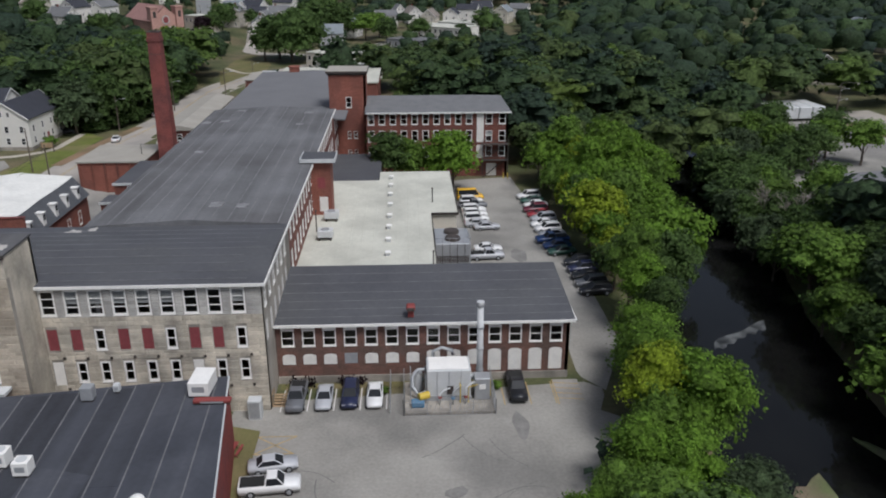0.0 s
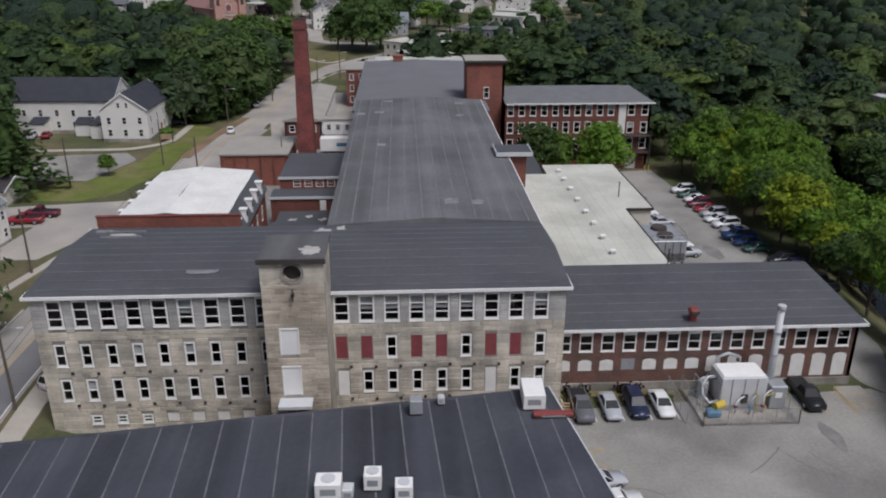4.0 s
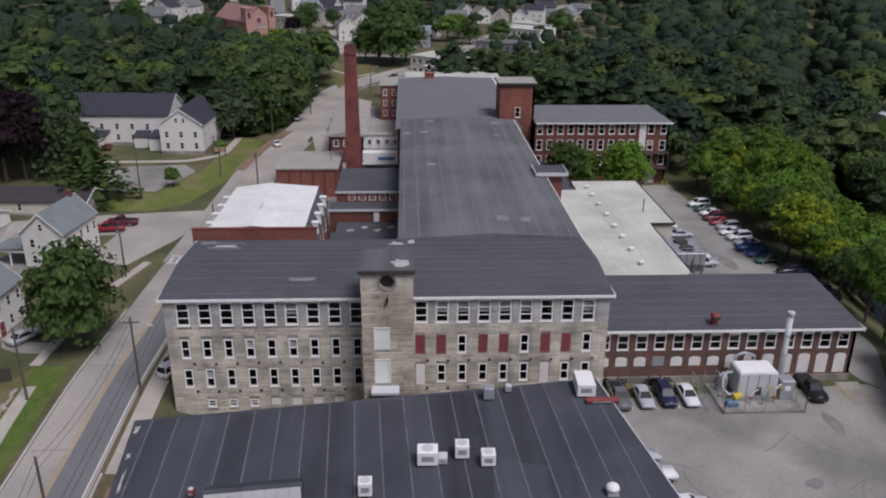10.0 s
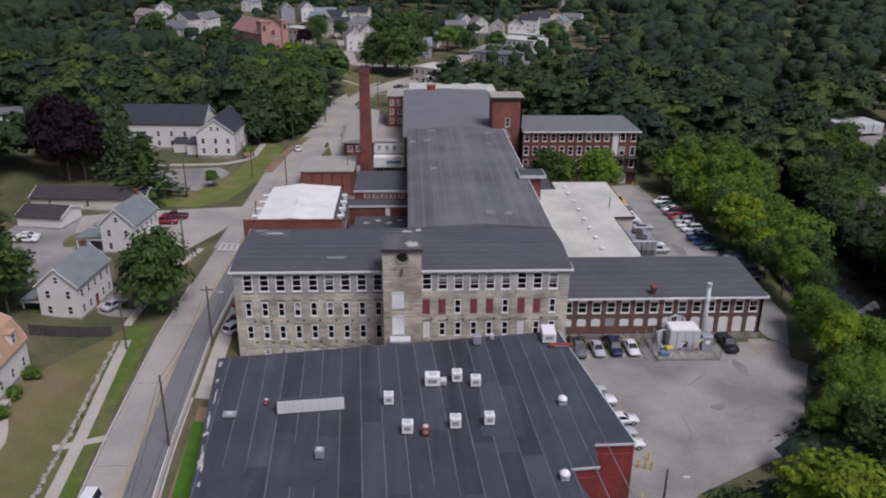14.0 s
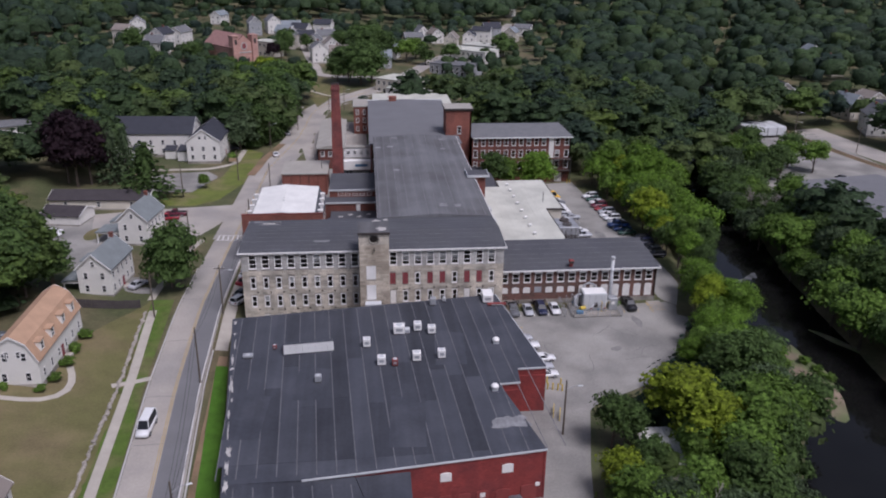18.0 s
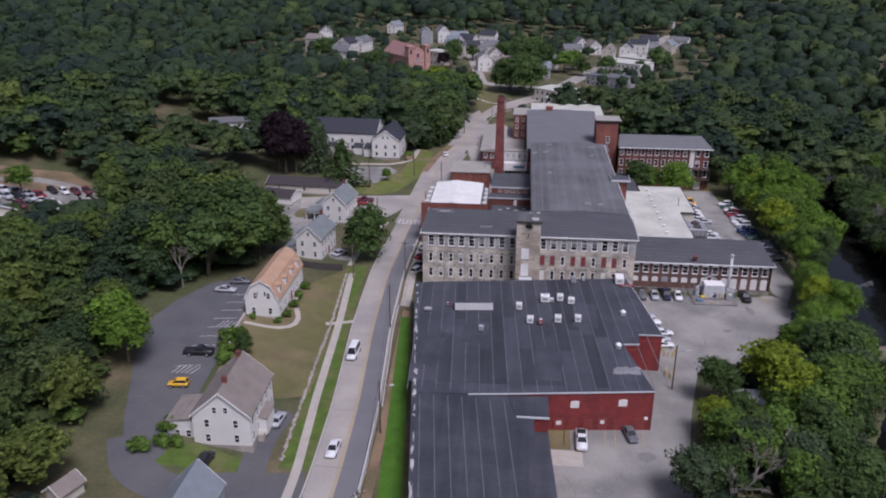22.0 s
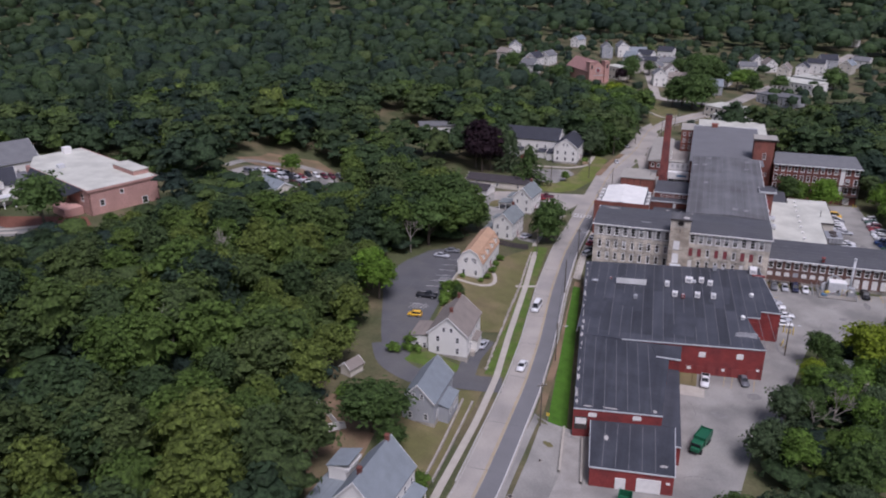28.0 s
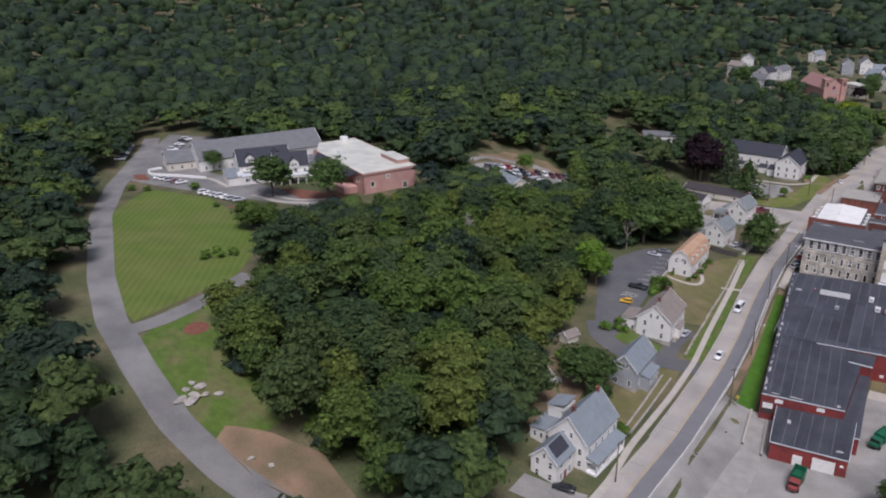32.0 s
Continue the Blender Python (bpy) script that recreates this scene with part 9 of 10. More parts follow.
def ripple(rs, v, amount, waves=7):
    """Uneven reach in each direction, from a few random waves."""
    out = np.zeros(len(v))
    for _ in range(waves):
        out += np.sin(v @ (rs.normal(size=3) * 3.2) + rs.uniform(0, 6.28))
    return 1 + amount * out[:, None] / waves ** 0.5


def crown(rs, boughs, per, size, height=13.0, spread=4.6, base=0.2, reach=0.36, blob=2, core=3, flat=0.66, ragged=0.25):
    """Vertices and quads of a broadleaf crown: overlapping leafy boughs on a dome, each a soft mass covered with leaf sprays."""
    V, F, n = [], [], 0
    mid, half = height * (base + 0.5 * (1 - base)), height * 0.5 * (1 - base)
    dome = np.array([spread, spread, half])
    cv, cf = BLOB[core]
    V.append(cv * dome * 0.7 * ripple(rs, cv, 0.1) + np.array([0, 0, mid]))
    F.append(cf)
    n = len(cv)
    lean = rs.normal(size=2) * spread * 0.10
    cs, rads = [], []
    for i in range(boughs):
        z = 1 - 1.5 * (i + 0.5) / boughs
        a = i * 2.39996 + rs.uniform(-0.45, 0.45)
        q = math.sqrt(max(0.0, 1 - z * z))
        r = reach * spread * rs.uniform(0.7, 1.3)
        k = rs.uniform(0.58, 0.86)
        c = np.array([math.cos(a) * q * k * spread + lean[0] * z, math.sin(a) * q * k * spread + lean[1] * z, mid + z * half * rs.uniform(0.62, 0.86)])
        cs.append(c)
        rads.append(np.array([r, r, r * flat]) * rs.uniform(0.88, 1.12, 3))
    cs, rads = np.array(cs), np.array(rads)
    bv, bf = BLOB[blob]
    for c, rad in zip(cs, rads):
        V.append(c + bv * rad * 0.82 * ripple(rs, bv, 0.2, 5))
        F.append(bf + n)
        n += len(bv)
    for i, (c, rad) in enumerate(zip(cs, rads)):
        out = (c - np.array([0, 0, mid - half * 0.4])) / (spread + half)
        d = rs.normal(size=(per * 2, 3)) + out * 1.1 + np.array([0, 0, 0.45])
        d /= np.linalg.norm(d, axis=1)[:, None]
        pos = c + d * rad * rs.uniform(0.86, 1.0 + ragged, (per * 2, 1))
        buried = np.zeros(len(pos), bool)
        for j in range(boughs):
            if j != i:
                buried |= (((pos - cs[j]) / rads[j]) ** 2).sum(axis=1) < 0.72
        keep = np.flatnonzero(~buried)[:per]
        if not len(keep):
            continue
        pos, d = pos[keep], d[keep]
        nrm = d * 0.6 + out * 0.9 + np.array([0, 0, 0.3]) + rs.normal(size=d.shape) * 0.4
        nrm /= np.linalg.norm(nrm, axis=1)[:, None]
        kv, kf = cards(pos, nrm, rs.uniform(0.6, 1.4, len(pos)) * size, rs)
        V.append(kv)
        F.append(kf + n)
        n += len(kv)
    return np.concatenate(V), np.concatenate(F)


def canopy(rs, per, size, height=15.0, spread=6.8, base=0.15, blob=3):
    """A far crown: one uneven, lobed dome with some leaf sprays on it."""
    bv, bf = BLOB[blob]
    mid, half = height * (base + 0.5 * (1 - base)), height * 0.5 * (1 - base)
    lobes = rs.normal(size=(11, 3)) + np.array([0, 0, 0.7])
    lobes /= np.linalg.norm(lobes, axis=1)[:, None]
    dome = np.array([spread, spread, half])

    def surface(d):
        bulge = np.exp(-(1 - d @ lobes.T) / 0.07).max(axis=1)[:, None]
        return d * dome * (0.66 + 0.40 * bulge)

    V, F = [surface(bv) * rs.uniform(0.94, 1.06, (len(bv), 1)) + np.array([0, 0, mid])], [bf]
    d = rs.normal(size=(per, 3)) + np.array([0, 0, 0.7])
    d /= np.linalg.norm(d, axis=1)[:, None]
    nrm = d + np.array([0, 0, 0.3]) + rs.normal(size=d.shape) * 0.3
    nrm /= np.linalg.norm(nrm, axis=1)[:, None]
    kv, kf = cards(surface(d) * rs.uniform(0.98, 1.1, (per, 1)) + np.array([0, 0, mid]), nrm, rs.uniform(0.6, 1.4, per) * size, rs)
    return np.concatenate(V + [kv]), np.concatenate(F + [kf + len(bv)])


def needles(rs, whorls, per, size, height=13.0, spread=4.0):
    """A conifer crown: whorls of drooping boughs, each a row of needle sprays, round a slim core."""
    cv, cf = BLOB[2]
    V, F, n = [cv * np.array([spread * 0.3, spread * 0.3, height * 0.42]) + np.array([0, 0, height * 0.52])], [cf], len(cv)
    for w in range(whorls):
        k = (w + 0.3) / whorls
        arms = 9 if k < 0.5 else 6
        for b in range(arms):
            a = b * math.tau / arms + w * 0.9 + rs.uniform(-0.25, 0.25)
            ln = spread * (1 - k) ** 0.75 * rs.uniform(0.75, 1.1) + 0.3
            u = np.linspace(0.2, 1.0, per)[:, None]
            d = np.array([math.cos(a), math.sin(a), 0.0])
            pos = d * ln * u + np.array([0, 0, 1.0]) * (height * (0.12 + 0.86 * k) - 0.5 * ln * u ** 2 * 0.5) + rs.normal(size=(per, 3)) * 0.16
            nrm = np.array([0, 0, 1.0]) + d * 0.5 + rs.normal(size=(per, 3)) * 0.35
            nrm /= np.linalg.norm(nrm, axis=1)[:, None]
            kv, kf = cards(pos, nrm, rs.uniform(0.7, 1.3, per) * size * (1.15 - 0.6 * k), rs)
            V.append(kv)
            F.append(kf + n)
            n += len(kv)
    return np.concatenate(V), np.concatenate(F)


def quad_mesh(name, v, f, material):
    me = bpy.data.meshes.new(name)
    me.vertices.add(len(v))
    me.vertices.foreach_set("co", np.ascontiguousarray(v, np.float32).ravel())
    me.loops.add(len(f) * 4)
    me.loops.foreach_set("vertex_index", np.ascontiguousarray(f, np.int32).ravel())
    me.polygons.add(len(f))
    me.polygons.foreach_set("loop_start", np.arange(0, len(f) * 4, 4, dtype=np.int32))
    me.update(calc_edges=True)
    me.polygons.foreach_set("use_smooth", np.ones(len(f), bool))
    me.materials.append(material)
    return me


TREES = ((1, 0.16, 19, 4.4, 0.36), (2, 0.24, 16, 4.2, 0.39), (3, 0.08, 21, 4.6, 0.35), (4, 0.2, 15, 4.0, 0.42), (5, 0.14, 18, 4.2, 0.38))
NEAR = [crown(np.random.RandomState(s), n, 62, 0.64, 12.0, w, b, reach=r, ragged=0.5) for s, b, n, w, r in TREES]
FINE = [crown(np.random.RandomState(s + 30), n, 170, 0.36, 12.0, w, b, reach=r, ragged=0.55) for s, b, n, w, r in TREES]
NEARCON = needles(np.random.RandomState(9), 15, 9, 0.75)
GROVE = [crown(np.random.RandomState(s + 10), n, 44, 0.85, 17.0, 5.5, 0.12, reach=r, ragged=0.42) for s, n, r in ((1, 23, 0.34), (2, 20, 0.37), (3, 25, 0.32), (4, 18, 0.39), (5, 21, 0.35))]
MID = [crown(np.random.RandomState(s + 20), 9, 17, 1.3, 15.0, 5.8, 0.12, reach=0.44, core=2) for s in range(6)]
MIDCON = [needles(np.random.RandomState(41), 9, 4, 1.3, 16.0, 3.4)]
MIDNEAR = [crown(np.random.RandomState(s + 80), 11, 18, 1.15, 15.0, 5.5, 0.12, reach=0.42, core=2) for s in range(6)]
FAR = [canopy(np.random.RandomState(s + 60), 20, 1.9, 15.0, 5.8) for s in range(7)]
BRUSH = [crown(np.random.RandomState(s + 90), 2, 16, 1.8, 12.0, 7.5, 0.0, reach=0.7, core=2) for s in range(4)]
SHRUB = crown(np.random.RandomState(70), 10, 26, 0.9, 12.0, 5.0, 0.2, reach=0.45)
NEARMESH, TRUNKS = {}, []
for s in range(4):
    r_ = random.Random(s)
    bm = bmesh.new()
    tube(bm, [(0, 0, -0.6), (0.05, 0, 1.5), (0.1, 0.1, 4.2), (0.15, 0.1, 7.5)], [0.34, 0.27, 0.21, 0.1], 8)
    for i in range(6):
        a, z = i * 1.05 + r_.uniform(0, 0.6), 2.6 + i * 0.65
        tube(bm, [(0.1, 0.05, z), (math.cos(a) * 1.3, math.sin(a) * 1.3, z + 1.1), (math.cos(a) * 2.6, math.sin(a) * 2.6, z + 2.4)], [0.13, 0.09, 0.03], 6)
    me = bpy.data.meshes.new("trunk")
    bm.to_mesh(me)
    bm.free()
    me.materials.append(M_BARK)
    TRUNKS.append(me)
tr_ = random.Random(77)
LEAFNAME = {0: "mid-green", 1: "deep green", 2: "yellow-green", 3: "bluish green", 4: "dark copper", 5: "bright green"}


STEM = bpy.data.meshes.new("trunk")
bm = tube(bmesh.new(), [(0, 0, -0.8), (0, 0, 4.0), (0.05, 0, 12.4)], [0.34, 0.26, 0.05], 9)
bm.to_mesh(STEM)
bm.free()
STEM.materials.append(M_BARK)


def tree(x, y, hgt, leaf, shape=None, wide=1.0, kind="broad", where="beside the river", group=""):
    s = tr_.randrange(5) if shape is None else shape
    fine = 12 < x < 34 and 44 < y < 102
    k = ("con" if kind == "conifer" else s, leaf, fine)
    if k not in NEARMESH:
        v, f = NEARCON if kind == "conifer" else FINE[s] if fine else NEAR[s]
        NEARMESH[k] = quad_mesh("crown", v, f, M_LEAF[leaf])
    h0 = 13.0 if kind == "conifer" else 12.0
    q = hgt / h0
    t = thing("conifer" if kind == "conifer" else "tree", LEAFNAME[leaf] + (" conifer " if kind == "conifer" else " broadleaf tree ") + where, "tree", (x, y, ground(x, y)), tr_.uniform(0, 360), group)
    m = Matrix.Diagonal((q * wide, q * wide, q, 1))
    share("trunk", STEM if kind == "conifer" else TRUNKS[s % 4], t, m)
    share("crown", NEARMESH[k], t, m)
    return t


def inside(poly, x, y):
    c = False
    for (xa, ya), (xb, yb) in zip(poly, poly[1:] + poly[:1]):
        if (ya > y) != (yb > y) and x < xa + (xb - xa) * (y - ya) / (yb - ya):
            c = not c
    return c


def near_line(pts, x, y, d):
    for (xa, ya), (xb, yb) in zip(pts, pts[1:]):
        l2 = (xb - xa) ** 2 + (yb - ya) ** 2
        t = min(1, max(0, ((x - xa) * (xb - xa) + (y - ya) * (yb - ya)) / l2))
        if (x - xa - t * (xb - xa)) ** 2 + (y - ya - t * (yb - ya)) ** 2 < d * d:
            return True
    return False


EDGE = [(-130, -38), (-60, -30), (-4, -19), (14, -11), (26, -8.5), (40, -5), (51, 12), (58, 17), (69, 21.5), (78, 24), (88, 28), (102, 28.5), (133, 28.5), (166, 27), (172, 26), (196, 24), (240, -2), (262, -4)]
HOMES = [(-130, -85), (-70, -93), (-50, -98), (-35, -106), (-22, -108), (-10, -104), (8, -113), (38, -123), (52, -121), (66, -113), (72, -104), (84, -104), (104, -131), (136, -131), (158, -128), (160, -117), (210, -125), (207, -80), (214, -73), (236, -71), (262, -69)]
CLEAR = [MEADOW, [(-352, 62), (-318, 52), (-288, 54), (-264, 72), (-240, 72), (-200, 62), (-190, 46), (-198, 14), (-226, -12), (-282, -20), (-312, -16)],
         [(-184, -100), (-190, -80), (-178, -56), (-168, -72), (-157, -92), (-142, -89), (-128, -93), (-114, -95), (-108, -106), (-158, -106)],
         [(-203, 70), (-207, 100), (-205, 124), (-186, 136), (-170, 130), (-161, 116), (-161, 88), (-167, 70)],
         [(-109, -13), (-97, -12), (-103, 8), (-113, 30), (-117, 28), (-112, 4)],
         [(-190, 182), (-150, 182), (-140, 214), (-186, 218)], [(-140, 142), (-113, 142), (-113, 173), (-134, 173)]]
TOWN = [(-200, 412), (-150, 366), (-92, 340), (-70, 292), (-44, 262), (34, 286), (84, 430), (110, 530), (-60, 552), (-170, 530)]
EYARD = [(72, 104), (84, 200), (100, 226), (134, 228), (150, 226), (158, 170), (165, 106)]
EASTY = [(74, 106), (82, 190), (96, 232), (150, 300), (230, 400), (230, 330), (190, 210), (150, 106)]
STREETS = [DRIVE, [(-182.5, -93), (-180, -85), (-179.9, -74), (-181.2, -64), (-183.5, -54)], [(-25, 327), (-44, 335), (-58, 337), (-65, 345), (-68, 371), (-80, 446), (-84, 471)], [(-72, 139), (-86, 137), (-100, 136), (-113, 140), (-150, 152)], [(x, y) for y, x in ROAD]]


CHURCHYARD = [(-118, 392), (-128, 345), (-112, 328), (-86, 330), (-76, 350), (-78, 392)]
FORK = [(-75, 262), (-73, 330), (-52, 334), (-46, 300), (-44, 262)]


def free(x, y):
    """1 where woods stand, a chance where trees are scattered, 0 in the open."""
    if -130 < y < 262 and along(HOMES, y) < x < along(EDGE, y):
        return 0
    if abs(x - river_x(y)) < (11.5 if y < 128 else 3.0):
        return 0
    if any(inside(p, x, y) for p in CLEAR) or any(near_line(s, x, y, 7.5) for s in STREETS) or near_line(DRIVE[4:], x, y, 15.0):
        return 0
    if inside(TOWN, x, y):
        return 0 if any((x - a) ** 2 + (y - b) ** 2 < 85 or abs(x - a) < 7 and b - 24 < y < b for a, b, _ in town) or inside(FORK, x, y) or inside(CHURCHYARD, x, y) or near_line(STREETS[-1], x, y, 15) else 0.6 if y < 465 else 0.9
    if inside(EASTY, x, y):
        return 0 if any((x - a) ** 2 + (y - b) ** 2 < 110 for a, b, _ in town) or inside(EYARD, x, y) else 0.7
    return 1


spots = []
step = 9.4
for j in range(int(1900 / step)):
    y = -190 + j * step
    for i in range(int(2600 / step)):
        x = -1550 + i * step
        d = math.hypot(x + 30, y + 60)
        thin = 1.0 if d < 420 else max(0.26, 1.0 - (d - 420) / 520)
        if tr_.random() > thin:
            continue
        px, py = x + tr_.uniform(-4, 4), y + tr_.uniform(-4, 4)
        b = math.degrees(math.atan2(px + 25, py + 215))
        if not -72 < b < 44 or d > 1500:
            continue
        if d > 600 and (b > 34 or b < -68):
            continue
        if 10 < py < 175 and along(EDGE, py) - 1 < px < river_x(py):
            continue
        fr_ = free(px, py)
        if fr_ and tr_.random() < fr_:
            spots.append((px, py, d, thin ** -0.36))


def tall(x, y):
    """Tree heights: low below the school and the far lot, tall in the southern grove."""
    if -190 < x < -132 and 22 < y < 100:
        return min(tr_.uniform(11, 16), 7.5 + 0.4 * (x + 160) - 0.28 * (y - 50))
    if -236 < x < -184 and -16 < y < 34:
        return tr_.uniform(4.1, 6.2)
    if -240 < x < -150 and -40 < y < 30:
        return tr_.uniform(7.5, 10.5)
    if -165 < x < -118 and 30 < y < 100:
        return tr_.uniform(16, 20) if x > -136 and y > 55 else tr_.uniform(10, 13)
    if x > -170 and y < -5:
        return tr_.uniform(12, 20)
    if inside(TOWN, x, y):
        return tr_.uniform(7, 10)
    return tr_.uniform(8, 11) if 296 < y < 360 and -150 < x < -50 else tr_.uniform(15, 20) if 200 < y < 297 and x > -190 else tr_.uniform(10.5, 18)


singles, groves, mids, middle, fars = [], [], [], [], []
for px, py, d, wide_ in spots:
    eastbank = 15 < py < 190 and river_x(py) + 9 < px < river_x(py) + 22
    grove = (-178 < px < -98 or -240 < px < -150 and -45 < py < 32) and -110 < py < 112
    if px > -45 and -75 < py < 14:
        singles.append((px, py, tr_.uniform(9, 13), tr_.choice((0, 1, 1, 3, 0)), "on the bank beside the yard", "bank trees"))
    elif eastbank:
        continue
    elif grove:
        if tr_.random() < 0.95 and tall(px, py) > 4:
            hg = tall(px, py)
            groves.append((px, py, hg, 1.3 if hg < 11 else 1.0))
    elif d < 340 and (py > 40 and (px > -10 or -160 < px < -20 and py < 300) or py < 0 and px < -150):
        middle.append((px, py, tall(px, py), 1.0))
    elif d < 340:
        if tall(px, py) > 4:
            mids.append((px, py, max(5, tall(px, py)), 1.0))
    else:
        fars.append((px, py, tr_.uniform(6.5, 10.5) if inside(TOWN, px, py) else tr_.uniform(7, 9.5) if 300 < py < 425 and -215 < px < -40 else tr_.uniform(10, 18), wide_))
while len(singles) > 90:
    singles.pop(tr_.randrange(len(singles)))
for j in range(20):
    py, k = 66.5 + j * 5.3, 0
    while along(EDGE, py) + 2.0 + 6.0 * k < river_x(py) - (14.5 if py < 86 else 11.0 if py < 108 else 7.0):
        qy = py + tr_.uniform(-1.5, 1.5)
        singles.append((along(EDGE, py) + 2.0 + 6.0 * k + tr_.uniform(-0.9, 1.2), qy, tr_.uniform(7, 13.5) if k == 0 else tr_.uniform(8, 15.5), tr_.choice((0, 5, 5, 0, 5, 2, 1)), "between the lane and the river", "riverside trees"))
        k += 1
for j in range(27):
    for off in (11.8, 18.5, 25.0, 31.5):
        py = 44 + j * 6.0 + tr_.uniform(-2, 2)
        off -= 4.5 if py > 112 else 0
        if off < 15 or off < 22 and tr_.random() < 0.7 or py < 100 and tr_.random() < 0.5:
            singles.append((river_x(py) + off + tr_.uniform(-1.2, 1.5), py, tr_.uniform(8, 13.5), tr_.choice((0, 1, 1, 0, 3, 1)), "on the far river bank", "far bank trees"))
for j in range(15):
    py = -24 + j * 6.0
    px = max(along(EDGE, py) + 14, 2 + 0.35 * py)
    while px < river_x(py) - 12.5:
        if math.hypot(px - 0.4, py - 25.5) > 9:
            singles.append((px + tr_.uniform(-1.5, 1.5), py + tr_.uniform(-2, 2), tr_.uniform(8.5, 12), tr_.choice((1, 0, 1, 3, 0)), "on the wooded river bank", "bank trees"))
        px += 6.0
for px, py, hg, lf in ((13.5, 51, 7, 5), (16.5, 53.5, 7.5, 0), (20.5, 58.5, 8.5, 5), (23, 63.5, 9, 0), (24.5, 68, 9, 5), (19, 50.5, 9, 0), (23.5, 56.5, 9, 5)):
    singles.append((px, py, hg, lf, "between the lane and the river", "riverside trees"))
for px, py, hg, lf, wh_, gp in singles:
    tree(px, py, hg, lf, where=wh_, group=gp, wide=tr_.uniform(0.66, 0.98) if gp == "riverside trees" else tr_.uniform(0.8, 1.15))


def woodland(name, places, shapes, h0, cone, label, tone=0.42, spread=0.24):
    V, F, n, tints = [], [], 0, []
    rs = np.random.RandomState(5)
    for px, py, hg, wd in places:
        v, f = cone[0] if cone and rs.uniform() < 0.05 else shapes[rs.randint(len(shapes))]
        tints.append(np.full(len(f), min(1.0, max(0.0, rs.normal() * spread + tone)), np.float32))
        a, q = rs.uniform(0, 6.28), hg / h0
        k = q * wd
        c, s = math.cos(a) * k * rs.uniform(0.9, 1.3), math.sin(a) * k * rs.uniform(0.9, 1.3)
        w = np.empty_like(v)
        w[:, 0] = v[:, 0] * c - v[:, 1] * s + px
        w[:, 1] = v[:, 0] * s + v[:, 1] * c + py
        w[:, 2] = v[:, 2] * q * max(1.0, wd ** 0.6) + ground(px, py) - 1.0
        V.append(w)
        F.append(f + n)
        n += len(v)
    me = quad_mesh(name, np.concatenate(V), np.concatenate(F), M_WOODS)
    me.attributes.new("tree_tint", "FLOAT", "FACE").data.foreach_set("value", np.concatenate(tints))
    return tagged(new(name, me), label, "woods", kind="stuff")


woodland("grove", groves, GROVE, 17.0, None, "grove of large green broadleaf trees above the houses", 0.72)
brush = []
for j in range(47):
    for i in range(68):
        px, py = -235 + i * 4.7 + tr_.uniform(-1.8, 1.8), -112 + j * 4.7 + tr_.uniform(-1.8, 1.8)
        if free(px, py) and free(px - 4, py) and free(px + 4, py) and free(px, py - 4) and (px < -96 or px > -32) and (px < river_x(py) - 11.5 or river_x(py) + 10.5 < px < river_x(py) + 24):
            brush.append((px, py, tr_.uniform(2.2, 4.2), 1.8))
woodland("undergrowth", brush, BRUSH, 12.0, None, "tangled green undergrowth below the trees")
woodland("hillside_woods", middle, MIDNEAR, 15.0, None, "green broadleaf woods round the mill")
woodland("woods", mids, MID, 15.0, MIDCON, "dense green broadleaf woods on the slopes")
sr_ = random.Random(8)
for j in range(19):
    for i in range(38):
        px, py = -300 + i * 12 + sr_.uniform(-4, 4), -330 + j * 12 + sr_.uniform(-4, 4)
        b = math.degrees(math.atan2(px + 25, py + 215))
        if (-72 < b < 44 and py > -190) or abs(px - road_x(py)) < 12 or abs(px - river_x(py)) < 15 or py > -130 and along(HOMES, py) < px < along(EDGE, py):
            continue
        if free(px, py):
            fars.append((px, py, sr_.uniform(10, 16), 1.3))
# low tone gives far crowns the bluish tints that carry painted haze
woodland("far_woods", fars, FAR, 15.0, None, "far rolling canopy of broadleaf woods", 0.27, 0.15)
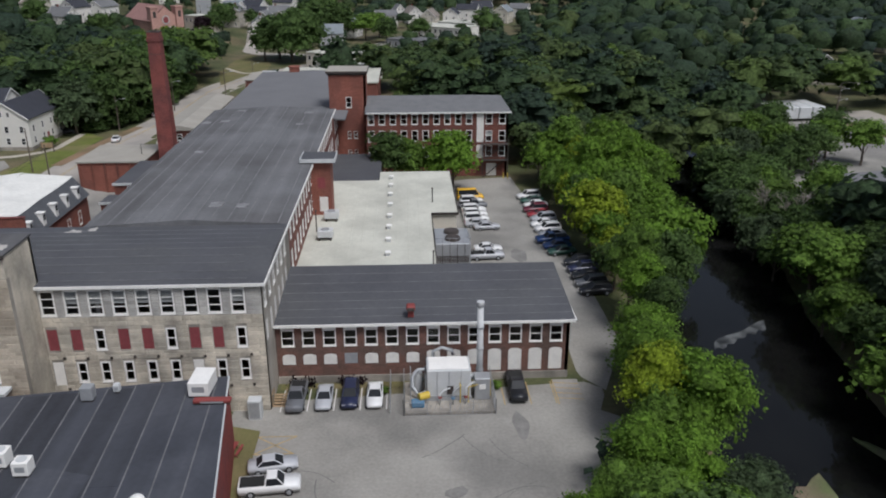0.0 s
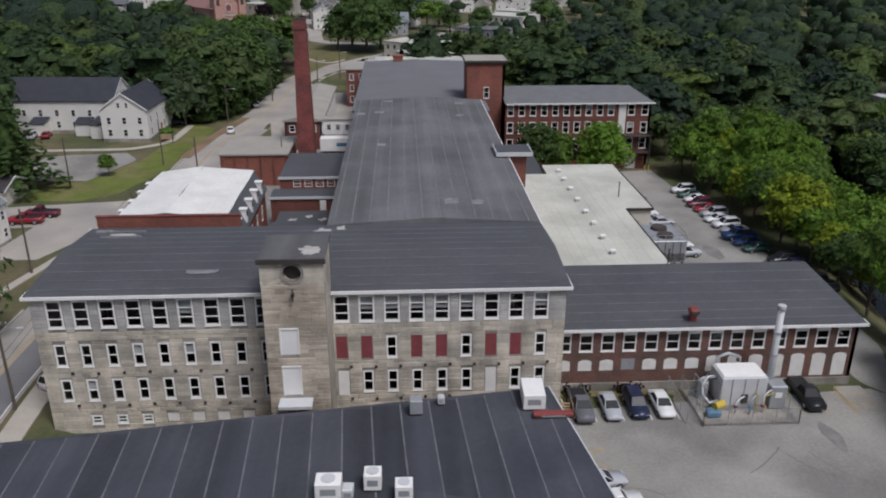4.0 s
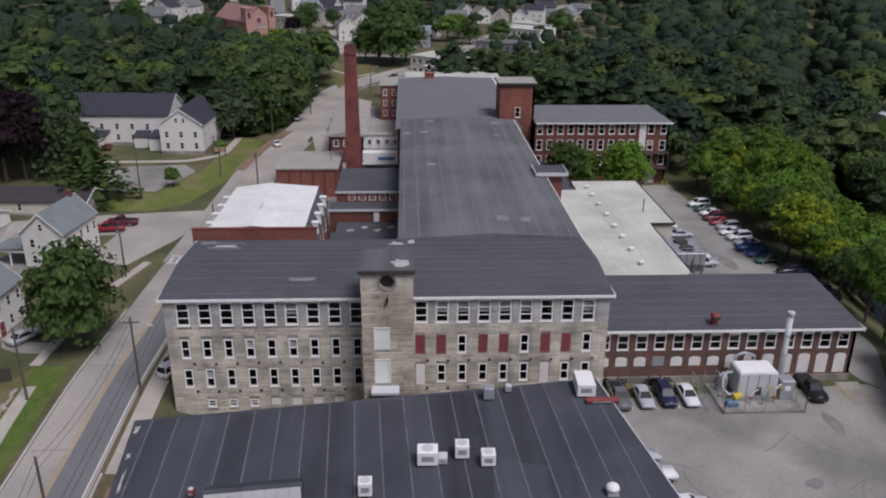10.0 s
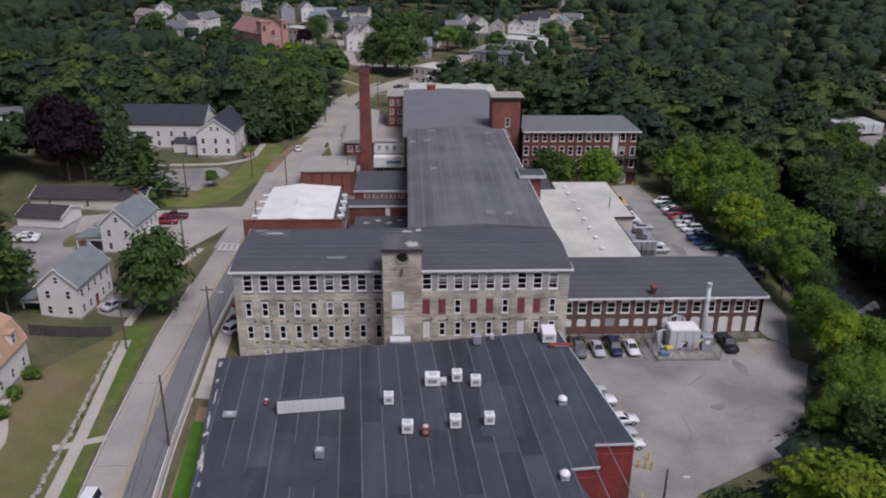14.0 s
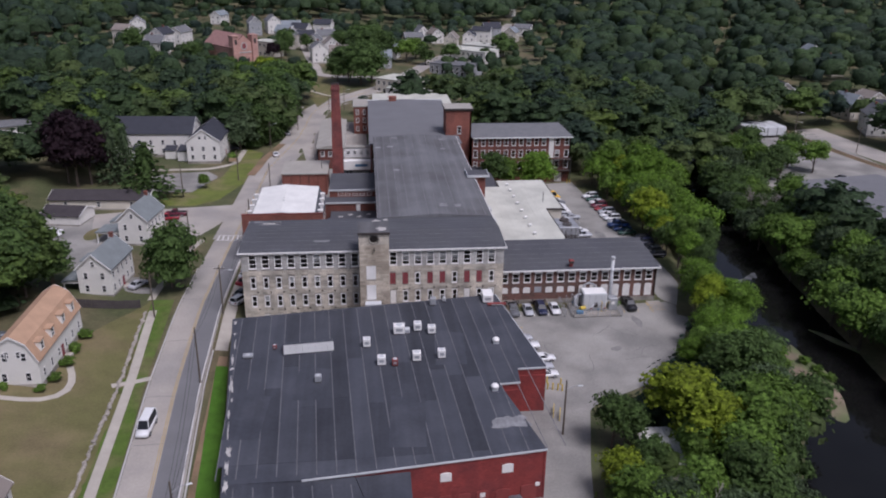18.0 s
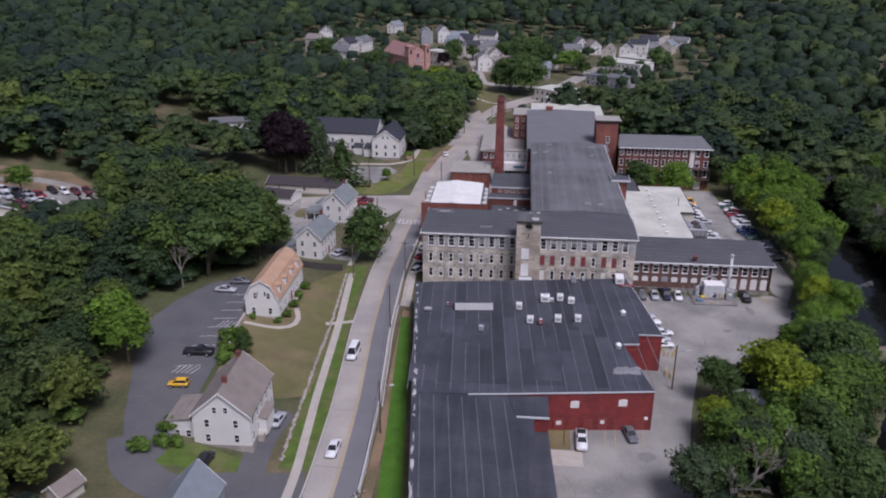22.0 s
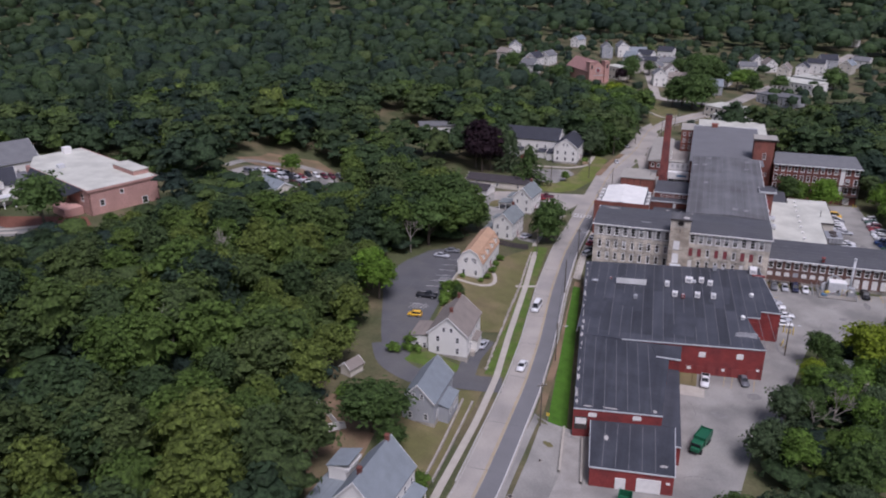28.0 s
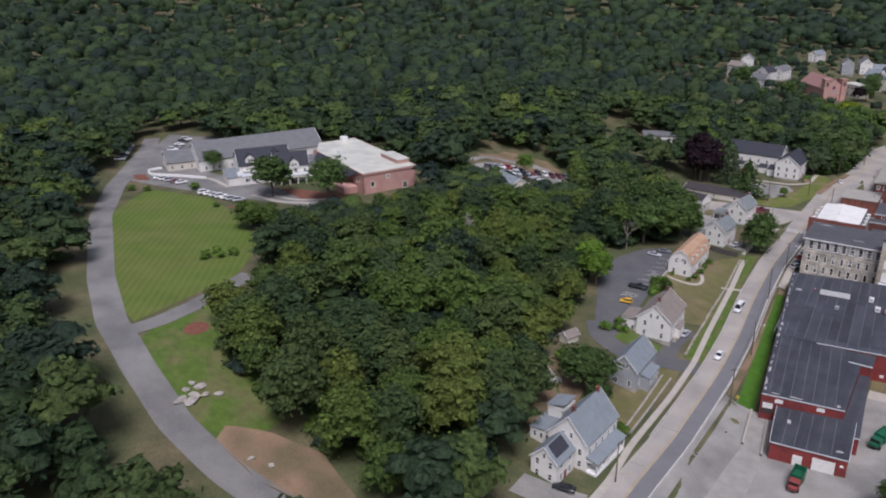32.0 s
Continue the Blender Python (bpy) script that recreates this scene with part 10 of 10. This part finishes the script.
# single trees about the houses and the mill
for x, y, hg, lf, wd, kd in ((-3.6, 159.5, 13, 1, 0.9, "broad"), (0.8, 161, 11.5, 0, 0.9, "broad"), (9.4, 158.0, 14, 5, 0.95, "broad"), (-56, 427, 13, 1, 1.2, "broad"), (-45, 434, 15, 1, 1.3, "broad"), (-35, 441, 14, 1, 1.3, "broad"), (-74, 408, 10, 1, 1.1, "broad"), (-87, 412, 12, 1, 1.2, "broad"), (-101.5, 151, 17, 1, 1.75, "conifer"), (-85, 371, 11, 1, 1.1, "broad"), (-89, 367, 10, 4, 1.0, "broad"),  (95, 176, 11, 0, 1.1, "broad"), (101, 183, 12, 1, 1.1, "broad"), (106, 176, 11, 0, 1.1, "broad"), (90, 168, 12, 1, 1.1, "broad"), (-115.5, 168, 19, 3, 0.9, "conifer"), (-112.0, 170, 17, 3, 0.9, "conifer"),
                             (-103.5, 84.5, 8.5, 1, 1.0, "broad"), (-107, 80, 10, 1, 1.1, "broad"), (-92.5, -33.0, 10.5, 1, 1.8, "broad"), (-86.6, -37.5, 7.0, 1, 1.1, "broad"), (-94.5, 31, 5.0, 1, 0.8, "broad"), (-96.5, 35, 4.2, 0, 0.9, "broad"), (-114.5, 24.0, 11.5, 5, 1.1, "broad"), (-118.5, 29, 12.5, 5, 1.1, "broad"), 
                             (-232.3, 5.9, 15.5, 1, 1.25, "broad"), (-211.9, 13, 15.5, 1, 1.2, "broad"), (-110, 74, 17, 1, 1.2, "broad"), (-117, 81, 19, 1, 1.25, "broad"), (-106.5, 92, 10, 1, 1.15, "broad"), (-119, 92, 18, 1, 1.25, "broad"), (-113, 95, 14, 1, 1.2, "broad"), (-124, 84, 18, 1, 1.3, "broad"), (-115, 66, 16, 1, 1.2, "broad"), (-277.0, 17.5, 8.5, 1, 1.2, "broad"), (-88.0, 160.5, 4.6, 0, 0.9, "broad"), (-176, 92, 9, 0, 1.1, "broad"),
                             (-5.8, 30, 9.5, 1, 0.9, "broad"), (4.6, 31.5, 12.5, 2, 1.15, "broad"), (7.5, 26, 12, 2, 1.1, "broad"), (19, 47, 10.5, 0, 1.0, "broad"), (13, 24, 12, 0, 1.0, "broad"), (1, 13, 10, 0, 1, "broad"), (-8, 18.5, 8.5, 2, 0.9, "broad"), (4.2, 22.5, 9, 0, 0.9, "broad"), (-3.6, 29.5, 8, 1, 0.9, "broad"), (-3.2, 22.0, 7.5, 1, 0.9, "broad"), (-7.5, 13.5, 9, 0, 1.0, "broad"), (26.0, 68.5, 9, 0, 0.9, "broad"), (18.0, 28.5, 10, 1, 1.0, "broad"), (-4.0, 8.0, 10, 0, 1.0, "broad"), (7.0, 11.5, 10.5, 1, 1.1, "broad")):
    tree(x, y, hg, lf, wide=wd, kind=kd, where="standing by itself near the buildings")
for x, y, hg, lf, wd in ((-40, 380, 20, 1, 1.2), (-32, 386, 20, 1, 1.2), (-37, 394, 22, 1, 1.2), (-54, 317, 14, 1, 1.1), (-43, 313, 22, 1, 1.05), (-49, 322, 20, 1, 1.05), (-38, 320, 20, 1, 1.05), (-84, 385, 15, 1, 1.0), (-134, 312, 12, 1, 1.2), (-112, 322, 10, 1, 1.2), (-105, 327, 9, 1, 1.2), (-86, 306, 15, 2, 1.3), (-95, 304, 12, 0, 1.3), (-78, 302, 14, 0, 1.2), (-127, 352, 12, 1, 1.2), (7, 387, 12, 1, 1.2), (-12, 396, 13, 0, 1.2), (-18, 384, 14, 0, 1.2), (-8, 374, 12, 1, 1.1), (41, 410, 15, 1, 1.3), (-159, 366, 13, 1, 1.2),
                         (-78, 212, 16, 1, 1.0), (-76, 222, 19, 1, 1.0), (-74.5, 233, 20, 1, 1.0), (-75, 244, 19, 1, 1.05), (-76, 255, 20, 1, 1.05), (-77.5, 267, 19, 0, 1.1), (-79, 279, 20, 1, 1.1), (-80, 290, 18, 0, 1.1), (-84, 205, 15, 3, 1.0), (-86, 218, 19, 1, 1.1)):
    o = tree(x, y, hg, lf, wide=wd, where="beside the road into the town")
    for c in o.children:
        if c.name.startswith("crown"):
            c.matrix_basis = pose(0, 0, -0.17 * hg) @ c.matrix_basis @ Matrix.Diagonal((1, 1, 1.1, 1))
for x, y, hg in ((-80, 207.5, 5.5), (-77, 212, 6.5), (-74, 217, 6.5), (-72.2, 224, 6), (-71, 232, 6.5), (-70.5, 240, 6), (-70, 248, 6.5), (-69.5, 256, 5.5), (-71, 264, 6.5)):
    o = tree(x, y, hg, 1, wide=1.4, where="low at the edge of the road wood", group="roadside thicket")
    for c in o.children:
        if c.name.startswith("crown"):
            c.matrix_basis = pose(0, 0, -0.25 * hg) @ c.matrix_basis
for x, y, hg, wd in ((-124.5, 164, 23, 0.72), (-128.0, 167, 22, 0.72), (-121.5, 166.5, 20, 0.7)):
    tree(x, y, hg, 4, 2, wd, where="beside the apartments")
shade = tree(-82.0, 90.0, 18.5, 1, 2, 0.74, where="spreading over the footpath beside the white house")
for ob in shade.children:
    if ob.name.startswith("crown"):
        ob.matrix_basis = pose(0, 0, -3.4) @ ob.matrix_basis
for x, y, hg in ((-99, 35, 3.2), (-96.2, 32.6, 2.6), (-97.4, 27.5, 2.4), (-98.6, 31, 2.2), (-98, 4.4, 2.6), (-95.6, 1.0, 1.8), (-100.4, -1.6, 2.4), (-97.6, 0.4, 2.0), (-92.6, 46.6, 1.3), (-97.8, 46.2, 1.2), (-91.6, 50, 1.6), (-91.4, 55, 1.8), (-91.6, 60, 1.7), (-91.6, 65, 1.8), (-102.4, -24.5, 3.0), (-79.2, -44.5, 3.2), (-263, -4, 3.0), (-281, -18, 2.2), (-276, -15, 2.0), (-240, -14, 1.8), (-84.5, 190, 2.8), (-202.5, -50.7, 2.6), (-203.6, -45.6, 2.2), (-200, -47.5, 2.0), (-198.5, -44, 2.4), (-4.0, 78.6, 0.9), (-2.9, 77.4, 0.9), (9.7, 78, 1.0), (40.5, 59, 1.8), (41.4, 56.0, 1.6), (42.4, 53.0, 1.5), (41.2, 54.2, 1.2), (38.0, 49.0, 1.0)):
    s_ = thing("shrub", "round leafy green garden shrub", "shrub", (x, y, max(ground(x, y), -4.4)), tr_.uniform(0, 360), "shrubs")
    k = ("shrub", 0)
    if k not in NEARMESH:
        NEARMESH[k] = quad_mesh("foliage", *SHRUB, M_LEAF[0])
    q = hg / 9.0
    share("foliage", NEARMESH[k], s_, pose(0, 0, -3.0 * q) @ Matrix.Diagonal((q * 1.25, q * 1.25, q, 1)))


def bare_tree(x, y, hgt, seed):
    r_ = random.Random(seed)
    t = thing("dead_tree", "bleached bare branches of a dead tree", "tree", (x, y, ground(x, y)))
    bm = bmesh.new()

    def grow(p, d, ln, rad, depth):
        q = p + d * ln
        tube(bm, [p, q], [rad, rad * 0.65], 5, False)
        if depth:
            for _ in range(3 if depth > 2 else 4):
                e_ = (d + Vector((r_.gauss(0, 0.5), r_.gauss(0, 0.5), r_.gauss(0.1, 0.35)))).normalized()
                grow(p + d * ln * r_.uniform(0.6, 1.0), e_, ln * r_.uniform(0.55, 0.8), rad * 0.6, depth - 1)

    grow(Vector((0, 0, 0)), Vector((0, 0, 1)), hgt * 0.33, 0.22, 4)
    part("crown", bm, M_DEADWOOD, t)


for i, (x, y, hg) in enumerate(((-9.6, -1.0, 14), (-5.0, 4.0, 13.5), (-3.0, 9.0, 13), (64, 135, 15), (68, 128, 14), (-139, -30, 17), (-150, 5, 17), (-118, 58, 16), (-121, -20, 16))):
    bare_tree(x, y, hg, i)

# ---- granite blocks of the mill front, last ----
def block_parts(bs, y):
    for a, b, c, e, yy in bs:
        w, hh, d, g = b - a, e - c, y - yy, 0.025
        k = (round(w, 1), round(hh, 1))
        if k not in BLOCKS:
            me = bpy.data.meshes.new("block")
            w0, h0 = k
            me.from_pydata([(0, 0, 0), (w0, 0, 0), (w0, 0, h0), (0, 0, h0), (g, -0.045, g), (w0 - g, -0.045, g), (w0 - g, -0.045, h0 - g), (g, -0.045, h0 - g)], [], [(4, 5, 6, 7), (0, 1, 5, 4), (1, 2, 6, 5), (2, 3, 7, 6), (3, 0, 4, 7)])
            me.materials.append(M_GRANITEP)
            BLOCKS[k] = me
        m = pose(a, y, c)
        o = share("block", BLOCKS[k], mill, m @ Matrix.Diagonal((w / k[0], d / 0.045, hh / k[1], 1)))


BLOCKS = {}
M_GRANITEP = mat("granite_block", (0.47, 0.41, 0.325), var=0.15, scale=0.35, fine=5, bump=0.35, obj=0.2, second=(0.31, 0.265, 0.205), patch=0.28)
block_parts(tb[:300], TY0)
for level, stone, text in ((False, M_GRANITE, "coursed grey granite blocks"), (True, M_GRANITEG, "paler grey stone blocks of the top storey")):
    vs, fs = block_geometry([q for q in far_blocks if (q[2] > 11.1) == level])
    me = bpy.data.meshes.new("stone_facing")
    me.from_pydata(vs, [], fs)
    me.materials.append(stone)
    o = new("stone_facing", me)
    o.parent = mill
    tagged(o, text, kind="stuff")
